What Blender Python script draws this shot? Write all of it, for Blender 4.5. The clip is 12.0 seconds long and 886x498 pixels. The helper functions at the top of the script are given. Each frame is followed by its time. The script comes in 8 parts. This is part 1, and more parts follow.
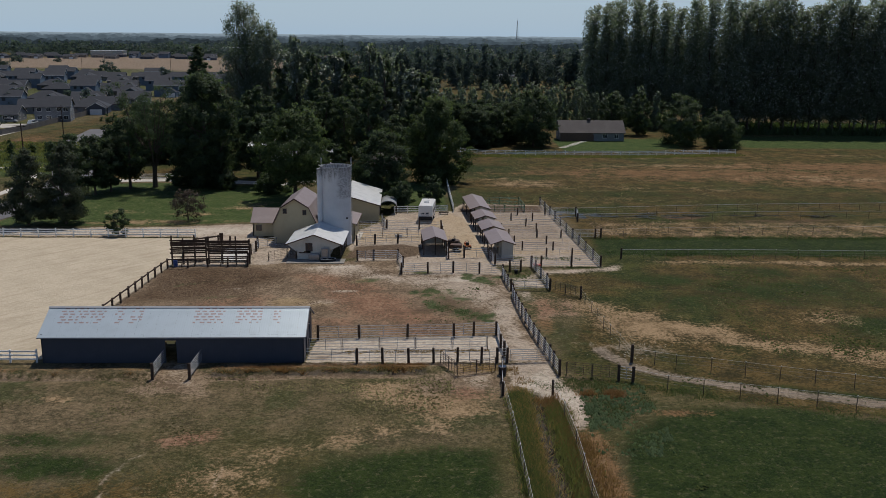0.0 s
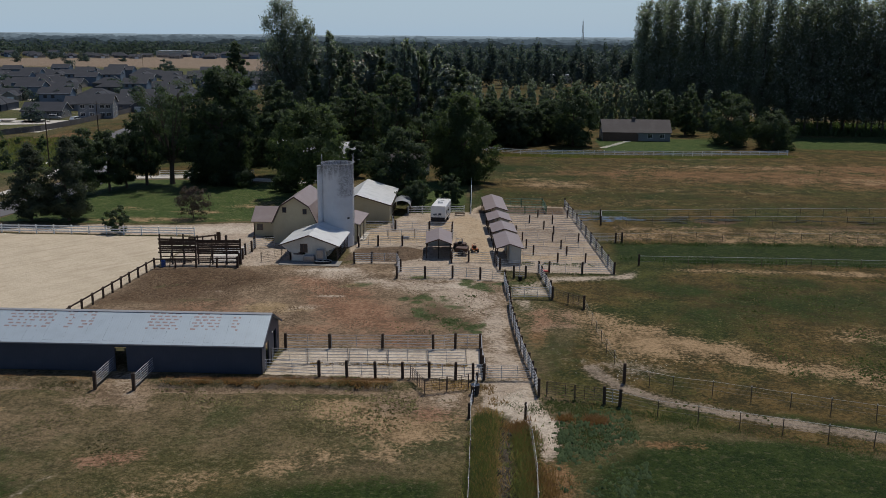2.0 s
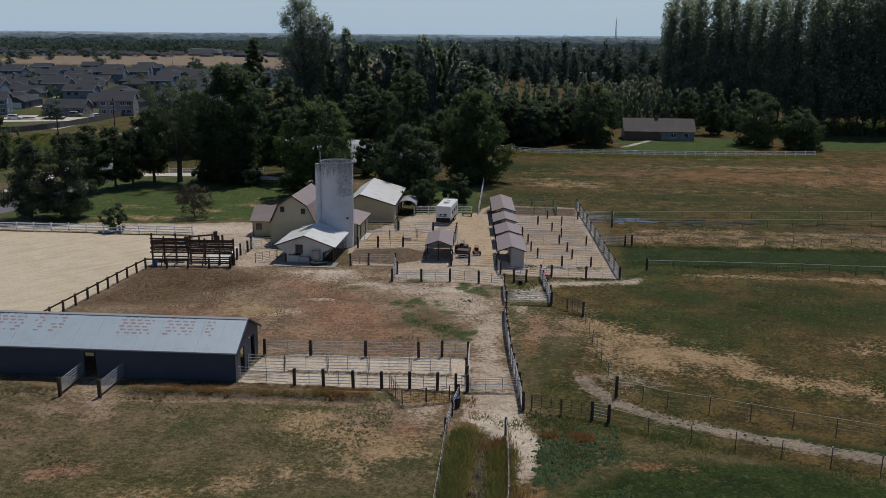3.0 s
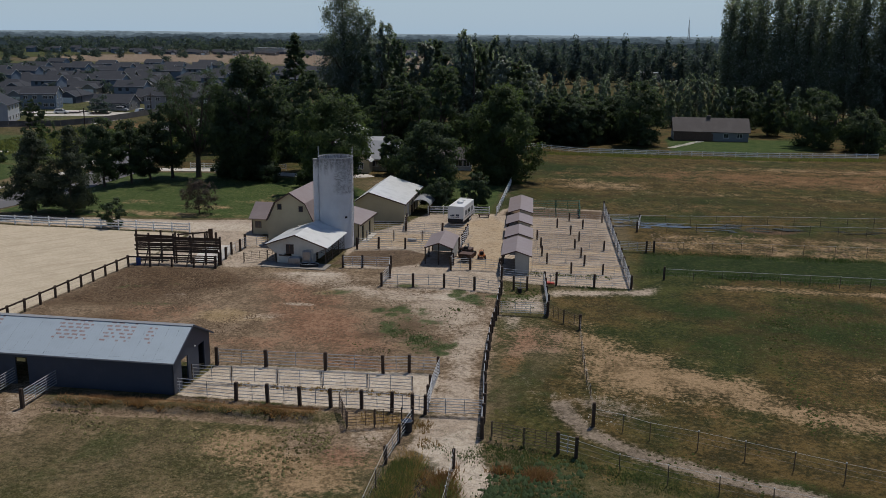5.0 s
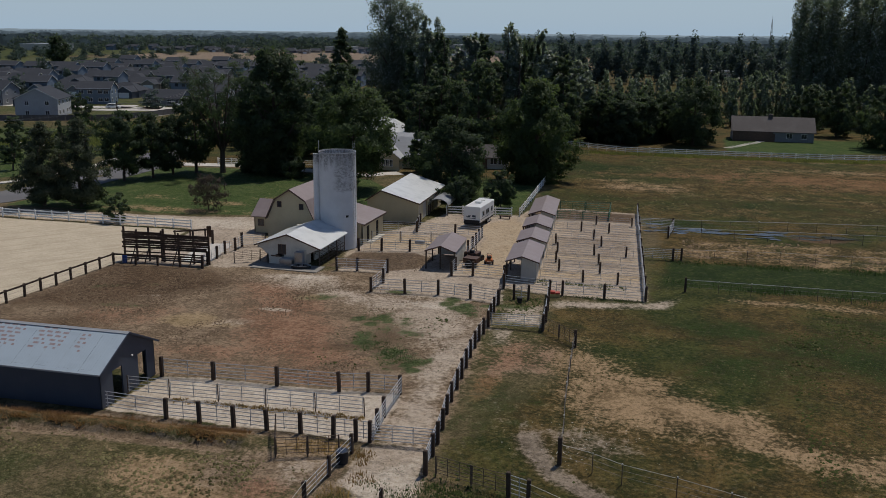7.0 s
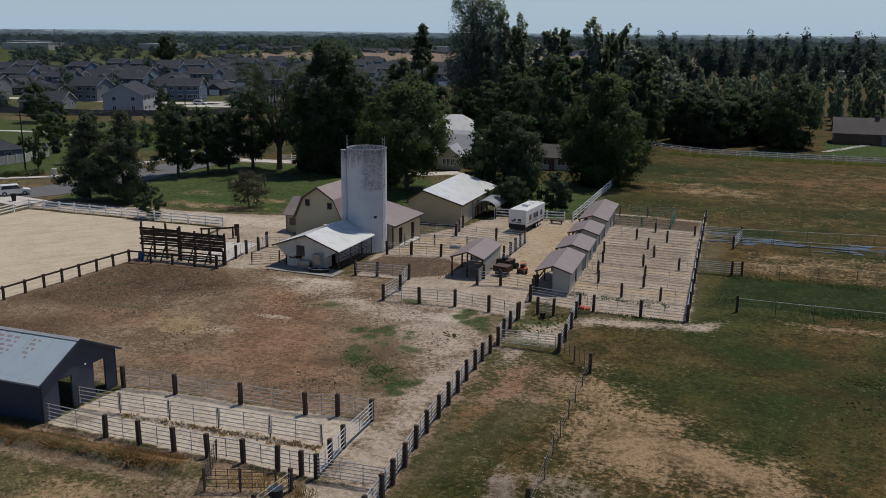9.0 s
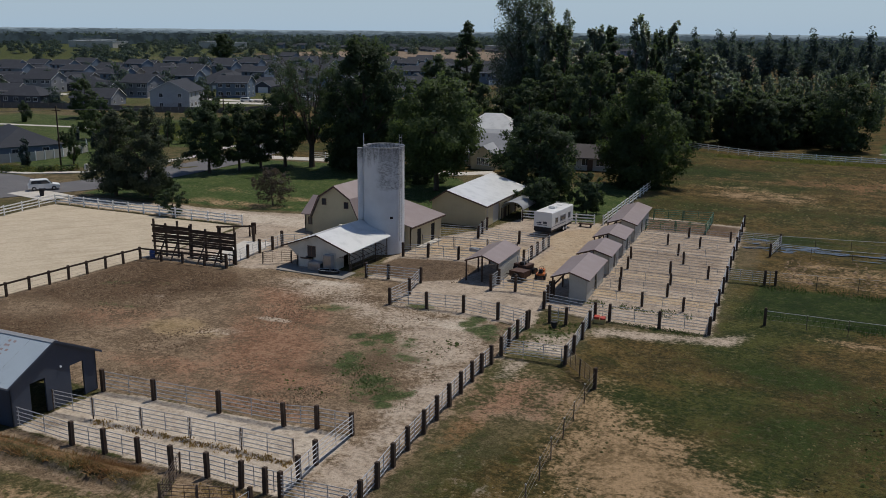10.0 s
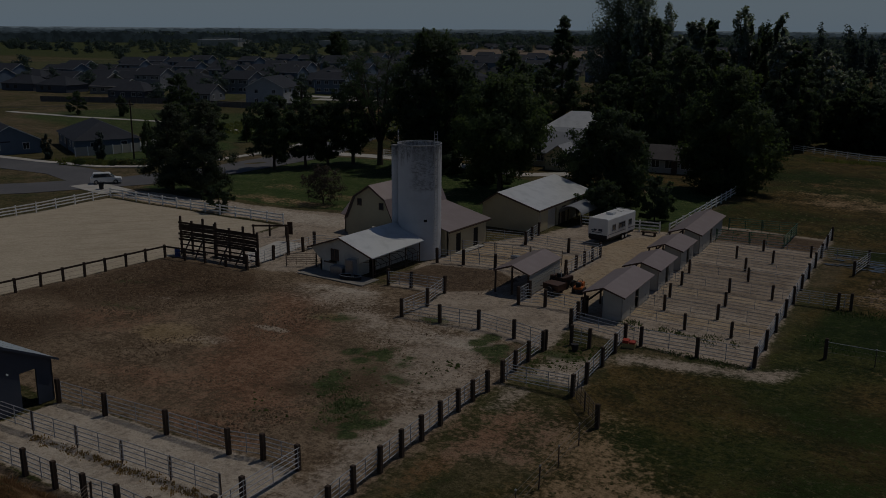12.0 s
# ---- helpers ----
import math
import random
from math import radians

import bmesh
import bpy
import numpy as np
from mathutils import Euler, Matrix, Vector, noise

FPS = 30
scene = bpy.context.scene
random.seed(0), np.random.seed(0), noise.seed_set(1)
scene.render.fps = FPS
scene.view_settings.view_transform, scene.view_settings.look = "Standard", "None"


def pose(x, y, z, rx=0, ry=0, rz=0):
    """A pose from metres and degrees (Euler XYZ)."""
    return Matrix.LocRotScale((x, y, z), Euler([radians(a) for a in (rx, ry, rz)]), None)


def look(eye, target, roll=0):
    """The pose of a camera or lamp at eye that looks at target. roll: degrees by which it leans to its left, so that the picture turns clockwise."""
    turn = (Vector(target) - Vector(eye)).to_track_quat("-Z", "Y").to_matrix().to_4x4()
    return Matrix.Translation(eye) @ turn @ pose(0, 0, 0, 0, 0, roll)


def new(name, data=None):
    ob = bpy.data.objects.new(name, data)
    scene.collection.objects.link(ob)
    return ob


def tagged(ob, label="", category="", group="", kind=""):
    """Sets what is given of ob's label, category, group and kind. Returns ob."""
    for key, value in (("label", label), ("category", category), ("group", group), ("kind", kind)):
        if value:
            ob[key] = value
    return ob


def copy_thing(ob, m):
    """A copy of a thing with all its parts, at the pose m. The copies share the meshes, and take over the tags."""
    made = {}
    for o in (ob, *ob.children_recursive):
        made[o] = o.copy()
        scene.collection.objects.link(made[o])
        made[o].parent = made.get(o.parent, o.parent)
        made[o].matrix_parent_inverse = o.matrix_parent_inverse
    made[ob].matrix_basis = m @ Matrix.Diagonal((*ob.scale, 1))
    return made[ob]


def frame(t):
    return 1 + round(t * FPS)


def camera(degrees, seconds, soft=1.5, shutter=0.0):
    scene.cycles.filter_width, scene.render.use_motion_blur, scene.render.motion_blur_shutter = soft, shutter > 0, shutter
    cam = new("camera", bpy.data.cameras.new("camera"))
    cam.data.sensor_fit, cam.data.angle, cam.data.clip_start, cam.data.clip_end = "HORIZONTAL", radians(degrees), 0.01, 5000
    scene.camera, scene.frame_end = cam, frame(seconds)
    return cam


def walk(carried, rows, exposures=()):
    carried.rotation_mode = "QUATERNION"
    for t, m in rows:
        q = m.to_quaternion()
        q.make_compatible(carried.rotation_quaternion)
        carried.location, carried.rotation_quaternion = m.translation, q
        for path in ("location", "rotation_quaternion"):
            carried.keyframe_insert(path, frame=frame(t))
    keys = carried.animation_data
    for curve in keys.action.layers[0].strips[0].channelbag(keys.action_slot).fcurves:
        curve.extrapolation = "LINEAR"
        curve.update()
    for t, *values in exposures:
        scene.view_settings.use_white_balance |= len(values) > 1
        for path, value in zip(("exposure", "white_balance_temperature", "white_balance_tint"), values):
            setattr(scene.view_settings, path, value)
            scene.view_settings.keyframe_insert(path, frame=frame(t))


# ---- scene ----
cam = camera(52.9, 12.0, soft=0.72)
PATH = [
    (0, (0.722, 0.024, 31.996), (0.729, 1.968, 31.528), 0.6),
    (0.5, (2.873, 1.928, 31.56), (2.844, 3.873, 31.094), 0.4),
    (1, (4.96, 3.982, 31.145), (4.895, 5.926, 30.678), 0.4),
    (1.5, (7.014, 6.135, 30.759), (6.913, 8.078, 30.293), 0.4),
    (2, (9.046, 8.402, 30.441), (8.911, 10.342, 29.974), 0.5),
    (2.5, (11.026, 10.694, 30.18), (10.856, 12.631, 29.711), 0.5),
    (3, (12.951, 13.024, 29.888), (12.746, 14.957, 29.418), 0.5),
    (5, (20.266, 22.557, 28.256), (19.913, 24.469, 27.786), 0.6),
    (5.5, (21.937, 24.996, 27.924), (21.548, 26.9, 27.452), 0.6),
    (6, (23.535, 27.489, 27.532), (23.111, 29.386, 27.06), 0.7),
    (6.5, (25.103, 29.996, 27.129), (24.638, 31.883, 26.658), 0.6),
    (7, (26.646, 32.65, 26.748), (26.135, 34.525, 26.276), 0.6),
    (9, (32.172, 43.341, 25.331), (31.439, 45.141, 24.859), 0.5),
    (9.5, (33.43, 45.949, 25.073), (32.64, 47.725, 24.599), 0.6),
    (10, (34.648, 48.661, 24.791), (33.8, 50.409, 24.317), 0.6),
    (10.5, (35.761, 51.332, 24.493), (34.855, 53.051, 24.018), 0.5),
    (11, (36.765, 54.078, 24.295), (35.801, 55.764, 23.818), 0.6),
    (11.5, (37.72, 56.804, 24.081), (36.701, 58.457, 23.603), 0.5),
    (12, (38.581, 59.66, 23.816), (37.506, 61.276, 23.338), 0.4),
]
BASE = -0.46
FADE = [(t, BASE + s) for t, s in ((0, 0.0), (3.0, 0.0), (5.5, -0.05), (7.0, -0.12), (9.0, 0.0), (11.1, 0.0), (11.5, -0.68), (11.75, -1.25), (12.0, -2.1))]
walk(cam, [(t, look(eye, target, roll)) for t, eye, target, roll in PATH], FADE)

# ---- daylight ----
SUN_EL, SUN_AZ = radians(64.0), math.atan2(0.352, 0.936)
sky_world = bpy.data.worlds.new("sky")
scene.world = sky_world
sky_world.use_nodes = True
wn = sky_world.node_tree.nodes
sky = wn.new("ShaderNodeTexSky")
sky.sky_type = "NISHITA"
sky.sun_disc = False
sky.sun_elevation, sky.sun_rotation = SUN_EL, SUN_AZ
sky.altitude, sky.air_density, sky.dust_density, sky.ozone_density = 800.0, 1.0, 0.25, 3.0
tint = wn.new("ShaderNodeMix")
tint.data_type, tint.blend_type = "RGBA", "MULTIPLY"
tint.inputs[0].default_value, tint.inputs[7].default_value = 1.0, (1.36, 1.36, 1.46, 1)
coord, split = wn.new("ShaderNodeTexCoord"), wn.new("ShaderNodeSeparateXYZ")
rest, power, air = wn.new("ShaderNodeMath"), wn.new("ShaderNodeMath"), wn.new("ShaderNodeMix")
rest.operation, rest.use_clamp, power.operation = "SUBTRACT", True, "POWER"
rest.inputs[0].default_value, power.inputs[1].default_value = 1.0, 7.0
air.data_type = "RGBA"
air.inputs[7].default_value = (6.9, 9.1, 11.3, 1)  # even summer haze low in the sky
links = sky_world.node_tree.links
links.new(sky.outputs[0], tint.inputs[6])
links.new(coord.outputs["Generated"], split.inputs[0])
links.new(split.outputs[2], rest.inputs[1])
links.new(rest.outputs[0], power.inputs[0])
links.new(power.outputs[0], air.inputs[0])
links.new(tint.outputs[2], air.inputs[6])
links.new(air.outputs[2], wn["Background"].inputs[0])
wn["Background"].inputs[1].default_value = 0.072
sun = new("sun", bpy.data.lights.new("sun", "SUN"))
sun.data.energy, sun.data.angle, sun.data.color = 4.45, radians(0.53), (1.0, 0.935, 0.845)
sun_dir = Vector((math.cos(SUN_EL) * math.sin(SUN_AZ), math.cos(SUN_EL) * math.cos(SUN_AZ), math.sin(SUN_EL)))
sun.matrix_world = look(sun_dir * 200, (0, 0, 0))

# ---- materials ----
class Net:
    """A small wrapper for building node trees."""

    def __init__(self, name):
        self.mat = bpy.data.materials.new(name)
        self.mat.use_nodes = True
        self.t = self.mat.node_tree
        self.bsdf = self.t.nodes["Principled BSDF"]
        self.out = self.t.nodes["Material Output"]
        self.pos = self.t.nodes.new("ShaderNodeTexCoord").outputs["Object"]

    def link(self, a, b):
        self.t.links.new(a, b)

    def put(self, node, key, value):
        if isinstance(value, bpy.types.NodeSocket):
            self.link(value, node.inputs[key])
        elif value is not None:
            node.inputs[key].default_value = value

    def noise(self, scale, detail=4.0, rough=0.6, vec=None, dist=0.0):
        n = self.t.nodes.new("ShaderNodeTexNoise")
        self.link(vec or self.pos, n.inputs["Vector"])
        n.inputs["Scale"].default_value, n.inputs["Detail"].default_value = scale, detail
        n.inputs["Roughness"].default_value, n.inputs["Distortion"].default_value = rough, dist
        return n.outputs["Fac"]

    def step(self, v, a, b, to0=0.0, to1=1.0):
        n = self.t.nodes.new("ShaderNodeMapRange")
        n.interpolation_type = "SMOOTHSTEP"
        self.put(n, 0, v)
        for k, x in zip((1, 2, 3, 4), (a, b, to0, to1)):
            n.inputs[k].default_value = x
        return n.outputs[0]

    def math(self, op, a, b=None, clamp=False):
        n = self.t.nodes.new("ShaderNodeMath")
        n.operation, n.use_clamp = op, clamp
        self.put(n, 0, a), self.put(n, 1, b)
        return n.outputs[0]

    def mix(self, f, a, b, mode="MIX"):
        n = self.t.nodes.new("ShaderNodeMix")
        n.data_type, n.blend_type = "RGBA", mode
        self.put(n, 0, f), self.put(n, 6, rgba(a)), self.put(n, 7, rgba(b))
        return n.outputs[2]

    def attr(self, name):
        n = self.t.nodes.new("ShaderNodeAttribute")
        n.attribute_name = name
        return n.outputs["Fac"]

    def island(self):
        return self.t.nodes.new("ShaderNodeNewGeometry").outputs["Random Per Island"]

    def chance(self):
        return self.t.nodes.new("ShaderNodeObjectInfo").outputs["Random"]

    def bump(self, h, strength, dist=0.05):
        n = self.t.nodes.new("ShaderNodeBump")
        self.put(n, "Height", h)
        n.inputs["Strength"].default_value, n.inputs["Distance"].default_value = strength, dist
        self.link(n.outputs[0], self.bsdf.inputs["Normal"])

    def done(self, colour, rough=0.8, metal=0.0, spec=0.3):
        self.put(self.bsdf, "Base Color", rgba(colour))
        self.put(self.bsdf, "Roughness", rough)
        self.put(self.bsdf, "Metallic", metal)
        self.bsdf.inputs["Specular IOR Level"].default_value = spec
        return self.mat


def rgba(c):
    return (*c, 1.0) if isinstance(c, (tuple, list)) and len(c) == 3 else c


def surface(name, base, worn, scale=1.5, rough=0.75, metal=0.0, amount=0.6, fine=0.25, bump=0.15, spec=0.3, vary=0.0):
    """A plain material: base colour with blotches of wear, fine grain and a little relief."""
    n = Net(name)
    big = n.step(n.noise(scale, 5.0), 0.42, 0.72, 0.0, amount)
    c = n.mix(big, base, worn)
    grain = n.noise(scale * 14.0, 3.0)
    c = n.mix(n.step(grain, 0.35, 0.75, 0.0, fine), c, tuple(v * 0.55 for v in base))
    if vary:
        c = n.mix(n.math("MULTIPLY", n.chance(), vary), c, tuple(v * 0.35 for v in base))
    if bump:
        n.bump(grain, bump, 0.02)
    return n.done(c, rough, metal, spec)


def ribbed(name, base, worn, axis, pitch, rough=0.4, metal=0.0, amount=0.4, spec=0.4, rust=False):
    """Profiled sheet metal: ribs across one axis, faded blotches, optional rust where the mesh says so."""
    n = Net(name)
    sep = n.t.nodes.new("ShaderNodeSeparateXYZ")
    n.link(n.pos, sep.inputs[0])
    s = n.math("MULTIPLY", sep.outputs[axis], 2 * math.pi / pitch)
    rib = n.math("POWER", n.math("ABSOLUTE", n.math("SINE", s)), 6.0)
    c = n.mix(n.step(n.noise(0.7, 5.0), 0.4, 0.75, 0.0, amount), base, worn)
    c = n.mix(n.step(n.noise(9.0, 3.0), 0.5, 0.8, 0.0, 0.3), c, tuple(v * 0.7 for v in base))
    if rust:
        r = n.math("MULTIPLY", n.attr("rust"), n.step(n.noise(5.0, 4.0), 0.25, 0.6, 0.4, 0.8))
        c = n.mix(r, c, (0.30, 0.165, 0.13))
    n.bump(rib, 0.12, 0.02)
    return n.done(c, rough, metal, spec)


def foliage(name, dark, light, trans=0.42, rough=0.65, spec=0.18, pale=None, share=0.9):
    """Leaves: each leaf its own shade, with light coming through; a few may be painted pale as glints."""
    n = Net(name)
    isl = n.island()
    c = n.mix(isl, dark, light)
    c = n.mix(n.math("MULTIPLY", n.chance(), 0.3), c, tuple(v * 0.6 for v in dark))
    if pale:
        # a share of leaves is coloured pale to imitate silvery highlights
        c = n.mix(n.step(n.math("FRACT", n.math("MULTIPLY", isl, 37.0)), share, share + 0.02), c, pale)
    n.done(c, rough, 0.0, spec)
    tr = n.t.nodes.new("ShaderNodeBsdfTranslucent")
    n.link(n.mix(0.5, c, (light[0] * 1.5, light[1] * 1.6, light[2] * 0.7)), tr.inputs[0])
    m = n.t.nodes.new("ShaderNodeMixShader")
    m.inputs[0].default_value = trans
    n.link(n.bsdf.outputs[0], m.inputs[1]), n.link(tr.outputs[0], m.inputs[2])
    n.link(m.outputs[0], n.out.inputs[0])
    return n.mat


def glass_pane(name, tint):
    n = Net(name)
    return n.done(tint, 0.06, 0.0, 0.8)


M = {
    "timber": surface("dark_timber", (0.055, 0.036, 0.025), (0.11, 0.08, 0.06), 2.0, 0.85, amount=0.5, bump=0.4),
    "board": surface("weathered_board", (0.06, 0.035, 0.022), (0.14, 0.095, 0.065), 1.2, 0.85, bump=0.4, vary=0.5),
    "pipe": surface("galvanised_pipe", (0.43, 0.44, 0.46), (0.29, 0.27, 0.25), 2.0, 0.5, 0.25, amount=0.5, bump=0.0),
    # concrete darkened so that its colour carries the parlour's shade
    "shaded_concrete": surface("shaded_concrete", (0.22, 0.205, 0.18), (0.36, 0.33, 0.28), 0.5, 0.85, fine=0.3, bump=0.1),
    "old_red": surface("faded_red_brown_paint", (0.075, 0.042, 0.030), (0.13, 0.07, 0.045), 2.0, 0.6),
    "dark_pipe": surface("brown_painted_pipe", (0.10, 0.076, 0.060), (0.19, 0.13, 0.09), 2.0, 0.55, 0.2, bump=0.0),
    "green_pipe": surface("green_painted_pipe", (0.06, 0.16, 0.10), (0.12, 0.15, 0.11), 2.0, 0.45, 0.1, bump=0.0),
    "wire": surface("steel_wire", (0.22, 0.21, 0.20), (0.12, 0.09, 0.07), 2.0, 0.5, 0.7, bump=0.0),
    "tape": surface("white_fence_tape", (0.46, 0.46, 0.43), (0.36, 0.35, 0.32), 2.0, 0.6, bump=0.0),
    "vinyl": surface("white_vinyl", (0.78, 0.78, 0.76), (0.6, 0.59, 0.55), 1.2, 0.5, amount=0.4, fine=0.1, bump=0.03),
    "cream": surface("cream_siding", (0.50, 0.43, 0.28), (0.40, 0.34, 0.22), 0.5, 0.75, amount=0.5, fine=0.15, bump=0.08),
    "beige": surface("pale_grey_siding", (0.45, 0.43, 0.38), (0.36, 0.34, 0.29), 0.7, 0.75, amount=0.5, fine=0.15),
    "whitewash": surface("off_white_masonry", (0.62, 0.58, 0.50), (0.42, 0.38, 0.31), 0.6, 0.85, amount=0.6, fine=0.2),
    "trim_brown": surface("brown_trim", (0.09, 0.055, 0.04), (0.13, 0.09, 0.07), 2.0, 0.6, bump=0.05),
    "navy": ribbed("dark_blue_sheet", (0.040, 0.052, 0.078), (0.065, 0.075, 0.098), 0, 0.6, 0.5, 0.1),
    "mauve": ribbed("brown_roof_sheet", (0.25, 0.20, 0.185), (0.33, 0.28, 0.265), 1, 0.5, 0.42, 0.15),
    "white_roof": ribbed("white_roof_sheet", (0.60, 0.61, 0.60), (0.40, 0.415, 0.41), 1, 0.6, 0.38, 0.1, amount=0.6),
    "grey_roof": ribbed("pale_grey_roof_sheet", (0.42, 0.485, 0.52), (0.34, 0.39, 0.42), 0, 0.45, 0.4, 0.25, rust=True),
    # near-black panel colour that stands in for shade inside doorways and the hatch
    "dark": surface("interior_shade", (0.02, 0.018, 0.016), (0.03, 0.027, 0.024), 1.0, 0.9, bump=0.0),
    "concrete": surface("pale_concrete", (0.50, 0.47, 0.42), (0.36, 0.33, 0.28), 0.5, 0.85, fine=0.25, bump=0.1),
    "asphalt": surface("worn_asphalt", (0.115, 0.112, 0.115), (0.16, 0.155, 0.15), 0.15, 0.85, fine=0.3, bump=0.1),
    "rubber": surface("black_rubber", (0.02, 0.02, 0.022), (0.04, 0.038, 0.036), 2.0, 0.7),
    "steel": surface("bare_steel", (0.35, 0.35, 0.36), (0.2, 0.17, 0.15), 2.0, 0.35, 0.8),
    "red": surface("red_plastic", (0.42, 0.06, 0.035), (0.3, 0.05, 0.03), 2.0, 0.45),
    "orange": surface("orange_paint", (0.45, 0.13, 0.03), (0.25, 0.08, 0.03), 2.0, 0.45),
    "yellow": surface("faded_yellow_tub", (0.50, 0.40, 0.16), (0.4, 0.3, 0.14), 2.0, 0.5),
    "blue": surface("blue_plastic", (0.02, 0.06, 0.22), (0.03, 0.07, 0.2), 2.0, 0.45),
    "gelcoat": surface("white_gelcoat", (0.72, 0.72, 0.70), (0.62, 0.61, 0.58), 0.6, 0.3, fine=0.05, bump=0.0, spec=0.5),
    "grey_paint": surface("grey_paint", (0.30, 0.31, 0.32), (0.25, 0.25, 0.26), 1.0, 0.4, bump=0.0),
    "glass": glass_pane("window_glass", (0.03, 0.036, 0.045)),
    "bark": surface("bark", (0.075, 0.058, 0.045), (0.12, 0.10, 0.08), 2.5, 0.9, bump=0.6),
    "rust": surface("rusty_metal", (0.16, 0.075, 0.045), (0.09, 0.06, 0.05), 2.0, 0.7, 0.3),
    "shingle": surface("dark_shingle", (0.030, 0.034, 0.043), (0.046, 0.050, 0.061), 0.35, 0.85, fine=0.4, bump=0.2),
    "shingle_brown": surface("brown_shingle", (0.085, 0.075, 0.072), (0.12, 0.11, 0.105), 0.35, 0.85, fine=0.4, bump=0.2),
    "leaf": foliage("green_leaves", (0.037, 0.058, 0.036), (0.070, 0.100, 0.054), trans=0.5),
    # bluish base colour: the haze of distance is painted into these leaves
    "leaf_far_haze": foliage("hazed_far_leaves", (0.048, 0.070, 0.072), (0.076, 0.104, 0.104), trans=0.45),
    "leaf_bright": foliage("bright_green_leaves", (0.044, 0.068, 0.034), (0.090, 0.126, 0.054), trans=0.5),
    # pale leaves here and in the next stand in for glints
    "leaf_poplar": foliage("poplar_leaves", (0.080, 0.108, 0.086), (0.160, 0.196, 0.150), trans=0.55, rough=0.42, spec=0.5, pale=(0.42, 0.46, 0.43), share=0.84),
    "leaf_grey": foliage("silvery_leaves", (0.078, 0.112, 0.080), (0.145, 0.190, 0.136), trans=0.55, rough=0.45, spec=0.4, pale=(0.36, 0.39, 0.34), share=0.8),
    "leaf_plum": foliage("purple_leaves", (0.048, 0.036, 0.038), (0.105, 0.084, 0.078)),
    "needle": foliage("pine_needles", (0.036, 0.050, 0.034), (0.070, 0.086, 0.052), trans=0.35),
    "spruce": foliage("blue_spruce_needles", (0.020, 0.035, 0.030), (0.055, 0.080, 0.072), trans=0.12),
    "dry_grass": foliage("dry_grass", (0.22, 0.135, 0.070), (0.40, 0.275, 0.150), trans=0.5, rough=0.7, spec=0.1),
    "tall_grass": foliage("tall_green_grass", (0.080, 0.104, 0.036), (0.198, 0.205, 0.094), trans=0.55, rough=0.7, spec=0.1),
    "weed": foliage("green_weeds", (0.048, 0.072, 0.034), (0.105, 0.130, 0.066), trans=0.5, rough=0.6, spec=0.2),
    "weed_green": foliage("rank_green_weeds", (0.032, 0.058, 0.026), (0.076, 0.112, 0.050), trans=0.4, rough=0.7, spec=0.1),
    "clod": foliage("earth_clods", (0.090, 0.062, 0.040), (0.21, 0.155, 0.105), trans=0.0, rough=0.9, spec=0.05),
    "rust_grass": foliage("rust_grass", (0.125, 0.072, 0.040), (0.27, 0.170, 0.095), trans=0.5, rough=0.7, spec=0.1),
    "rust_bush": foliage("rust_bush_grass", (0.150, 0.082, 0.042), (0.33, 0.195, 0.105), trans=0.35, rough=0.7, spec=0.1),
    "pale_weed": foliage("pale_grey_green_weeds", (0.088, 0.082, 0.038), (0.21, 0.185, 0.092), trans=0.2, rough=0.8, spec=0.05),
    "turf": foliage("turf_clumps", (0.050, 0.050, 0.022), (0.150, 0.125, 0.066), trans=0.2, rough=0.9, spec=0.05),
    "turf_green": foliage("green_turf_clumps", (0.030, 0.042, 0.014), (0.072, 0.088, 0.030), trans=0.2, rough=0.9, spec=0.05),
}


# ---- mesh helpers ----
def mesh_of(name, bm, material):
    me = bpy.data.meshes.new(name)
    if material is not None:
        me.materials.append(M[material] if isinstance(material, str) else material)
    if isinstance(bm, bmesh.types.BMesh):
        bmesh.ops.recalc_face_normals(bm, faces=bm.faces)
        bm.to_mesh(me)
        bm.free()
    else:
        verts, faces = bm
        me.from_pydata(verts, [], faces)
    return me


def thing(name, label, category, x=0.0, y=0.0, z=0.0, rz=0.0, group="", kind=""):
    """A top-level Empty that carries its parts."""
    ob = new(name)
    ob.empty_display_size = 0.3
    ob.matrix_world = pose(x, y, z, 0, 0, rz)
    return tagged(ob, label, category, group, kind)


def part(name, bm, material, parent, label=""):
    """One mesh object under a thing or under a part, in its parent's axes."""
    me = bm if isinstance(bm, bpy.types.Mesh) else mesh_of(name, bm, material)
    ob = new(name, me)
    ob.parent = parent
    if label:
        ob["label"] = label
    return ob


def single(name, bm, material, label, category, kind="", group="", m=None):
    """A thing that is one mesh."""
    me = bm if isinstance(bm, bpy.types.Mesh) else mesh_of(name, bm, material)
    ob = new(name, me)
    if m is not None:
        ob.matrix_world = m
    return tagged(ob, label, category, group, kind)


def hexa(bm, lo, hi):
    """A solid from four lower and four upper corners."""
    v = [bm.verts.new(p) for p in (*lo, *hi)]
    for f in ((3, 2, 1, 0), (4, 5, 6, 7), (0, 1, 5, 4), (1, 2, 6, 5), (2, 3, 7, 6), (3, 0, 4, 7)):
        bm.faces.new([v[i] for i in f])
    return bm


def box(x0, x1, y0, y1, z0, z1, bm=None, bevel=0.0):
    bm = bm or bmesh.new()
    hexa(bm, [(x0, y0, z0), (x1, y0, z0), (x1, y1, z0), (x0, y1, z0)], [(x0, y0, z1), (x1, y0, z1), (x1, y1, z1), (x0, y1, z1)])
    if bevel:
        bmesh.ops.bevel(bm, geom=bm.edges[:], offset=bevel, segments=2, affect="EDGES", profile=0.7)
    return bm


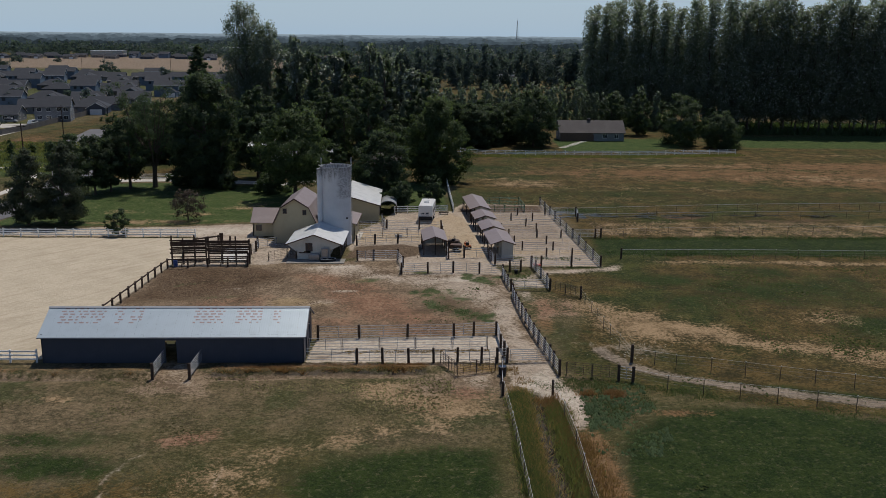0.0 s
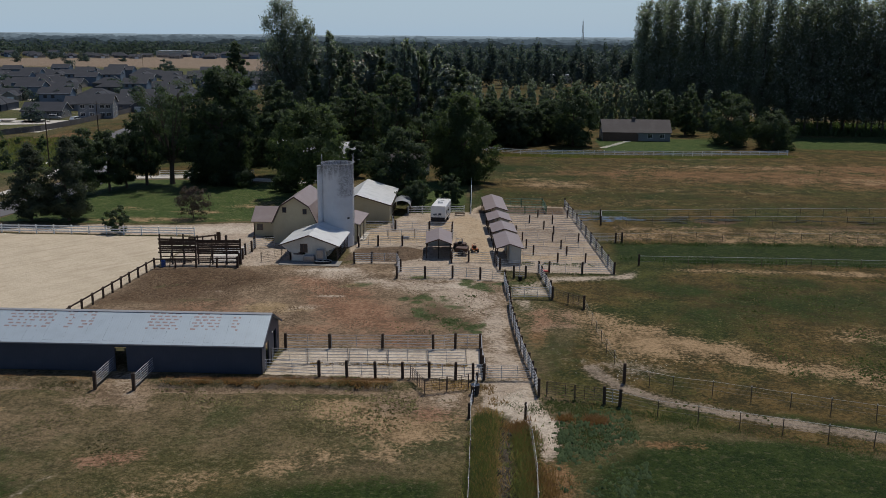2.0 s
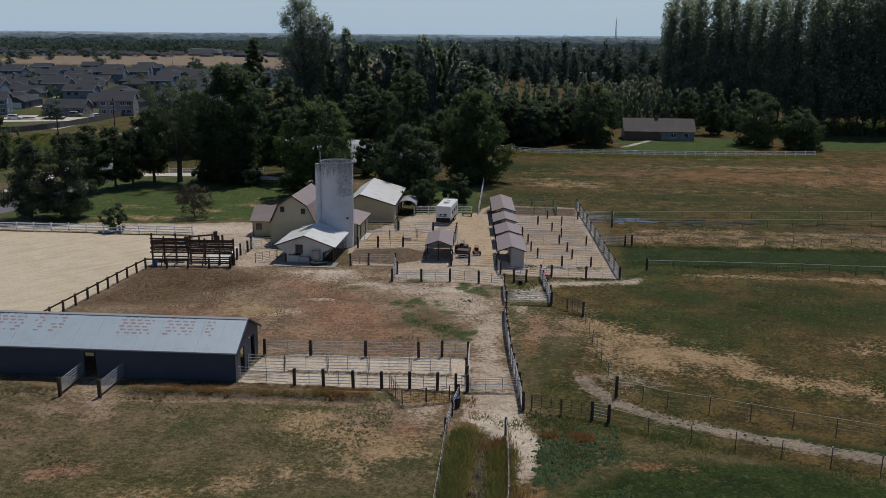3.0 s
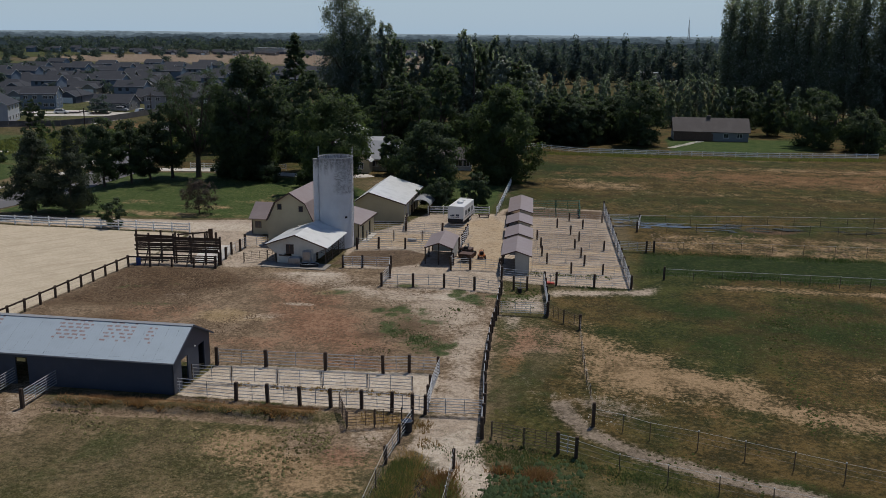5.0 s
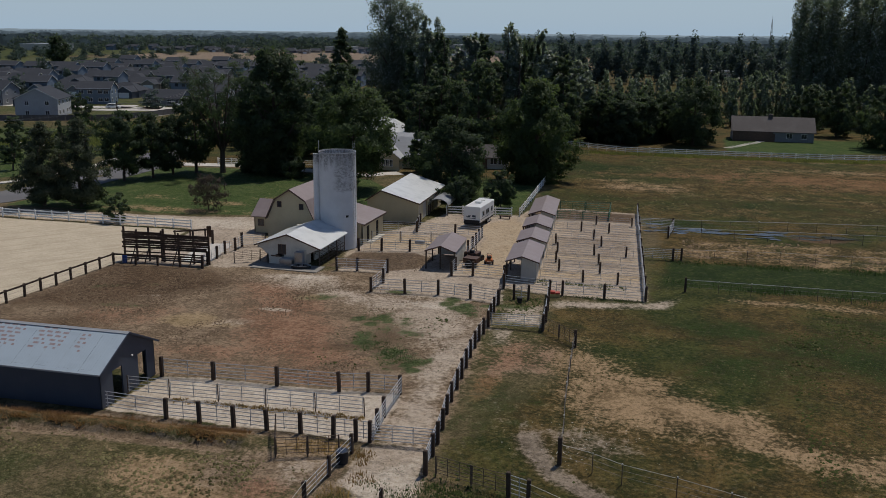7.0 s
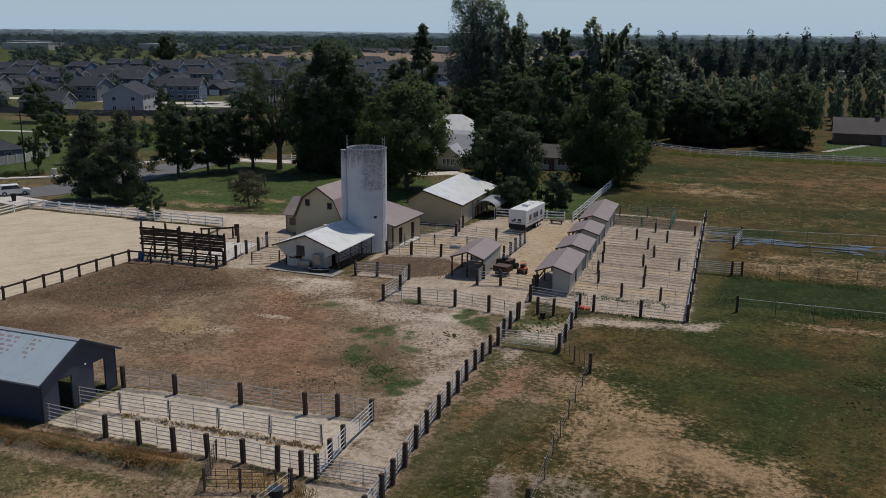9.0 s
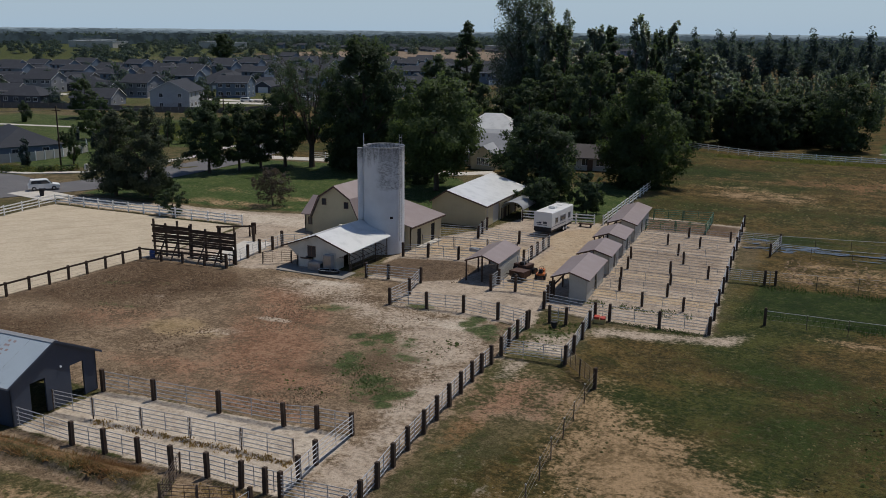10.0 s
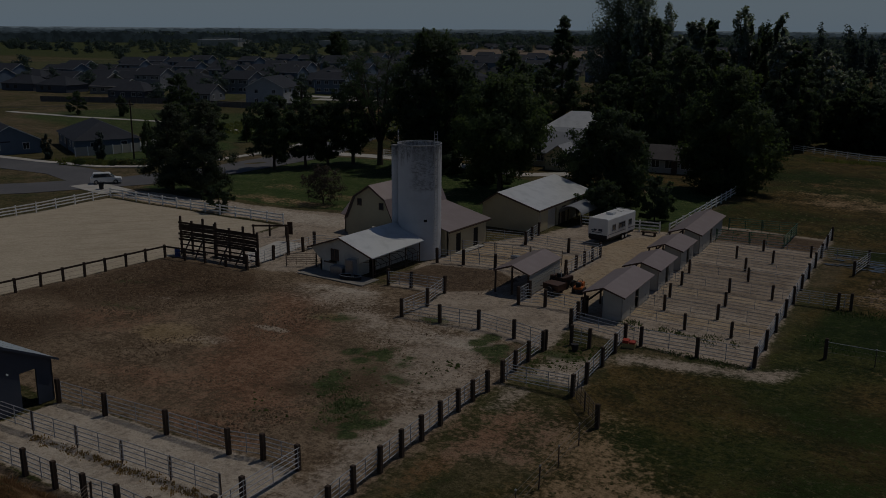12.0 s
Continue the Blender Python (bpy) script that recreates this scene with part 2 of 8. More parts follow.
def tube(points, radii, n=6, bm=None, cap=True):
    """A tapered tube along points."""
    bm = bm or bmesh.new()
    pts = [Vector(p) for p in points]
    rings = []
    for i, p in enumerate(pts):
        d = (pts[min(i + 1, len(pts) - 1)] - pts[max(i - 1, 0)]).normalized()
        u = d.orthogonal().normalized() if i == 0 else (u - d * u.dot(d)).normalized()
        w = d.cross(u)
        rings.append([bm.verts.new(p + (u * math.cos(2 * math.pi * k / n) + w * math.sin(2 * math.pi * k / n)) * radii[i]) for k in range(n)])
    for a, b in zip(rings, rings[1:]):
        for k in range(n):
            bm.faces.new((a[k], a[(k + 1) % n], b[(k + 1) % n], b[k]))
    if cap:
        bm.faces.new(rings[0][::-1]), bm.faces.new(rings[-1])
    return bm


def drum(x, y, z0, z1, r, n=20, bm=None):
    return tube([(x, y, z0), (x, y, z1)], [r, r], n, bm)


def slab(a, b, c, d, t, bm=None):
    """A roof plane through four corners, t thick downwards."""
    bm = bm or bmesh.new()
    lo = [(p[0], p[1], p[2] - t) for p in (a, b, c, d)]
    return hexa(bm, lo, [a, b, c, d])


def solid(outline, y0, y1, bm=None):
    """An outline in x and z, drawn out from y0 to y1."""
    bm = bm or bmesh.new()
    f = [bm.verts.new((x, y0, z)) for x, z in outline]
    g = [bm.verts.new((x, y1, z)) for x, z in outline]
    bm.faces.new(f), bm.faces.new(g[::-1])
    for i in range(len(f)):
        j = (i + 1) % len(f)
        bm.faces.new((f[j], f[i], g[i], g[j]))
    return bm


def wall(a, b, top, t=0.15, holes=(), bm=None):
    """A wall from a to b (x, y) with a top line of (way, height) and openings (s0, s1, z0, z1) right through it; its thickness lies to the left of the way."""
    bm = bm or bmesh.new()
    a, b = Vector((a[0], a[1], 0)), Vector((b[0], b[1], 0))
    d = (b - a).normalized()
    nrm = Vector((-d.y, d.x, 0)) * t
    length = (b - a).length
    if not isinstance(top, (list, tuple)):
        top = [(0, top), (length, top)]
    cuts = sorted({0.0, length, *[s for s, _ in top if 0 < s < length], *[h[0] for h in holes], *[h[1] for h in holes]})

    def high(s):
        return float(np.interp(s, [q[0] for q in top], [q[1] for q in top]))

    for s0, s1 in zip(cuts, cuts[1:]):
        spans, z = [], 0.0
        for h in sorted((h for h in holes if h[0] <= s0 + 1e-6 and h[1] >= s1 - 1e-6), key=lambda h: h[2]):
            if h[2] > z:
                spans.append((z, z, h[2], h[2]))
            z = h[3]
        spans.append((z, z, high(s0), high(s1)))
        for z0, z1, z2, z3 in spans:
            p, q = a + d * s0, a + d * s1
            up = Vector((0, 0, 1))
            hexa(bm, [p + up * z0, q + up * z1, q + nrm + up * z1, p + nrm + up * z0], [p + up * z2, q + up * z3, q + nrm + up * z3, p + nrm + up * z2])
    bmesh.ops.remove_doubles(bm, verts=bm.verts, dist=0.001)
    return bm


def between(p, q):
    """The matrix that lays a unit length along x from p to q."""
    p, q = Vector(p), Vector(q)
    d = q - p
    return Matrix.Translation(p) @ d.to_track_quat("X", "Z").to_matrix().to_4x4() @ Matrix.Diagonal((d.length, 1, 1, 1))

# ---- ground ----
def steps(a, b, fine, far, grow):
    """Grid lines: even between a and b, ever wider out to far on both sides."""
    v = list(np.arange(a, b + fine / 2, fine))
    d, lo, hi = fine, [a], [v[-1]]
    while hi[-1] < far:
        d *= grow
        hi.append(hi[-1] + d), lo.append(lo[-1] - d)
    return np.array(lo[:0:-1] + v + hi[1:])


gx, gy = steps(-76, 78, 0.55, 4700, 1.12), steps(50, 176, 0.55, 4700, 1.12)
GX, GY = [a.ravel() for a in np.meshgrid(gx, gy)]


def signed(pts):
    """How far inside (plus) or outside (minus) a closed outline each grid point lies."""
    best, inside = np.full(GX.shape, 1e9), np.zeros(GX.shape, bool)
    for (x0, y0), (x1, y1) in zip(pts, pts[1:] + pts[:1]):
        dx, dy = x1 - x0, y1 - y0
        k = np.clip(((GX - x0) * dx + (GY - y0) * dy) / (dx * dx + dy * dy), 0, 1)
        best = np.minimum(best, np.hypot(GX - x0 - k * dx, GY - y0 - k * dy))
        with np.errstate(divide="ignore", invalid="ignore"):
            inside ^= ((y0 > GY) != (y1 > GY)) & (GX < x0 + (GY - y0) * dx / dy)
    return np.where(inside, best, -best)


def along(pts):
    """The distance of each grid point from a line."""
    best = np.full(GX.shape, 1e9)
    for (x0, y0), (x1, y1) in zip(pts, pts[1:]):
        dx, dy = x1 - x0, y1 - y0
        k = np.clip(((GX - x0) * dx + (GY - y0) * dy) / (dx * dx + dy * dy), 0, 1)
        best = np.minimum(best, np.hypot(GX - x0 - k * dx, GY - y0 - k * dy))
    return best


def area(pts, soft=1.5, full=1.0):
    return np.clip(0.5 + signed(pts) / (2 * soft), 0, 1) * full


def spot(x, y, rx, ry, rot=0.0, full=1.0):
    c, s = math.cos(radians(rot)), math.sin(radians(rot))
    u, v = ((GX - x) * c + (GY - y) * s) / rx, (-(GX - x) * s + (GY - y) * c) / ry
    return np.clip(1.25 - np.hypot(u, v) * 0.75, 0, 1) * full


def union(*masks):
    out = masks[0]
    for m in masks[1:]:
        out = np.maximum(out, m)
    return out


def blotch(x, y, r, seed, full=0.9):
    """An uneven patch of several small spots."""
    q = random.Random(seed)
    return union(*[spot(x + q.gauss(0, 0.55) * r, y + q.gauss(0, 0.45) * r, r * q.uniform(0.22, 0.5), r * q.uniform(0.18, 0.4), q.uniform(0, 180), full * q.uniform(0.7, 1.1)) for k in range(11)])


def line(pts, width, soft=0.5, full=1.0):
    return np.clip(0.5 + (width / 2 - along(pts)) / (2 * soft), 0, 1) * full


CORRAL = [(-38, 121), (-38.4, 91), (-12.5, 91), (7, 92.5), (7.6, 85), (12, 84), (11.3, 95), (10, 109), (9.3, 118), (-4.5, 118.2), (-5.4, 126), (-12, 125), (-20, 123), (-20, 136), (-28, 138), (-26.5, 121.5)]
EASTPENS = [(8.4, 124), (13.8, 122.6), (23.8, 123), (22.3, 141), (20.2, 170), (5, 171), (3, 163), (-8, 161), (-9.5, 153), (-12.8, 146), (-13.5, 134.5), (-11, 125), (-5.4, 126), (-4.5, 118), (9.5, 118)]
DITCH = [(10.2, 20), (9.9, 57.5), (9.6, 63), (9.4, 69), (9.6, 75)]
BERM = [(-60, 80.2), (-42, 80.4), (-27.5, 80.7)], [(-21.0, 81.1), (-12.4, 81.8), (-3.5, 82.4), (-0.6, 82.6)]

masks = {}
# pale trodden earth
masks["bare"] = union(
    area([(-19.3, 119), (-12.4, 123.5), (-4.6, 118.4), (-0.3, 118), (6, 117.5), (9.4, 112), (9.2, 106), (6.0, 104), (3.0, 107), (-3.8, 112.5), (-10.9, 116)], 5.0, 0.8),
    area([(9.6, 110), (10.4, 93.3), (11.6, 84), (7.6, 84.4), (7.6, 91.7), (6.4, 97.3), (6.6, 105.5)], 1.6, 0.74),
    area([(0.2, 81.6), (3, 81.0), (6.3, 82.0), (6.4, 77.4), (4.2, 76.6), (2.6, 79.4)], 1.0, 0.46),
    area(EASTPENS, 0.8), area([(-12.7, 84), (-12.4, 91), (7, 92.7), (7.6, 84.4)], 0.3),
    area([(-72, 139), (-38, 139.5), (-36.5, 121), (-26.5, 121.5), (-27, 131), (-26, 136), (-28, 140), (-27, 151), (-45, 147), (-76, 144)], 0.8),
    area([(7.6, 84), (11.8, 84.5), (12.6, 78.5), (14.2, 75.5), (13.6, 70), (12.6, 69), (11.6, 73.6), (10.4, 77.6), (7.6, 78.6)], 0.8),
    area([(10, 111), (9.7, 117.5), (14.4, 118.7), (14.9, 112)], 1.2, 0.7),
    area([(9.8, 110.4), (12.6, 110.2), (13.0, 105.8), (11.0, 105.4)], 1.2, 0.68),
    area([(14.3, 120.2), (19.7, 121.6), (24.1, 122.5), (26.8, 125), (25.8, 121.2), (19, 119.6), (15.2, 118.2)], 1.6, 0.92),
    area([(-27.0, 84), (-23.0, 84), (-21.8, 77), (-25.8, 77)], 1.0, 0.42),
    spot(0.5, 119.5, 3.5, 1.2, 0, 0.8),
    line([(-23.6, 50), (-23.3, 57), (-23.7, 59.5), (-23.2, 62.2), (-22.1, 64.1)], 0.45, 0.5, 0.7), line([(-14.9, 52), (-15.0, 57), (-15.7, 60.5), (-15.7, 63.3)], 0.35, 0.5, 0.66),
    spot(-11.4, 109.6, 1.8, 0.55, 5, 0.95), spot(-13.6, 104.6, 2.6, 1.4, 20, 0.45), spot(-26, 110, 3, 0.8, 25, 0.4), area([(-27, 121.6), (-20.5, 123.2), (-20, 136), (-28, 138)], 1.0, 0.75))
# dark ditch mud, and the shade at the berm's foot painted as dark strips
masks["gully_mud_shade"] = union(line(DITCH, 1.2, 0.35, 0.95), line([(-12.4, 80.9), (-3.5, 81.5), (-0.6, 81.7)], 0.6, 0.4, 0.8), line([(-21.0, 80.2), (-12.4, 80.9)], 0.6, 0.4, 0.7), line([(-46, 79.0), (-28, 79.3)], 0.8, 0.5, 0.45))
masks["slab"] = union(area([(-73, 140.2), (-38, 140.6), (-29, 141.5), (-28, 149), (-45, 146.2), (-76, 143.6)], 1.2, 0.72), area([(-12.7, 84), (-12.4, 91), (7, 92.7), (7.6, 84.4)], 0.3, 0.9), area([(10.6, 111.6), (10.2, 117), (14.0, 118), (14.5, 112.6)], 1.2, 0.6), spot(-14, 121.5, 5, 1.3, 12, 0.6), spot(3, 115.6, 5, 2.0, 0, 0.6), area([(7.8, 79), (11.6, 84), (12.6, 79), (14, 75.5), (13.4, 70), (11.8, 73)], 1.0, 0.75))
masks["track"] = union(
    line([(17.6, 88.2), (18.6, 86.0), (20.3, 83.3), (23.9, 80.7), (28.8, 78.7), (33.6, 77.0), (41.3, 74.6), (70, 65)], 1.7, 0.7, 0.9),
    line([(15.4, 96), (16.5, 91.5), (18.0, 87.2)], 0.5, 0.5, 0.6), line([(14.0, 94), (15.8, 89), (18.6, 85.0)], 0.6, 0.7, 0.5), spot(21.8, 88.4, 3.6, 2.6, 0, 0.5))
# reddish stony earth
masks["red"] = union(
    area([(-19.1, 118), (-13.6, 118.8), (-7.2, 113.3), (-3.1, 105.8), (1.8, 98.8), (-1.4, 95.4), (-5.4, 95), (-9.4, 96.8), (-11.9, 103.9), (-16.8, 111.8)], 5.5, 0.86), spot(-12, 97, 9, 2.2, 4, 0.5),
    area([(11.3, 108.3), (15.7, 108.3), (16.8, 104.4), (17.1, 100.5), (14.5, 100.5), (13, 98.3), (10.9, 102.1)], 3.0, 0.62),
    spot(-19.6, 66.4, 3.0, 1.6, 20, 0.6), spot(-24, 104, 8, 5, 0, 0.45), spot(3.5, 76.4, 2.6, 2.0, 0, 0.6), spot(-1, 93.8, 6, 1.6, 0, 0.6))
# dark dung and mud
masks["dung"] = union(
    area([(-36.5, 119.4), (-25, 120.4), (-21, 116.5), (-23.8, 111.9), (-27, 108), (-31.6, 105.4), (-37, 104), (-36.5, 110)], 3.4, 1.12),
    area([(-13, 126.5), (-12.2, 134.2), (-5, 135.8), (-1.9, 133.9), (-2.5, 128.6), (-5.5, 126.6)], 0.9, 0.95),
    spot(-30, 97, 9, 6, 0, 0.56), spot(1.6, 104.5, 2.4, 3.6, 0, 0.55), spot(-1.0, 101.5, 2.4, 1.6, 30, 0.6), spot(45, 159.2, 4.5, 1.6, 5, 0.9), spot(62, 157, 14, 2.2, 5, 0.5), line(DITCH, 0.9, 0.4, 0.85))
# brown corral soil under all of these
masks["soil"] = union(line([(-12.6, 83.3), (-3, 83.5), (3, 83.8)], 1.2, 0.5, 0.9), line([(-21.5, 79.6), (-12, 80.3), (-2, 80.9)], 1.5, 0.5, 0.95), line([(-41, 79.2), (-28, 79.4)], 1.0, 0.5, 0.7), area(CORRAL, 0.9), area([(11.2, 98), (10.2, 109), (14.8, 110), (18.0, 107), (18, 100), (15.5, 98)], 1.8, 0.5), spot(15.5, 90, 2.0, 3.0, 0, 0.3), spot(3.2, 79.0, 5.5, 3.0, 10, 0.9), area([(-27.0, 84), (-22.4, 84), (-20.6, 75.5), (-27.6, 75.5)], 1.8, 0.92))
# dry straw-coloured turf
masks["straw"] = union(
    area([(16.4, 105.5), (19.5, 106.8), (23.4, 103.4), (27, 99), (33, 96.0), (34, 91), (27, 91.0), (21.6, 92), (18.2, 97)], 4.0, 0.86),
    area([(17.8, 107.1), (20.8, 106.6), (24.8, 101.2), (31, 97), (38.9, 92.5), (48, 90), (75, 84), (75, 78), (46.4, 84), (38.5, 86.5), (29.6, 90.3), (22.2, 93), (19.3, 97.8)], 2.8, 0.66),
    area([(41.7, 100.6), (48.6, 104.2), (51, 102), (48.4, 97.6), (42.5, 97.5)], 2.5, 0.52), area([(30.7, 127.2), (48.4, 127.6), (70, 127.0), (70, 124.5), (50.2, 125.5), (35.2, 124.9)], 1.2, 0.7),
    area([(27, 153.6), (44, 155.5), (110, 158), (110, 145), (74, 143.5), (26, 143.2)], 1.4, 0.44),
    area([(8, 238), (40, 241), (84, 249), (190, 256), (190, 250), (110, 246), (60, 238), (30, 234)], 3.0, 0.36), spot(60, 226, 34, 3.5, 6, 0.5), spot(100, 206, 34, 5, -4, 0.5), spot(19, 196, 9, 6, 0, 0.62), spot(12, 203, 7, 3, 0, 0.4), spot(48, 190, 26, 5, 0, 0.34),
    area([(-8, 78.6), (-1, 79.8), (4.6, 76.4), (6.2, 72), (2, 70), (-2, 72.6), (-6, 75)], 1.8, 0.74), area([(1.0, 83.9), (2.5, 80.8), (6.3, 82.2), (6.6, 84)], 0.3, 0.9), area([(-20.5, 57), (-19, 64.2), (-12.6, 65.3), (-10.6, 60.6), (-13, 55)], 3.0, 0.48),
    area([(-35.8, 75.0), (-31.7, 75.1), (-32.0, 73.2), (-34.4, 73.2)], 0.9, 0.7), spot(-17.0, 104.0, 3.2, 2.6, 0, 0.7), spot(-3.4, 67.6, 7, 2.2, 18, 0.55), spot(-9.5, 119.5, 2.4, 1.4, 0, 0.4), spot(-50, 151, 14, 2.0, 5, 0.55), spot(-44, 158, 6, 2, 0, 0.5), spot(-35, 165, 5, 6, 0, 0.5), spot(-58, 160, 6, 2, 0, 0.45))
# rust-coloured dry weeds
masks["rust"] = union(
    area([(13, 217), (46, 224), (90, 224), (190, 226), (190, 196), (97, 190), (68, 200), (34, 204)], 9.0, 0.62), spot(16.8, 76.0, 1.6, 1.1, 0, 0.8), spot(12.3, 64.5, 1.0, 4.5, 0, 0.85), spot(14.0, 60.5, 1.6, 4.0, 0, 0.5),
    spot(22, 72.6, 3.2, 0.9, 5, 0.6), spot(-112, 236, 14, 3, 0, 0.6), spot(-122, 262, 6, 20, 8, 0.7), spot(-4, 98, 4, 2, 10, 0.5), spot(13.2, 60, 1.6, 8, 0, 0.9), line(BERM[0], 0.5, 0.3, 0.7), line(BERM[1], 0.6, 0.3, 0.75), spot(12.8, 97.5, 1.4, 5, 0, 0.5), spot(30, 88.5, 8, 1.6, -15, 0.45), spot(60, 214, 60, 5, 4, 0.66), spot(110, 228, 60, 7, 2, 0.74), spot(34, 176, 30, 5, 0, 0.34))
# rank dark green growth
masks["lush"] = union(
    area([(15.6, 66), (17.6, 69.5), (23.2, 73.6), (31.5, 73.6), (60, 66), (60, 30), (13.6, 30), (14.2, 57.6)], 1.8, 1.0), area([(14.8, 79), (18.8, 78.4), (17.8, 71), (13.8, 65.8), (12.8, 68), (14.4, 74)], 1.3, 0.52),
    area([(-10.2, 50), (-10, 61), (-5.3, 64.4), (0, 66), (5.4, 64.6), (6, 50)], 2.2, 0.85), spot(-28.6, 61.4, 5.2, 2.4, 0, 0.8), spot(-31, 66, 6, 2, 0, 0.5),
    area([(25.5, 141.0), (49.6, 143), (110, 144), (110, 131), (68.2, 130.6), (25, 130.0)], 1.2, 0.85), spot(46, 112, 18, 9, 0, 0.55), blotch(58, 112, 14, 45, 0.55), blotch(66, 100, 12, 46, 0.5), blotch(76, 152, 16, 47, 0.5), spot(33, 106, 8, 6, 0, 0.55), spot(52, 98, 8, 5, 10, 0.6), spot(30, 116, 9, 4, 0, 0.6),
    area([(-1, 104.2), (-1.4, 109.8), (1, 109.5), (4.8, 103), (6.6, 98.6), (4.6, 97.3), (2.6, 99.5)], 1.1, 0.6), area([(12.7, 86), (14.8, 85), (16.8, 91), (16.8, 97.5), (12.0, 100), (12.0, 92)], 2.6, 0.5), blotch(13.4, 89.6, 2.8, 41, 0.55), blotch(14.6, 94.6, 3.2, 42, 0.55), blotch(12.8, 96.6, 2.4, 43, 0.5), blotch(16.4, 97.6, 2.4, 44, 0.4),
    spot(25, 165, 8, 3, 0, 0.7), spot(8, 216, 14, 12, 10, 0.72), spot(28, 212, 20, 9, 8, 0.6), spot(40, 184, 26, 7, 0, 0.5), spot(60, 176, 40, 5, 0, 0.5), spot(50, 236, 44, 3.0, 2, 0.6), spot(90, 180, 30, 6, 0, 0.45), spot(14, 182, 9, 9, 0, 0.5), spot(4, 176, 4, 12, 0, 0.6), spot(11, 117.3, 2.0, 1.2, 0, 0.5), spot(-9, 116.2, 2, 1.3, 0, 0.4), spot(43, 75, 20, 1.3, -17, 0.7))
# mown lawn
masks["lawn"] = union(area([(-75, 146.4), (-45, 148.6), (-31, 152), (-19, 150), (-18, 172), (-30, 188), (-60, 192), (-75, 190)], 0.9), area([(36, 256), (73, 259), (73, 283), (36, 281)], 1.5), area([(88, 262), (210, 264), (210, 330), (96, 300)], 4.0, 0.66), area([(-8, 162), (2, 163), (1.6, 196), (-10, 196)], 1.5, 0.9),
                      area([(-120, 166), (-100, 160), (-93, 170), (-99, 190), (-125, 196)], 1.2), area([(-560, 268), (-137, 268), (-139, 780), (-560, 780)], 8.0, 0.5), area([(-1700, 480), (-570, 480), (-600, 1250), (-1700, 1250)], 20.0, 0.52), area([(-118, 186), (-82, 200), (-84, 240), (-112, 250), (-200, 236), (-200, 196)], 5.0, 0.62))
# riding-arena sand
masks["sand"] = area([(-37.3, 120.6), (-38.6, 100), (-38.8, 84), (-71, 84), (-70.6, 126), (-71.4, 138), (-38.6, 138.6), (-37, 126)], 0.4)
# tan yard between the sheds
masks["tan"] = union(area([(-3.2, 151), (2.7, 161.5), (5, 156), (7.6, 136), (8.0, 128), (2.6, 128), (1.8, 138), (1.3, 147.3)], 1.2, 0.9), area([(9.5, 129.8), (23, 130.2), (22.8, 133), (9.5, 132.6)], 0.6, 0.8), area([(8, 138), (22.3, 138.4), (22.2, 141), (8, 140.6)], 0.8, 0.56), area([(-12.3, 136.6), (-1.4, 138), (0.4, 146), (-12.6, 145.5)], 1.0, 0.8))
# dull olive grass of the eastern meadows
masks["meadow"] = union(area([(12.5, 84), (16, 79), (30, 74), (75, 62), (220, 62), (220, 260), (8, 240), (3, 172), (24, 168), (24, 124), (15, 119), (15, 108), (18, 100)], 2.0), area([(-70, 36), (7, 36), (7, 65), (-12, 63), (-40, 62), (-70, 64)], 5.0, 0.6), area([(-130, 200), (10, 190), (400, 240), (400, 720), (-130, 720)], 3.0, 0.9), area([(-1600, 500), (-560, 500), (-560, 1300), (-1600, 1300)], 20.0))
# yellow chaff
masks["chaff"] = union(spot(-17.6, 104.0, 2.4, 2.0, 15, 1.15), spot(-14.5, 104.0, 2.2, 1.2, 0, 0.7), spot(-9.8, 114.6, 2.0, 1.2, 10, 0.85))
# low weeds in trodden ground
masks["weedy"] = union(
    area([(-1.6, 109.5), (-0.8, 112), (1.6, 111.0), (3.4, 105.6), (6.2, 100.6), (7.4, 97.6), (4.4, 96.6), (1.4, 98.6), (0.2, 102.2)], 2.4, 0.40), blotch(5.6, 98.8, 2.0, 1, 1.0), blotch(1.4, 102.6, 2.2, 2, 0.95), blotch(-0.3, 110.2, 2.2, 3, 0.9), blotch(3.4, 101.0, 2.4, 4, 0.75), blotch(1.5, 106.5, 2.4, 5, 0.6), blotch(6.6, 115.8, 2.4, 6, 0.95), spot(-8.8, 114.6, 2.4, 1.2, 10, 0.6),
    spot(13.6, 92.6, 2.4, 7.0, 5, 0.2), spot(-1.6, 118.8, 1.8, 0.9, 0, 0.6), spot(11.6, 112.2, 1.8, 0.8, 0, 0.6), spot(11.2, 117.3, 2.2, 1.0, 0, 0.7), spot(-26, 106.5, 4, 0.7, 15, 0.5), spot(-32, 112, 5, 0.8, 20, 0.45))
# dung-covered paddock
masks["muck"] = union(spot(-11.2, 85.4, 1.9, 1.3, 8, 0.52), spot(-8.6, 85.8, 2.2, 0.8, 5, 0.36), line([(-12, 87.4), (-5, 87.9), (5, 88.5)], 0.7, 0.5, 0.42), area([(-13, 126.5), (-12.2, 134.2), (-5, 135.8), (-1.9, 133.9), (-2.5, 128.6), (-5.5, 126.6)], 0.7, 0.95), area([(3.5, 162), (20.5, 162), (20.2, 169.5), (5, 170)], 1.0, 0.75), area([(10.2, 134), (22.4, 134.4), (21.0, 152), (9.6, 151.5)], 1.0, 0.42), area([(9.6, 152), (21.0, 152), (20.2, 161), (9, 161)], 0.8, 0.40))
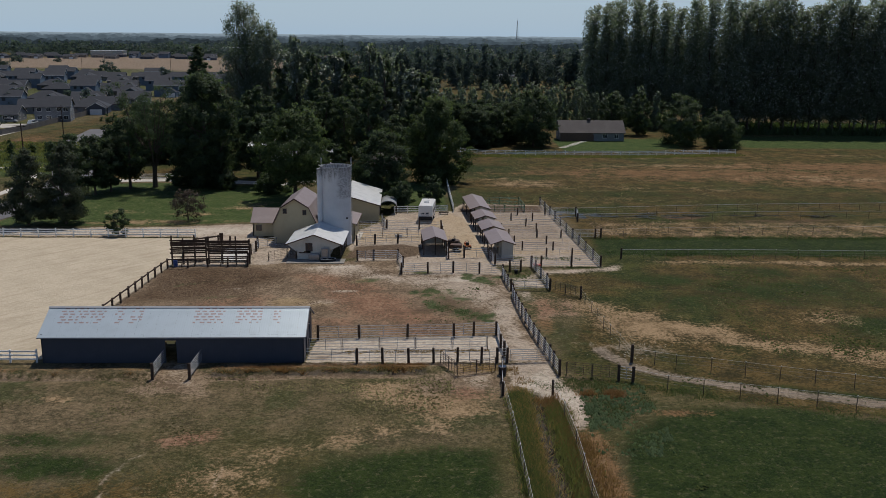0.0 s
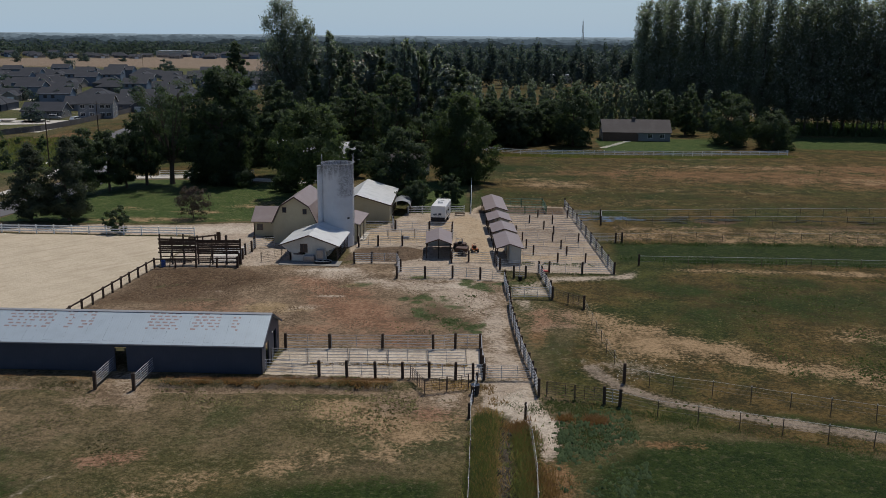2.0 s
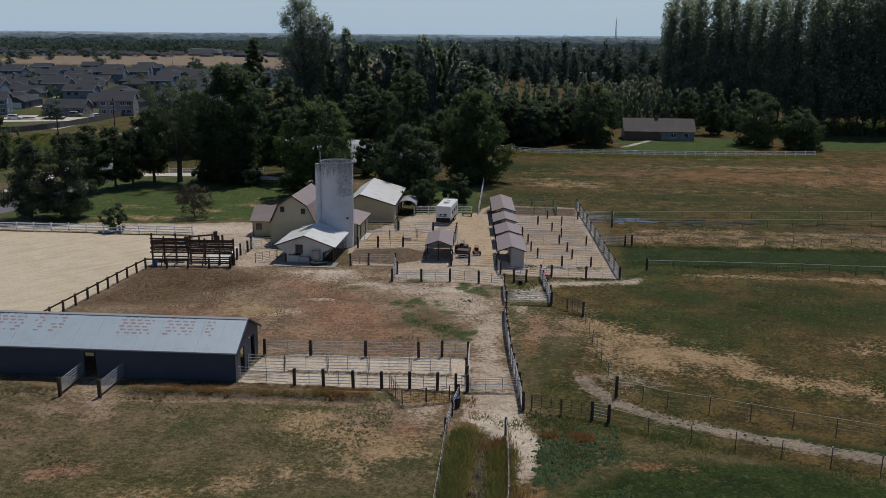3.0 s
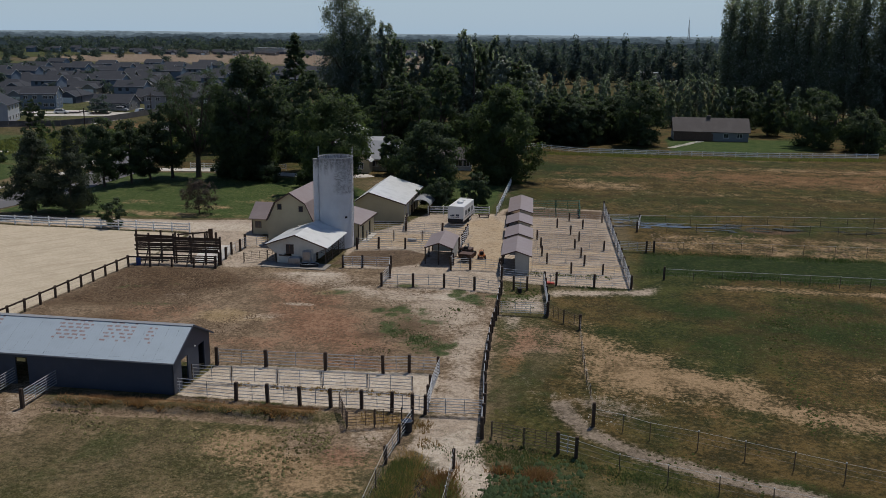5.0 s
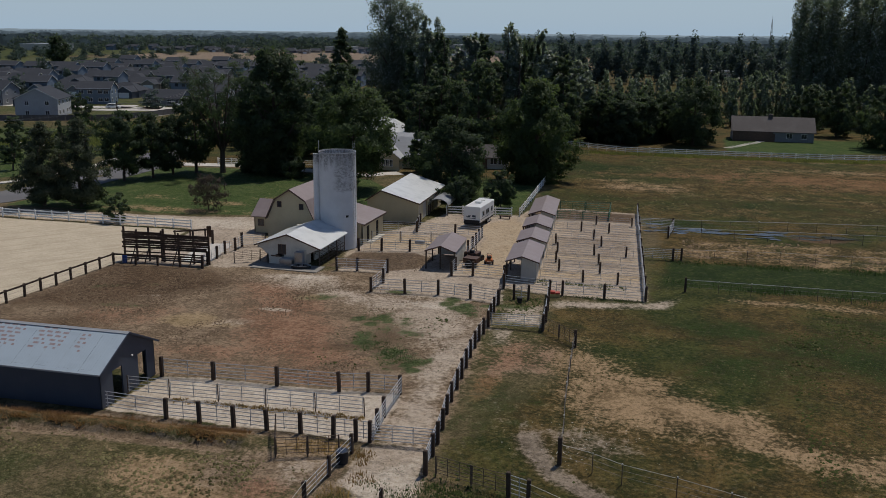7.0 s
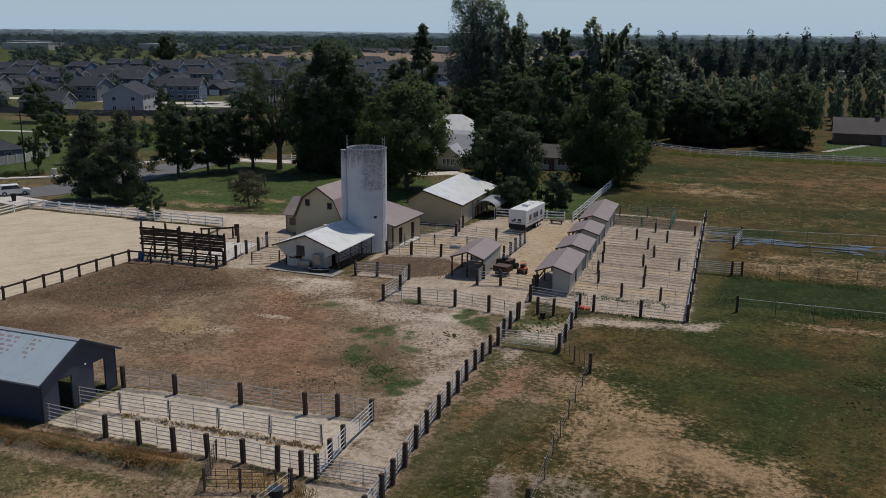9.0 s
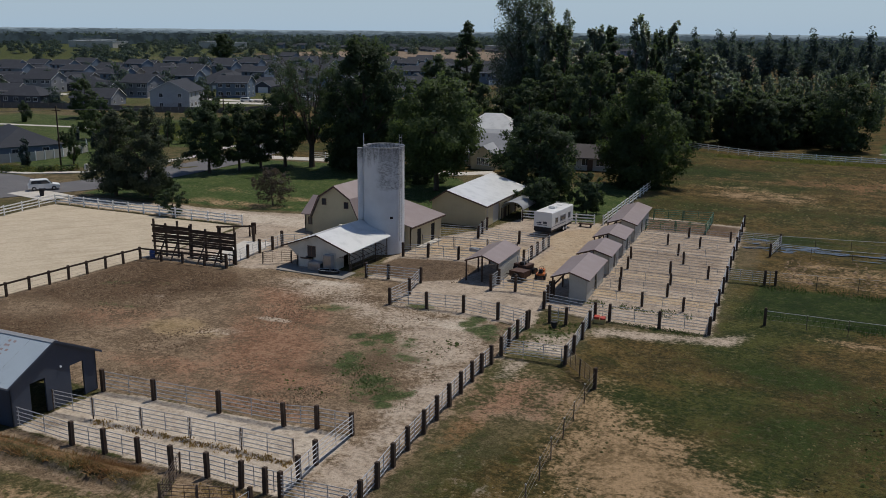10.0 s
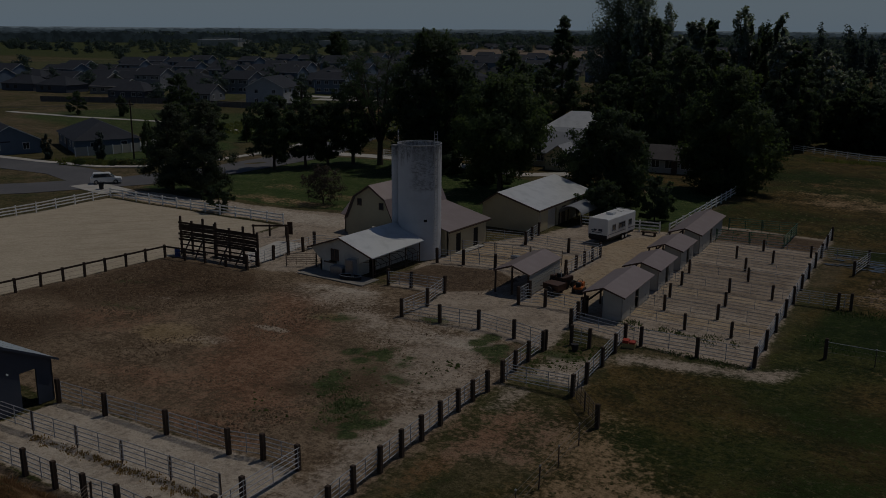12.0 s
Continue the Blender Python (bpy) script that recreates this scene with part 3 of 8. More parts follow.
# far stubble and building plots
masks["plot"] = union(area([(-540, 800), (-330, 790), (-60, 740), (-40, 1060), (-300, 1180), (-600, 1060)], 15.0), area([(100, 470), (250, 480), (260, 520), (110, 520)], 10.0))

height = np.zeros(GX.shape)
near = np.clip(1 - np.hypot(GX, GY - 100) / 400, 0, 1)
rng = np.random.default_rng(4)
for k in range(10):
    a, f = rng.uniform(0, 6.28), rng.uniform(0.15, 0.9)
    height += 0.016 * near * np.sin(f * (GX * math.cos(a) + GY * math.sin(a)) + rng.uniform(0, 6.28))
height -= 0.75 * np.clip(1 - along(DITCH) / 1.5, 0, 1) ** 1.3
for b in BERM:
    height += 0.42 * np.clip(1 - along(b) / 1.0, 0, 1)
    height -= 0.28 * np.clip(1 - along([(x, y - 1.5) for x, y in b]) / 0.8, 0, 1)
height *= 1 - np.clip(masks["sand"] + masks["plot"], 0, 1) * 0.6

verts = np.stack([GX, GY, height - 0.02], 1)
nx, ny = len(gx), len(gy)
i0 = (np.arange(ny - 1)[:, None] * nx + np.arange(nx - 1)[None, :]).ravel()
quads = np.stack([i0, i0 + 1, i0 + 1 + nx, i0 + nx], 1)
ground_mesh = bpy.data.meshes.new("ground")
ground_mesh.vertices.add(len(verts)), ground_mesh.vertices.foreach_set("co", verts.ravel())
ground_mesh.loops.add(quads.size), ground_mesh.loops.foreach_set("vertex_index", quads.ravel())
ground_mesh.polygons.add(len(quads)), ground_mesh.polygons.foreach_set("loop_start", np.arange(len(quads)) * 4)
ground_mesh.update(calc_edges=True)
ground_mesh.polygons.foreach_set("use_smooth", np.ones(len(quads), bool))
for key, value in masks.items():
    ground_mesh.attributes.new(key, "FLOAT", "POINT").data.foreach_set("value", value.astype(np.float32))

g = Net("ground_cover")
n_big, n_mid, n_fine, n_dot = g.noise(0.035, 4.0), g.noise(0.35, 6.0, 0.65), g.noise(2.6, 5.0, 0.7), g.noise(9.0, 3.0, 0.7)
n_wide = g.noise(0.13, 4.0, 0.6)
ragged = g.math("ADD", g.math("MULTIPLY", g.math("SUBTRACT", n_mid, 0.5), 1.7), g.math("ADD", g.math("MULTIPLY", g.math("SUBTRACT", n_fine, 0.5), 2.0), g.math("MULTIPLY", g.math("SUBTRACT", n_wide, 0.5), 1.3)))
tone = g.step(g.math("ADD", g.math("MULTIPLY", n_mid, 0.45), g.math("MULTIPLY", n_fine, 0.55)), 0.42, 0.58)


def cover(c, key, a, b, lo=0.30, hi=0.70, rag=1.15, dots=0.0):
    """Lay one ground cover over the last, with a ragged edge."""
    f = g.step(g.math("ADD", g.attr(key), g.math("MULTIPLY", ragged, rag * 0.55)), lo, hi)
    lay = g.mix(tone, a, b)
    if dots:
        lay = g.mix(g.step(n_dot, 0.54, 0.63, 0.0, dots), lay, tuple(v * 0.4 for v in a))
    return g.mix(f, c, lay)


olive, drab = g.mix(tone, (0.042, 0.044, 0.013), (0.105, 0.086, 0.036)), g.mix(tone, (0.076, 0.061, 0.031), (0.180, 0.132, 0.076))
col = g.mix(g.step(n_big, 0.40, 0.60), olive, drab)
col = g.mix(g.step(g.noise(0.11, 5.0, 0.7), 0.50, 0.66, 0.0, 0.8), col, g.mix(n_fine, (0.028, 0.042, 0.011), (0.055, 0.062, 0.020)))
dry_side = g.step(g.noise(0.06, 6.0, 0.65, dist=0.6), 0.35, 0.56)
col = cover(col, "meadow", g.mix(dry_side, (0.018, 0.029, 0.006), (0.034, 0.029, 0.009)), g.mix(dry_side, (0.064, 0.067, 0.017), (0.124, 0.082, 0.028)))
col = g.mix(g.math("MULTIPLY", g.attr("meadow"), g.step(n_dot, 0.54, 0.63, 0.0, 0.4)), col, (0.012, 0.015, 0.005))
col = cover(col, "lush", (0.010, 0.023, 0.004), (0.028, 0.044, 0.009))
col = cover(col, "rust", (0.115, 0.062, 0.027), (0.200, 0.118, 0.056))
col = cover(col, "lawn", (0.026, 0.056, 0.012), (0.064, 0.090, 0.026), rag=0.4)
col = cover(col, "straw", (0.160, 0.110, 0.056), (0.33, 0.228, 0.130))
col = cover(col, "soil", (0.135, 0.094, 0.058), (0.280, 0.205, 0.136), dots=0.8)
col = cover(col, "red", (0.160, 0.085, 0.050), (0.285, 0.166, 0.104), dots=0.35)
col = cover(col, "dung", (0.060, 0.037, 0.021), (0.118, 0.075, 0.044), dots=0.5)
col = cover(col, "chaff", (0.25, 0.178, 0.095), (0.34, 0.25, 0.150), dots=0.3)
# near-black cover for ditch mud and painted berm shade
col = cover(col, "gully_mud_shade", (0.030, 0.026, 0.020), (0.085, 0.074, 0.060), rag=0.8)
col = cover(col, "bare", (0.32, 0.258, 0.196), (0.45, 0.372, 0.292), rag=0.8, dots=0.25)
col = cover(col, "slab", (0.41, 0.345, 0.272), (0.53, 0.458, 0.370), rag=0.5, dots=0.25)
col = cover(col, "muck", (0.085, 0.058, 0.038), (0.150, 0.105, 0.070), rag=0.6, dots=0.5)
col = cover(col, "track", (0.17, 0.135, 0.10), (0.28, 0.225, 0.170), dots=0.4)
col = cover(col, "tan", (0.36, 0.272, 0.178), (0.44, 0.350, 0.245), rag=0.6)
col = cover(col, "weedy", (0.030, 0.050, 0.016), (0.076, 0.096, 0.036), dots=0.2)
col = cover(col, "plot", (0.165, 0.122, 0.082), (0.255, 0.195, 0.145), rag=0.8)
col = cover(col, "sand", (0.435, 0.368, 0.270), (0.505, 0.432, 0.325), rag=0.12)
axes, drag = g.t.nodes.new("ShaderNodeSeparateXYZ"), g.t.nodes.new("ShaderNodeCombineXYZ")
g.link(g.pos, axes.inputs[0])
g.link(g.math("MULTIPLY", g.math("ADD", g.math("MULTIPLY", axes.outputs[0], 0.62), g.math("MULTIPLY", axes.outputs[1], 0.78)), 0.10), drag.inputs[0])
g.link(g.math("MULTIPLY", g.math("SUBTRACT", g.math("MULTIPLY", axes.outputs[1], 0.62), g.math("MULTIPLY", axes.outputs[0], 0.78)), 1.3), drag.inputs[1])
raked = g.step(g.noise(1.0, 4.0, 0.65, vec=drag.outputs[0]), 0.48, 0.66, 0.0, 0.45)
col = g.mix(g.math("MULTIPLY", raked, g.attr("sand")), col, (0.33, 0.27, 0.19))
clod = g.noise(1.5, 6.0, 0.75)
grit = g.noise(7.5, 6.0, 0.8)
rough_ground = g.math("SUBTRACT", 1.0, g.math("MAXIMUM", g.math("MULTIPLY", g.attr("sand"), 0.85), g.math("MULTIPLY", g.math("MAXIMUM", g.attr("meadow"), g.attr("lush")), 0.45)))
col = g.mix(g.math("MULTIPLY", g.step(clod, 0.51, 0.61, 0.0, 0.62), rough_ground), col, g.mix(0.55, col, (0.012, 0.011, 0.006)), "MIX")
col = g.mix(g.math("MULTIPLY", g.step(clod, 0.46, 0.37, 0.0, 0.5), rough_ground), col, g.mix(0.38, col, (0.40, 0.31, 0.20)))
bare_sand = g.math("SUBTRACT", 1.0, g.math("MAXIMUM", g.math("MULTIPLY", g.attr("sand"), 0.85), g.math("MULTIPLY", g.attr("bare"), 0.4)))
col = g.mix(g.math("MULTIPLY", g.step(grit, 0.52, 0.59, 0.0, 0.85), bare_sand), col, g.mix(0.5, col, (0.012, 0.009, 0.005)))
col = g.mix(g.math("MULTIPLY", g.step(grit, 0.47, 0.38, 0.0, 0.4), g.math("MULTIPLY", rough_ground, rough_ground)), col, g.mix(0.45, col, (0.40, 0.33, 0.22)))
g.bump(g.math("ADD", g.math("MULTIPLY", clod, 1.0), g.math("MULTIPLY", grit, 0.45)), 0.75, 0.16)
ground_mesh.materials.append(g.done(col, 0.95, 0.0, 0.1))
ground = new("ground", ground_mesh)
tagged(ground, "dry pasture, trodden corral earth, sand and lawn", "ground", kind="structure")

# ---- fences ----
def unit_bar(name, r, material, n=6, square=False):
    bm = box(0, 1, -r, r, -r, r) if square else tube([(0, 0, 0), (1, 0, 0)], [r, r], n)
    return mesh_of(name, bm, material)


def post_mesh(name, w, h, material, cap=0.03):
    bm = box(-w / 2, w / 2, -w / 2, w / 2, -0.15, h - cap)
    top = [f for f in bm.faces if f.normal.z > 0.9] or [max(bm.faces, key=lambda f: f.calc_center_median().z)]
    r = bmesh.ops.extrude_face_region(bm, geom=top)
    vs = [v for v in r["geom"] if isinstance(v, bmesh.types.BMVert)]
    for v in vs:
        v.co = (v.co.x * 0.75, v.co.y * 0.75, h)
    bmesh.ops.delete(bm, geom=top, context="FACES_ONLY")
    return mesh_of(name, bm, material)


BAR = {
    "pipe": unit_bar("rail", 0.029, "pipe"), "dark": unit_bar("rail", 0.021, "dark_pipe"), "green": unit_bar("rail", 0.032, "green_pipe"), "slim": unit_bar("rail", 0.019, "pipe", 5), "thin": unit_bar("wire", 0.010, "wire", 4), "tape": unit_bar("tape", 0.014, "tape", 4),
    "vinyl": mesh_of("rail", box(0, 1, -0.025, 0.025, -0.075, 0.075), "vinyl"), "board": mesh_of("rail", box(0, 1, -0.03, 0.03, -0.09, 0.09), "timber"),
}
POST = {
    "tie": post_mesh("post", 0.24, 1.62, "timber"), "tie_low": post_mesh("post", 0.20, 1.40, "timber"), "steel": post_mesh("post", 0.06, 1.50, "dark_pipe"), "darkpost": post_mesh("post", 0.07, 1.40, "dark_pipe"),
    "vinyl": post_mesh("post", 0.14, 1.42, "vinyl", 0.06), "tpost": post_mesh("post", 0.055, 1.40, "dark_pipe"), "greenpost": post_mesh("post", 0.08, 1.5, "green_pipe"), "thickpost": post_mesh("post", 0.26, 1.85, "timber"),
}
CAP = mesh_of("cap", box(-0.04, 0.04, -0.04, 0.04, 1.36, 1.44), "tape")
KINDS = {  # bar, post, heights, uprights in a bay
    "pipe": ("pipe", "tie", (0.28, 0.56, 0.84, 1.12, 1.40), 1), "panel": ("pipe", "steel", (0.30, 0.58, 0.86, 1.14, 1.42), 1), "gate": ("pipe", None, (0.30, 0.52, 0.74, 0.96, 1.18, 1.40), 2), "darkgate": ("dark", "darkpost", (0.25, 0.48, 0.71, 0.94, 1.17, 1.36), 2),
    "divider": ("slim", "tie_low", (0.26, 0.56, 0.86, 1.16), 1),
    "toprail": ("thin", "tpost", (0.55, 0.95), 0),
    "green": ("green", "greenpost", (0.3, 0.6, 0.9, 1.2, 1.45), 1), "vinyl": ("vinyl", "vinyl", (0.40, 0.80, 1.20), 0), "arena": ("board", "tie_low", (1.25,), 0), "wire": ("thin", "tpost", (0.55, 0.95), 0), "strand": ("thin", "tpost", (0.5, 0.9, 1.3), 0),
}
rf = random.Random(7)


def fence(name, label, nodes, kind, group="", skip_posts=(), every=0.0, close=False):
    """A run of posts and rails through the nodes; with every, posts are set at about that distance."""
    bar, post, heights, ups = KINDS[kind]
    pts = [Vector((x, y, 0)) for x, y in nodes]
    if every:
        fine = []
        for a, b in zip(pts, pts[1:]):
            k = max(1, round((b - a).length / every))
            fine += [a.lerp(b, i / k) for i in range(k)]
        pts = fine + [pts[-1]]
    o = pts[0].copy()
    root = thing(name, label, "fence" if "gate" not in name else "gate", o.x, o.y, group=group)
    for i, p in enumerate(pts):
        if post and i not in skip_posts:
            ob = part("post", POST[post], None, root)
            ob.matrix_local = Matrix.Translation(p - o) @ pose(0, 0, rf.uniform(-0.05, 0.03), rf.uniform(-1.5, 1.5), rf.uniform(-1.5, 1.5), rf.uniform(-4, 4))
            if post == "tpost":
                part("cap", CAP, None, ob)
    for a, b in zip(pts, pts[1:]):
        d = (b - a).normalized()
        side = Vector((-d.y, d.x, 0)) * (0.10 if kind in ("pipe", "arena") else 0.0)
        for h in heights:
            w1, w2 = rf.uniform(-0.015, 0.015), rf.uniform(-0.015, 0.015)
            part("rail" if bar != "thin" else "wire", BAR[bar], None, root).matrix_local = between(a - o + side + Vector((0, 0, h + w1)), b - o + side + Vector((0, 0, h + w2)))
        if kind == "wire":
            part("tape", BAR["tape"], None, root).matrix_local = between(a - o + Vector((0, 0, 1.36)), b - o + Vector((0, 0, 1.36 + rf.uniform(-0.03, 0.03))))
        if kind == "toprail":
            part("rail", BAR["pipe"], None, root).matrix_local = between(a - o + Vector((0, 0, 1.34)), b - o + Vector((0, 0, 1.34 + rf.uniform(-0.02, 0.02))))
        for k in range(ups):
            m = a.lerp(b, (k + 1) / (ups + 1)) - o + side
            part("upright", BAR[bar], None, root).matrix_local = between(m + Vector((0, 0, heights[0] - 0.12)), m + Vector((0, 0, heights[-1])))
        if kind in ("gate", "panel", "darkgate", "green", "pipe", "divider"):
            for m in (a.lerp(b, 0.03), a.lerp(b, 0.97)):
                part("upright", BAR[bar], None, root).matrix_local = between(m - o + side + Vector((0, 0, heights[0] - 0.12)), m - o + side + Vector((0, 0, heights[-1])))
        if kind == "arena":  # mesh below the top board
            for h in (0.35, 0.8):
                part("wire", BAR["thin"], None, root).matrix_local = between(a - o + side + Vector((0, 0, h)), b - o + side + Vector((0, 0, h)))
    return root


PIPE = "galvanised pipe corral fence on dark timber posts"
fence("corral_fence", PIPE + " beside a concrete pen", [(-12.5, 83.95), (-7.45, 83.8), (-4.9, 83.95), (-2.3, 84.05), (0.2, 84.1), (2.6, 84.35), (5.0, 84.35), (6.6, 84.42), (7.6, 84.45)], "pipe", skip_posts=(0,))
fence("corral_fence", "galvanised pipe panels dividing two concrete pens", [(-12.7, 87.0), (-9.3, 87.2), (-5.4, 87.5), (-1.7, 87.8), (2.1, 88.05), (5.8, 88.25)], "panel")
fence("corral_fence", PIPE + " behind a concrete pen", [(-12.3, 90.9), (-7.9, 91.2), (-2.7, 91.7), (2.35, 92.0), (4.5, 92.6), (7.0, 92.8)], "pipe")
fence("corral_fence", PIPE + " along a lane", [(7.0, 92.8), (7.2, 88.45), (7.45, 86.4), (7.6, 84.45)], "pipe", skip_posts=(0, 3))
fence("lane_gate", "galvanised pipe gate across a dirt lane", [(7.75, 84.3), (12.0, 84.7)], "gate")
fence("lane_fence", PIPE + " along a dirt lane", [(12.45, 81.2), (12.2, 83.7), (12.0, 85.5), (11.72, 87.8), (11.35, 90.3), (11.1, 92.6), (10.85, 95.2), (10.65, 97.5), (10.45, 99.8), (10.25, 102.1), (10.1, 104.4), (10.0, 106.3), (10.0, 108.2)], "pipe")
fence("alley_fence", PIPE + " beside a weedy alley", [(9.95, 110.3), (9.65, 112.6), (9.5, 114.9), (9.35, 117.5)], "pipe")
fence("alley_fence", PIPE + " beside a weedy alley", [(15.0, 110.9), (14.9, 113.3), (14.5, 116.9), (14.1, 120.2), (13.8, 122.9)], "pipe")
fence("alley_gate", "galvanised pipe gate across a weedy alley", [(10.1, 110.35), (14.85, 110.9)], "gate")
fence("alley_fence", "galvanised pipe fence on dark posts at an alley", [(10.5, 120.1), (12.0, 120.1)], "pipe")
fence("yard_fence", PIPE + " across a farmyard", [(-4.5, 118.1), (-0.9, 118.6), (2.6, 119.1), (6.2, 118.6), (9.35, 117.9)], "pipe")
fence("yard_fence", PIPE + " in a farmyard", [(-4.5, 118.1), (-4.45, 121.9), (-5.4, 126.1)], "pipe", skip_posts=(0,))
fence("yard_fence", PIPE + " below the silo", [(-5.4, 126.1), (-8.9, 125.6), (-11.2, 125.1)], "pipe", skip_posts=(0,))
fence("yard_fence", PIPE + " beside an open shelter", [(2.0, 126.9), (4.3, 127.6), (8.0, 127.4)], "pipe")
fence("yard_fence", PIPE + " beside an open shelter", [(2.0, 126.9), (1.9, 129.2)], "pipe", skip_posts=(0,))
fence("yard_fence", PIPE + " round a trodden paddock", [(-12.2, 134.9), (-9.45, 135.7), (-5.9, 136.2), (-1.6, 136.6)], "pipe")
fence("yard_fence", PIPE + " round a sandy paddock", [(-13.4, 146.1), (-8.3, 147.1), (-2.8, 146.9), (0.9, 147.1)], "pipe")
fence("yard_fence", PIPE + " round a sandy paddock", [(0.9, 147.1), (1.0, 144.9), (1.1, 142.6), (1.15, 140.5), (1.1, 138.2)], "pipe", skip_posts=(0,))
fence("yard_fence", "galvanised pipe panels in a sandy paddock", [(-12.3, 140.0), (-8.6, 140.8), (-4.6, 141.4), (-1.0, 141.6)], "panel")
fence("yard_fence", PIPE + " beside a cream garage", [(-8.4, 147.2), (-9.4, 152.4)], "pipe", skip_posts=(0,), every=2.6)
fence("pen_fence", "galvanised pipe corral fence before a horse pen", [(8.65, 123.8), (13.8, 122.9), (15.15, 122.7), (19.5, 122.95), (23.7, 123.15)], "pipe")
fence("pen_fence", PIPE + " beside a horse shelter", [(8.65, 123.8), (8.25, 126.0), (8.1, 128.0)], "pipe", skip_posts=(0,))
fence("pen_fence", "galvanised pipe corral fence along the horse pens", [(23.7, 123.15), (22.3, 141.4), (20.1, 170.2)], "pipe", skip_posts=(0,), every=4.9)
for y, xs in ((128.7, (11.7, 16.6, 20.4, 23.2)), (132.8, (11.5, 13.35, 18.05, 22.9)), (136.8, (11.2, 12.4, 17.5, 22.6)), (141.5, (10.6, 11.9, 16.5, 20.4, 22.2)), (146.4, (10.0, 11.0, 16.9, 21.9)), (150.4, (9.6, 15.5, 21.6)), (155.0, (9.4, 13.3, 17.1, 21.2)), (160.0, (8.7, 14.85, 19.9, 20.8))):
    fence("pen_fence", "galvanised pipe panels dividing horse pens", [(x, y) for x in xs], "divider", "pen dividers", skip_posts=(0, len(xs) - 1))
fence("pen_fence", "green painted pipe panels round a horse pen", [(8.9, 162.0), (16.4, 162.8), (16.0, 170.6), (8.3, 169.0)], "green", every=3.7)
fence("pasture_gate", "galvanised pipe gate into a pasture", [(22.4, 141.4), (26.0, 141.6)], "gate")
fence("pasture_gate", "galvanised pipe gate beside flooded ground", [(20.9, 160.0), (25.6, 160.4)], "gate")
fence("paddock_fence", PIPE + " beside flooded ground", [(25.6, 160.4), (25.1, 154.7)], "pipe")
fence("pasture_fence", PIPE + " at a pasture gate", [(26.0, 141.6), (27.0, 142.0)], "pipe")
fence("trap_gate", "brown painted pipe gates beside a dirt track", [(13.1, 81.2), (17.9, 80.0)], "darkgate", every=2.5)
fence("trap_fence", PIPE + " beside a dirt track", [(17.95, 79.9), (19.2, 79.45)], "pipe")
fence("diagonal_gate", "dull pipe gates between two paddocks", [(15.1, 110.8), (18.4, 107.3)], "darkgate", every=2.4)
fence("catch_pen", "brown painted pipe catch pen on dry weeds", [(2.5, 80.7), (6.3, 82.2)], "darkgate", every=2.0)
fence("catch_pen", "brown painted pipe catch pen on dry weeds", [(2.5, 80.7), (0.9, 84.0)], "darkgate", every=2.0)
fence("ditch_fence", "slim pipe fence on dark posts beside a weedy ditch", [(7.0, 82.6), (6.75, 79.3), (6.6, 76.0)], "divider")
fence("shed_gate", "white pipe gate panel beside the shed door", [(-26.35, 79.3), (-26.5, 83.6)], "gate")
fence("shed_gate", "white pipe gate panel beside the shed door", [(-22.85, 79.3), (-22.85, 83.7)], "gate")
for x in (-26.35, -22.85):
    single("gate_post", POST["tie"].copy(), None, "dark timber gate post beside a trodden path", "post", m=pose(x, 79.15, 0))
fence("chute_fence", PIPE + " beside the loading yard", [(-26.3, 121.3), (-26.6, 123.0), (-26.9, 125.7), (-27.3, 128.4), (-26.9, 130.3)], "pipe")
fence("milk_fence", PIPE + " beside the milking parlour", [(-24.0, 124.6), (-21.6, 126.5), (-20.6, 129.2)], "darkgate", every=3.0)
fence("milk_fence", PIPE + " beside the milking parlour", [(-26.9, 130.3), (-27.0, 132.3), (-24.4, 133.6)], "panel")
fence("arena_fence", "dark timber post and board fence with wire mesh", [(-37.1, 119.9), (-37.5, 112.8), (-37.75, 105.9), (-38.4, 91.0)], "arena", every=2.3)
fence("arena_fence", "dark timber post and board fence at the arena corner", [(-26.3, 121.3), (-37.1, 119.9)], "arena", every=2.7)
fence("white_fence", "white vinyl three-rail fence round the arena", [(-69.6, 95), (-70.2, 126), (-71.6, 138.5), (-38.5, 139.4)], "vinyl", every=2.8)
fence("white_fence", "white vinyl three-rail fence beside the blue shed", [(-60, 83.0), (-39.0, 83.1)], "vinyl", every=2.6)
fence("white_fence", "white vinyl three-rail fence along a lawn", [(3.2, 162.2), (2.0, 196)], "vinyl", every=2.6)
fence("white_fence", "white vinyl three-rail fence behind the caravan", [(-7.7, 160.6), (2.0, 162.1)], "vinyl", every=2.5)
fence("white_fence", "white vinyl three-rail fence along a far garden", [(-3, 252.5), (13, 243.8), (35, 244.2), (58, 245.5), (84, 251)], "vinyl", every=2.7)
fence("white_fence", "white vinyl three-rail fence under the shade trees", [(-66, 196), (-46, 199)], "vinyl", every=2.7)
WIRE = "electric tape fence on thin steel posts"
fence("wire_fence", WIRE + " along a dirt track", [(20.3, 85.0), (22.4, 84.3), (24.3, 83.3), (27.55, 82.5), (30.6, 81.5), (33.6, 80.5), (36.6, 79.5), (39.9, 78.5), (70, 69)], "wire", every=3.1, skip_posts=(0,))
single("corner_post", POST["thickpost"], None, "thick dark timber corner post beside a dirt track", "post", m=pose(20.25, 85.0, 0))
single("pasture_post", POST["tie"].copy(), None, "dark timber post in a pasture fence", "post", m=pose(18.45, 107.2, 0))
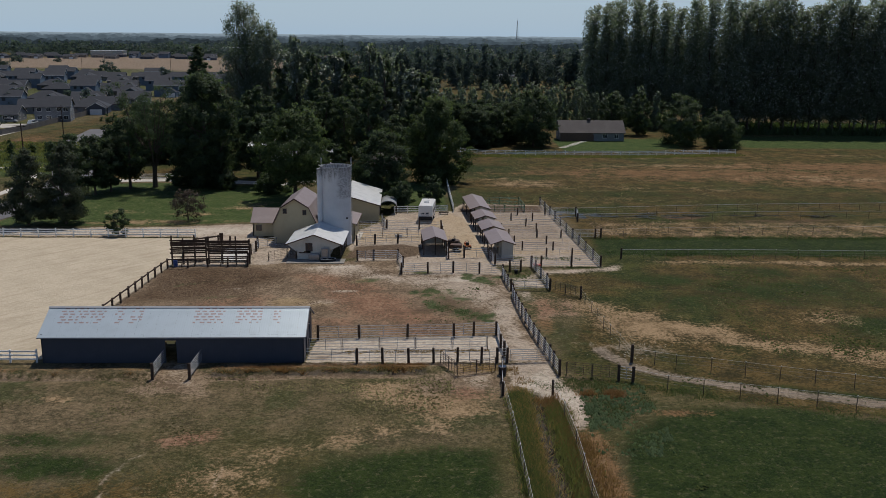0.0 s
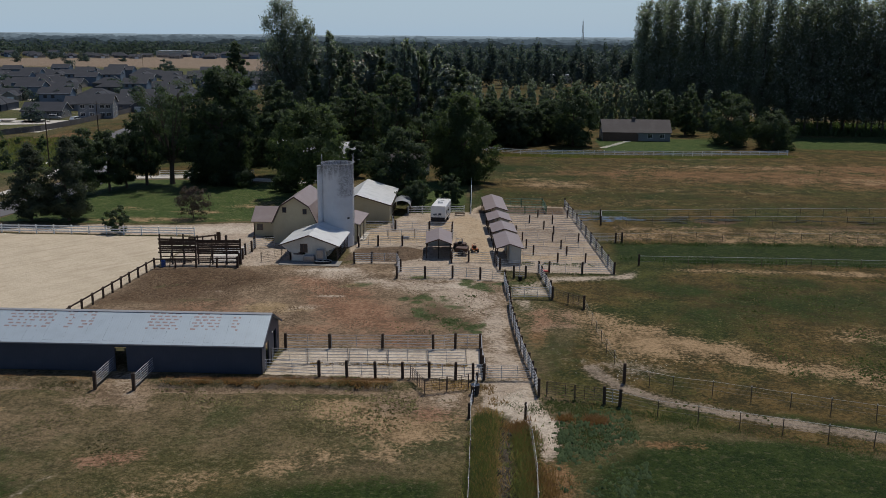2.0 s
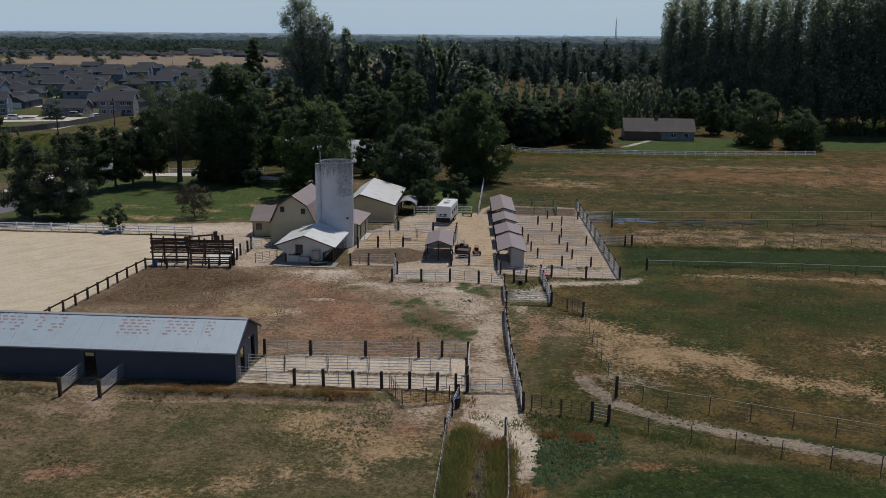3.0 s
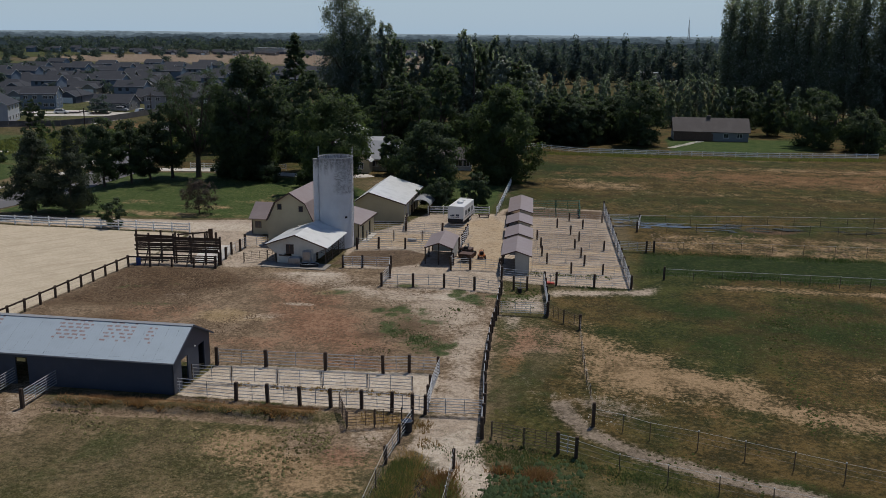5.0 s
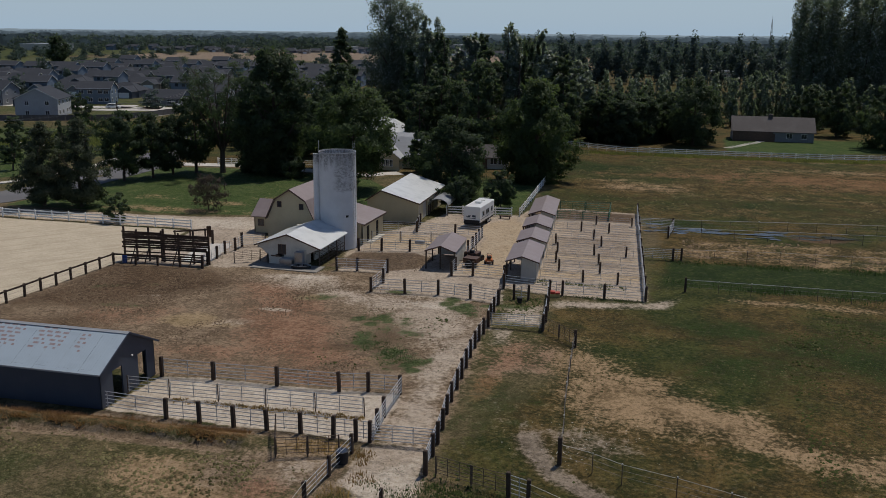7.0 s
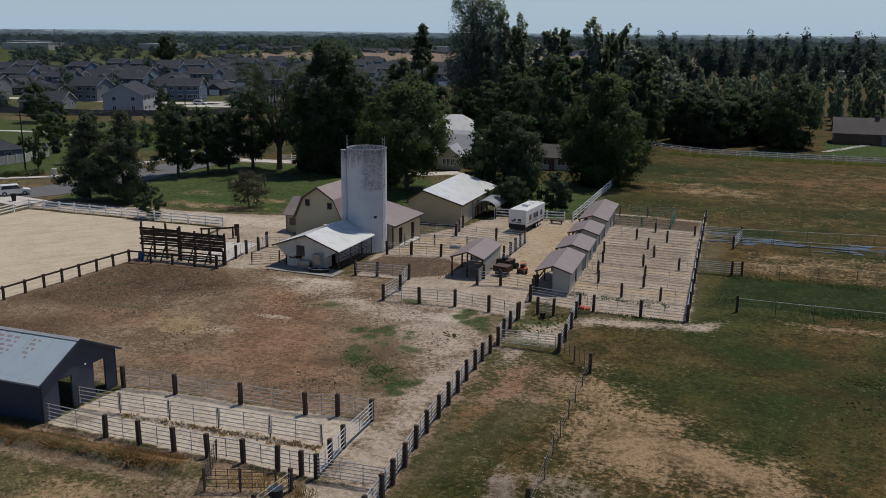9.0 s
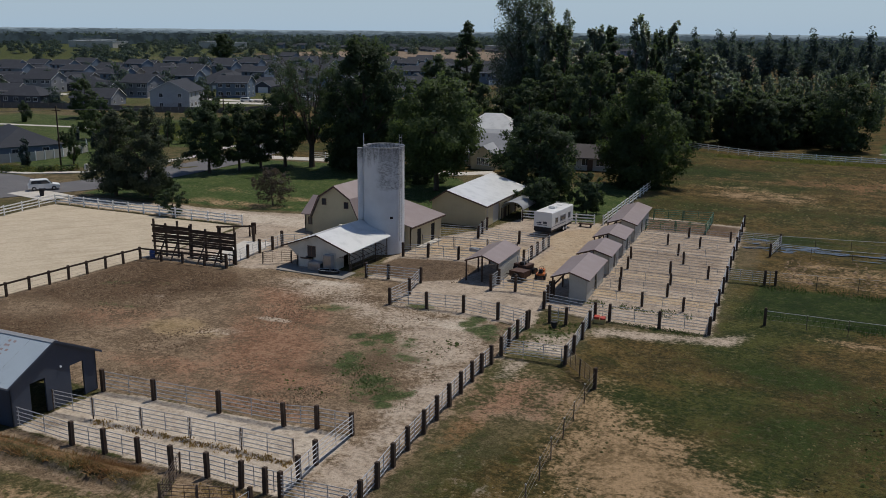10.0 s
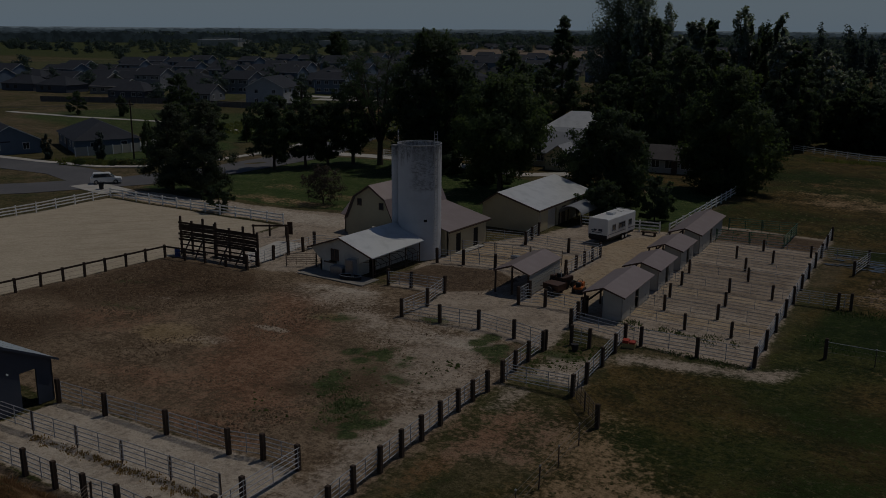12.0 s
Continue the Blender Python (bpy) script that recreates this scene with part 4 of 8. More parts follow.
fence("wire_fence", WIRE + " below a dirt track", [(19.3, 79.3), (22.1, 77.8), (25.2, 76.9), (28.3, 76.0), (31.4, 75.1), (34.6, 74.2), (37.7, 73.3), (66, 64)], "wire", every=3.2, skip_posts=(0,))
fence("wire_fence", "thin wire fence on slender steel posts between two pastures", [(18.45, 107.2), (18.55, 104.4), (18.8, 101.2), (19.0, 98.5), (19.25, 95.5), (19.5, 92.8), (19.9, 89.5), (20.25, 85.0)], "strand", skip_posts=(0, 7))
fence("wire_fence", WIRE + " beside a ditch", [(6.7, 76.0), (6.95, 69.2), (7.1, 63.2), (7.2, 57.6), (7.4, 45)], "wire", every=3.0)
fence("wire_fence", WIRE + " beside a ditch", [(11.2, 76.4), (11.6, 71.2), (11.8, 65.8), (11.7, 57.5), (11.8, 45)], "wire", every=5.0)
single("ditch_post", POST["tie_low"].copy(), None, "short dark timber post at a ditch head", "post", m=pose(11.2, 76.4, 0))
fence("wire_fence", "galvanised rail fence on thin posts along an irrigation channel", [(25.6, 160.4), (45, 164.0), (61, 166.3), (118, 172)], "toprail", every=4.2, skip_posts=(0,))
fence("wire_fence", "galvanised rail fence on thin posts along an irrigation channel", [(25.1, 154.7), (38, 156.4), (58, 158.8), (118, 163)], "toprail", every=4.2, skip_posts=(0,))
fence("wire_fence", WIRE + " across a pasture", [(27.0, 142.0), (38.5, 144), (54.6, 145.2), (115, 149)], "wire", every=4.2, skip_posts=(0,))
fence("wire_fence", "galvanised rail fence on thin posts across a pasture", [(27.7, 128.1), (47.5, 128.8), (67.3, 128.8), (112, 128.6)], "toprail", every=3.4)
single("pasture_post", POST["tie"].copy(), None, "dark timber post in a pasture fence", "post", m=pose(27.6, 128.1, 0))
for x, y in ((-31.3, 132.5), (-27.1, 132.4)):
    single("yard_post", POST["thickpost"].copy(), None, "lone dark timber post in a gravel yard", "post", m=pose(x, y, 0))

# ---- farm buildings ----
def window(parent, x, y, z, w, h, face="y-", frame="vinyl", bars=True):
    """A framed window standing proud of a wall face that looks along -y, +y, +x or -x."""
    turn = {"y-": 0, "x+": 90, "y+": 180, "x-": -90}[face]
    f = box(-w / 2 - 0.06, w / 2 + 0.06, -0.05, 0.0, h, h + 0.08)
    box(-w / 2 - 0.06, w / 2 + 0.06, -0.06, 0.0, -0.08, 0.0, f), box(-w / 2 - 0.06, -w / 2, -0.05, 0.0, 0.0, h, f), box(w / 2, w / 2 + 0.06, -0.05, 0.0, 0.0, h, f)
    if bars:
        box(-0.025, 0.025, -0.045, 0.0, 0.0, h, f)
    ob = part("window", f, frame, parent)
    ob.matrix_local = pose(x, y, z, 0, 0, turn)
    part("pane", box(-w / 2, w / 2, -0.02, 0.01, 0.0, h), "glass", ob)
    return ob


def door(parent, x, y, w, h, face="y-", material="dark", z=0.0):
    turn = {"y-": 0, "x+": 90, "y+": 180, "x-": -90}[face]
    ob = part("door", box(-w / 2, w / 2, -0.05, 0.0, 0.0, h), material, parent)
    ob.matrix_local = pose(x, y, z, 0, 0, turn)
    f = box(-w / 2 - 0.1, -w / 2, -0.07, 0.0, 0.0, h + 0.1)
    box(w / 2, w / 2 + 0.1, -0.07, 0.0, 0.0, h + 0.1, f), box(-w / 2, w / 2, -0.07, 0.0, h, h + 0.1, f)
    part("door_frame", f, "trim_brown", ob)
    return ob


# long blue shed
shed = thing("livestock_shed", "long dark blue metal shed with a pale rust-marked roof", "shed", -38.4, 83.0, 0, 2.0)
L, D, EH, RH = 25.7, 7.15, 2.95, 4.75
part("wall", wall((0, 0), (L, 0), EH, 0.12, [(12.05, 13.15, 0, 2.35)]), "navy", shed)
part("wall", wall((L, 0.0), (L, D), [(0, EH), (D / 2, RH - 0.1), (D, EH)], 0.12, [(1.5, 2.75, 0, 2.4), (4.85, 6.0, 0, 2.5)]), "navy", shed)
part("wall", wall((L, D), (0, D), EH, 0.12, [(1.0, 4.5, 0, 2.3), (6.5, 10.5, 0, 2.3), (13, 17, 0, 2.3), (19, 23, 0, 2.3)]), "navy", shed)
part("wall", wall((0, D), (0, 0), [(0, EH), (D / 2, RH - 0.1), (D, EH)], 0.12), "navy", shed)
rs = random.Random(3)
sheets = 28
sw = (L + 0.5) / sheets
groups = [(1.2, 5.6, 0.62), (6.6, 7.5, 0.6), (8.2, 9.4, 0.7), (14.4, 17.6, 0.62), (18.6, 21.2, 0.6), (22.4, 23.1, 0.6)]
for side in (0, 1):
    for k in range(sheets):
        bm = bmesh.new()
        lay = bm.faces.layers.float.new("rust_face")
        x0, rows = -0.25 + k * sw, 22
        span, drop = D / 2 + 0.35, RH - EH + 0.18
        grid = []
        for i in range(rows + 1):
            f = i / rows
            y, z = D / 2 - f * span, RH - f * drop
            if side:
                y = D - y
            grid.append([bm.verts.new((x0 + sw * q, y, z + (0.004 if k % 2 else 0.0))) for q in (0.0, 0.25, 0.5, 0.75, 0.995)])
        for i in range(rows):
            for q in range(4):
                c = (grid[i][q], grid[i][q + 1], grid[i + 1][q + 1], grid[i + 1][q])
                face = bm.faces.new(c if side == 0 else c[::-1])
                xm = x0 + sw * (q + 0.5) / 4
                on = any(a <= xm <= b for a, b, _ in groups) and 1 <= i <= 12
                on = on and (int(xm / 0.234) + i // 2 % 2) % 3 != 2 and i % 2 == 1
                face[lay] = 1.0 if on and side == 0 and rs.random() < 0.85 else 0.0
        me = bpy.data.meshes.new("roof_sheet")
        values = [f[lay] for f in bm.faces]
        bm.to_mesh(me)
        bm.free()
        a = me.attributes.new("rust", "FLOAT", "FACE")
        a.data.foreach_set("value", values)
        me.materials.append(M["grey_roof"])
        part("roof_sheet", me, None, shed)
part("ridge_cap", slab((-0.3, D / 2 - 0.25, RH - 0.06), (L + 0.3, D / 2 - 0.25, RH - 0.06), (L + 0.3, D / 2, RH + 0.05), (-0.3, D / 2, RH + 0.05), 0.03, slab((-0.3, D / 2 + 0.25, RH - 0.06), (L + 0.3, D / 2 + 0.25, RH - 0.06), (L + 0.3, D / 2, RH + 0.05), (-0.3, D / 2, RH + 0.05), 0.03)), "grey_paint", shed)
for s in (0, 1):
    y0, y1 = (D / 2, -0.35) if s == 0 else (D / 2, D + 0.35)
    part("barge_board", slab((L + 0.24, y0, RH + 0.02), (L + 0.30, y0, RH + 0.02), (L + 0.30, y1, EH - 0.14), (L + 0.24, y1, EH - 0.14), 0.16), "navy", shed)
part("fascia", box(-0.25, L + 0.25, -0.37, -0.34, EH - 0.27, EH - 0.15), "grey_paint", shed)
for x in (4.0, 8.5, 16.5, 21.0):
    part("roof_post", tube([(x, D / 2, 0), (x, D / 2, RH - 0.1)], [0.08, 0.08], 6), "timber", shed)
part("lamp", drum(0, 0, 0, 0.08, 0.07, 10), "vinyl", shed).matrix_local = pose(L + 0.06, 4.0, 2.75, 0, 90, 0)
part("window", box(12.25, 13.0, -0.03, 0.0, 2.0, 2.3), "yellow", shed, "dull yellow board over the doorway")

# silo
silo = thing("silo", "tall whitewashed concrete silo with dark weathering on top", "silo", -15.45, 136.3)
n = Net("silo_stave")
sep = n.t.nodes.new("ShaderNodeSeparateXYZ")
n.link(n.pos, sep.inputs[0])
ang = n.math("ARCTAN2", sep.outputs[1], sep.outputs[0])
comb = n.t.nodes.new("ShaderNodeCombineXYZ")
n.link(n.math("MULTIPLY", ang, 2.35), comb.inputs[0]), n.link(sep.outputs[2], comb.inputs[1])
br = n.t.nodes.new("ShaderNodeTexBrick")
n.link(comb.outputs[0], br.inputs["Vector"])
br.inputs["Scale"].default_value, br.inputs["Mortar Size"].default_value = 1.0, 0.012
br.inputs["Brick Width"].default_value, br.inputs["Row Height"].default_value = 0.28, 0.14
br.inputs["Color1"].default_value, br.inputs["Color2"].default_value, br.inputs["Mortar"].default_value = rgba((1, 1, 1)), rgba((0.0, 0.0, 0.0)), rgba((0.35, 0.35, 0.35))
side = n.step(n.math("ADD", n.math("COSINE", n.math("ADD", ang, 0.62)), n.math("MULTIPLY", n.math("SUBTRACT", n.noise(1.2, 4.0), 0.5), 0.3)), 0.66, 0.86)
patch = n.math("MULTIPLY", side, n.step(n.math("ADD", sep.outputs[2], n.math("MULTIPLY", n.noise(2.0, 4.0), 0.8)), 7.7, 8.2))
block = n.step(n.math("ADD", n.math("MULTIPLY", br.outputs["Color"], 0.28), n.math("MULTIPLY", n.noise(2.2, 6.0, 0.75), 1.0)), 0.50, 0.86)
runs = n.t.nodes.new("ShaderNodeCombineXYZ")
n.link(n.math("MULTIPLY", ang, 2.35), runs.inputs[0]), n.link(n.math("MULTIPLY", sep.outputs[2], 0.14), runs.inputs[1])
drip = n.noise(2.4, 5.0, 0.7, vec=runs.outputs[0])
streak = n.math("MULTIPLY", n.step(n.math("ADD", sep.outputs[2], n.math("MULTIPLY", n.math("SUBTRACT", drip, 0.5), 6.0)), 10.0, 12.3, 0.0, 0.88), n.step(n.noise(3.0, 6.0, 0.75), 0.36, 0.58, 0.35, 1.0))
wear = n.math("MAXIMUM", n.math("MULTIPLY", n.math("MULTIPLY", patch, block), 0.62), streak)
c = n.mix(n.step(n.noise(0.5, 4.0), 0.4, 0.7, 0.0, 0.5), (0.60, 0.61, 0.62), (0.48, 0.49, 0.50))
c = n.mix(n.step(n.noise(22.0, 2.0), 0.45, 0.7, 0.0, 0.15), c, (0.3, 0.3, 0.3))
c = n.mix(n.math("MULTIPLY", patch, 0.3), c, (0.34, 0.33, 0.32))
c = n.mix(wear, c, (0.13, 0.125, 0.12))
n.bump(br.outputs["Color"], 0.12, 0.015)
M["stave"] = n.done(c, 0.85, 0.0, 0.2)
SR, SH = 2.33, 12.15
bm = bmesh.new()
rings = []
for r, z in ((SR, 0), (SR, SH), (SR - 0.16, SH), (SR - 0.16, 0.3)):
    rings.append([bm.verts.new((r * math.cos(2 * math.pi * k / 48), r * math.sin(2 * math.pi * k / 48), z)) for k in range(48)])
for a, b in zip(rings, rings[1:]):
    for k in range(48):
        bm.faces.new((a[k], a[(k + 1) % 48], b[(k + 1) % 48], b[k]))
for f in bm.faces:
    f.smooth = abs(f.normal.z) < 0.5
for e in bm.edges:
    e.smooth = abs(e.verts[0].co.z - e.verts[1].co.z) > 0.1
part("shell", bm, "stave", silo)
bm = bmesh.new()
ring_pts = [((SR + 0.0) * math.cos(2 * math.pi * k / 32), (SR + 0.0) * math.sin(2 * math.pi * k / 32), SH + 0.06) for k in range(33)]
part("rim", tube(ring_pts, [0.05] * 33, 6, bm, cap=False), "grey_paint", silo, "dull steel rim")


def ladder(parent, a, z0, z1, r, material, step=0.4, half=0.22):
    """A ladder standing on a circle of radius r, at angle a."""
    bm = bmesh.new()
    c, s = math.cos(a), math.sin(a)
    for k in (-half, half):
        tube([(r * c - k * s, r * s + k * c, z0), (r * c - k * s, r * s + k * c, z1)], [0.025, 0.025], 5, bm)
    z = z0 + 0.2
    while z < z1:
        tube([(r * c + half * s, r * s - half * c, z), (r * c - half * s, r * s + half * c, z)], [0.02, 0.02], 5, bm)
        z += step
    return part("ladder", bm, material, parent)


ladder(silo, radians(-12), 1.5, SH + 1.5, SR + 0.16, "pipe")
ladder(silo, radians(205), SH - 1.0, SH + 1.45, SR - 0.05, "pipe")
part("chute", tube([((SR + 0.25) * math.cos(radians(205)), (SR + 0.25) * math.sin(radians(205)), 2.0), ((SR + 0.25) * math.cos(radians(205)), (SR + 0.25) * math.sin(radians(205)), SH - 0.2)], [0.45, 0.45], 12), "stave", silo)
part("hatch", box(-0.17, 0.17, -0.06, 0.06, -0.13, 0.13), "dark", silo).matrix_local = Matrix.Translation(((SR) * math.cos(radians(-40)), SR * math.sin(radians(-40)), 4.3)) @ pose(0, 0, 0, 0, 0, 50)

# gambrel barn
barn = thing("gambrel_barn", "cream gambrel barn with a brown metal roof", "barn", -21.9, 136.0)
prof = [(-3.45, 3.15), (-2.2, 5.75), (0, 7.15), (2.2, 5.75), (3.45, 3.15)]
BL = 10.5
part("wall", solid([(-3.3, 0), (-3.3, 3.1), (-2.12, 5.62), (0, 6.98), (2.12, 5.62), (3.3, 3.1), (3.3, 0)], 0.0, 0.18), "cream", barn)
part("wall", solid([(-3.3, 0), (-3.3, 3.1), (-2.12, 5.62), (0, 6.98), (2.12, 5.62), (3.3, 3.1), (3.3, 0)], BL - 0.18, BL), "cream", barn)
part("wall", box(-3.3, -3.12, 0.18, BL - 0.18, 0, 3.1), "cream", barn)
part("wall", box(3.12, 3.3, 0.18, BL - 0.18, 0, 3.1), "cream", barn)
for (x0, z0), (x1, z1) in zip(prof, prof[1:]):
    part("roof", slab((x0, -0.35, z0), (x1, -0.35, z1), (x1, BL + 0.35, z1), (x0, BL + 0.35, z0), 0.1), "mauve", barn)
    part("barge_board", slab((x0, -0.40, z0 + 0.01), (x1, -0.40, z1 + 0.01), (x1, -0.35, z1 + 0.01), (x0, -0.35, z0 + 0.01), 0.22), "trim_brown", barn)
for x in (-1.55, 1.5):
    window(barn, x, 0.0, 4.75 if x < 0 else 4.55, 0.5, 0.65, frame="trim_brown", bars=False)
# lean-to on the west side
part("lean_to", wall((-7.6, 4.6), (-3.3, 4.6), 2.4, 0.15), "cream", barn)
part("lean_to", wall((-7.6, 9.5), (-7.6, 4.6), [(0, 2.4), (2.45, 4.1), (4.9, 2.4)], 0.15), "cream", barn)
part("lean_to_roof", slab((-7.9, 4.2, 2.3), (-3.2, 4.2, 2.3), (-3.2, 7.05, 4.25), (-7.9, 7.05, 4.25), 0.1), "mauve", barn)
part("lean_to_roof", slab((-7.9, 9.9, 2.3), (-3.2, 9.9, 2.3), (-3.2, 7.05, 4.25), (-7.9, 7.05, 4.25), 0.1), "mauve", barn)
window(barn, -6.6, 4.6, 1.0, 0.8, 0.8, frame="trim_brown")
# lean-to on the east side
part("lean_to", wall((9.1, 1.9), (9.1, 9.9), 2.75, 0.15, [(1.6, 2.6, 0, 2.15), (5.2, 6.2, 0, 2.15)]), "cream", barn)
part("lean_to", wall((3.3, 1.9), (9.1, 1.9), [(0, 4.15), (5.8, 2.75)], 0.15), "cream", barn)
part("lean_to", wall((9.1, 9.9), (3.3, 9.9), [(0, 2.75), (5.8, 4.15)], 0.15), "cream", barn)
part("lean_to_roof", slab((3.1, 1.5, 4.3), (9.5, 1.5, 2.8), (9.5, 10.3, 2.8), (3.1, 10.3, 4.3), 0.1), "mauve", barn)
part("fascia", box(9.42, 9.52, 1.48, 10.32, 2.58, 2.80), "trim_brown", barn)
for y in (4.0, 7.6):
    door(barn, 8.95, y, 1.0, 2.15, "x+")
part("door_step", box(9.1, 9.9, 3.2, 8.4, 0, 0.08), "concrete", barn)

# milking parlour
milk = thing("milking_parlour", "low cream milking parlour with a white metal roof", "outbuilding", -17.5, 125.6)
part("wall", wall((-2.7, 0), (2.0, 0), 1.9, 0.2, [(1.15, 2.15, 0.95, 1.9)]), "whitewash", milk)
part("gable", solid([(-3.95, 2.28), (-2.7, 1.25), (2.0, 1.25), (3.95, 2.22), (0, 3.62)], -0.02, 0.0), "whitewash", milk)
part("wall", wall((2.0, 0.0), (2.0, 8.6), 2.9, 0.2, [(2.0, 3.2, 0, 2.0)]), "whitewash", milk)
part("wall", wall((-2.7, 8.6), (-2.7, 0.0), 2.6, 0.2), "whitewash", milk)
part("wall", wall((2.0, 8.6), (-2.7, 8.6), 3.0, 0.2), "whitewash", milk)
part("roof", slab((-4.15, -0.3, 2.32), (0, -0.3, 3.78), (0, 9.0, 3.78), (-4.15, 9.0, 2.32), 0.09), "white_roof", milk)
part("roof", slab((0, -0.3, 3.78), (4.2, -0.3, 2.28), (4.2, 8.4, 2.42), (0, 9.0, 3.78), 0.09), "white_roof", milk)
for x0, z0, x1, z1 in ((-4.2, 2.31, 0, 3.79), (0, 3.79, 4.25, 2.27)):
    part("barge_board", slab((x0, -0.36, z0), (x1, -0.36, z1), (x1, -0.30, z1), (x0, -0.30, z0), 0.16), "trim_brown", milk)
w = window(milk, -0.75, -0.02, 1.35, 0.9, 1.05, frame="trim_brown")
for y in (0.3, 3.0, 5.7, 8.2):
    part("roof_post", tube([(3.8, y, 0), (3.8, y, 2.3)], [0.06, 0.06], 6), "dark_pipe", milk)
for h in (0.4, 0.8, 1.2):
    part("stall_rail", tube([(3.75, 0.4, h), (3.75, 8.2, h)], [0.035, 0.035], 6), "dark_pipe", milk)
for k in range(9):
    part("stall_divider", tube([(2.2, 0.8 + k * 0.9, 1.35), (3.0, 0.8 + k * 0.9, 1.5), (3.7, 0.8 + k * 0.9, 1.2), (3.7, 0.8 + k * 0.9, 0.05)], [0.03] * 4, 5), "dark_pipe", milk)
part("door", box(1.05, 1.95, -0.10, -0.06, 0.05, 2.0), "beige", milk, "pale door left standing open").matrix_local = pose(0.4, 0, 0, 0, 0, 0)
part("vent", box(-2.2, -0.9, -0.08, -0.02, 0.95, 1.1), "trim_brown", milk)
# the apron's shade is put into its darker concrete
single("concrete_apron", box(-21.3, -13.0, 123.3, 126.0, 0.0, 0.07), "shaded_concrete", "blotched concrete apron darkened for the parlour's shade", "paving", kind="structure")
trough = thing("water_trough", "low dark oval trough on a concrete apron", "trough", -15.4, 124.5, 0.07, 15)
bm = bmesh.new()
pts = [(1.15 * math.cos(2 * math.pi * k / 20), 0.5 * math.sin(2 * math.pi * k / 20)) for k in range(20)]
for r, z in ((1.0, 0.0), (1.0, 0.36), (0.93, 0.36), (0.93, 0.08)):
    for x, y in pts:
        bm.verts.new((x * r, y * r, z))
bm.verts.ensure_lookup_table()
for i in range(3):
    for k in range(20):
        bm.faces.new([bm.verts[i * 20 + k], bm.verts[i * 20 + (k + 1) % 20], bm.verts[(i + 1) * 20 + (k + 1) % 20], bm.verts[(i + 1) * 20 + k]])
bm.faces.new([bm.verts[60 + k] for k in range(20)])
part("basin", bm, "rubber", trough)
part("rim", tube([(1.15 * math.cos(2 * math.pi * k / 20), 0.5 * math.sin(2 * math.pi * k / 20), 0.37) for k in range(21)], [0.035] * 21, 5, None, False), "pipe", trough)
cabinet = thing("steel_cabinet", "dull grey steel cabinet beside the parlour wall", "cabinet", -15.9, 125.25, 0.07)
part("body", box(-0.5, 0.5, -0.32, 0.32, 0, 1.75, None, 0.03), "grey_paint", cabinet)
part("door", box(-0.44, 0.44, -0.345, -0.32, 0.12, 1.66), "steel", cabinet)
cooler = thing("bulk_box", "pale metal box with a curved lid at the parlour", "box", -17.4, 125.1, 0.07)
part("body", box(-0.85, 0.7, -0.35, 0.35, 0, 0.75, None, 0.04), "steel", cooler)
part("lid", solid([(-0.85, 0.75), (-0.7, 0.92), (0.55, 0.92), (0.7, 0.75)], -0.36, 0.36), "grey_paint", cooler)

# cream garage
gar = thing("garage", "cream metal garage with a bright white roof", "garage", -15.5, 153.2, 0, 2.5)
prof = [(-2.45, 2.95), (0, 4.55), (5.75, 2.85)]
GL = 16.2
for y0, y1 in ((0, 0.18), (GL - 0.18, GL)):
    part("wall", solid([(-2.2, 0), (-2.2, 2.95), (0, 4.4), (5.45, 2.82), (5.45, 0)], y0, y1), "cream", gar)
part("wall", wall((5.45, 0.18), (5.45, GL - 0.18), 2.8, 0.18, [(2.6, 5.2, 0, 2.4), (7.0, 8.0, 0, 2.1), (9.5, 12.1, 0, 2.4)]), "cream", gar)
part("wall", box(-2.2, -2.02, 0.18, GL - 0.18, 0, 2.95), "cream", gar)
for (x0, z0), (x1, z1) in zip(prof, prof[1:]):
    part("roof", slab((x0, -0.35, z0), (x1, -0.35, z1), (x1, GL + 0.35, z1), (x0, GL + 0.35, z0), 0.09), "white_roof", gar)
    part("barge_board", slab((x0, -0.41, z0 + 0.01), (x1, -0.41, z1 + 0.01), (x1, -0.35, z1 + 0.01), (x0, -0.35, z0 + 0.01), 0.2), "trim_brown", gar)
part("fascia", box(5.70, 5.78, -0.35, GL + 0.35, 2.62, 2.84), "trim_brown", gar)
for y in (3.9, 10.8):
    part("garage_door", box(5.28, 5.34, y - 1.3, y + 1.3, 0, 2.4), "beige", gar)
door(gar, 5.40, 7.5, 1.0, 2.1, "x+", "trim_brown")
arch = [(7.0 + 1.55 * math.cos(math.pi * k / 12), 1.5 + 1.0 * math.sin(math.pi * k / 12)) for k in range(13)]
part("carport_vault", solid(arch + [(7.0 + 1.48 * math.cos(math.pi * k / 12), 1.5 + 0.93 * math.sin(math.pi * k / 12)) for k in range(12, -1, -1)], 6.0, 11.8), "grey_paint", gar, "dark arched metal carport")
for y in (6.1, 8.9, 11.7):
    for x in (5.5, 8.5):
        part("carport_post", box(x - 0.06, x + 0.06, y - 0.06, y + 0.06, 0, 1.55), "timber", gar)
part("conduit", tube([(5.5, 0.4, 0.3), (5.5, 0.4, 2.6)], [0.03, 0.03], 5), "pipe", gar)


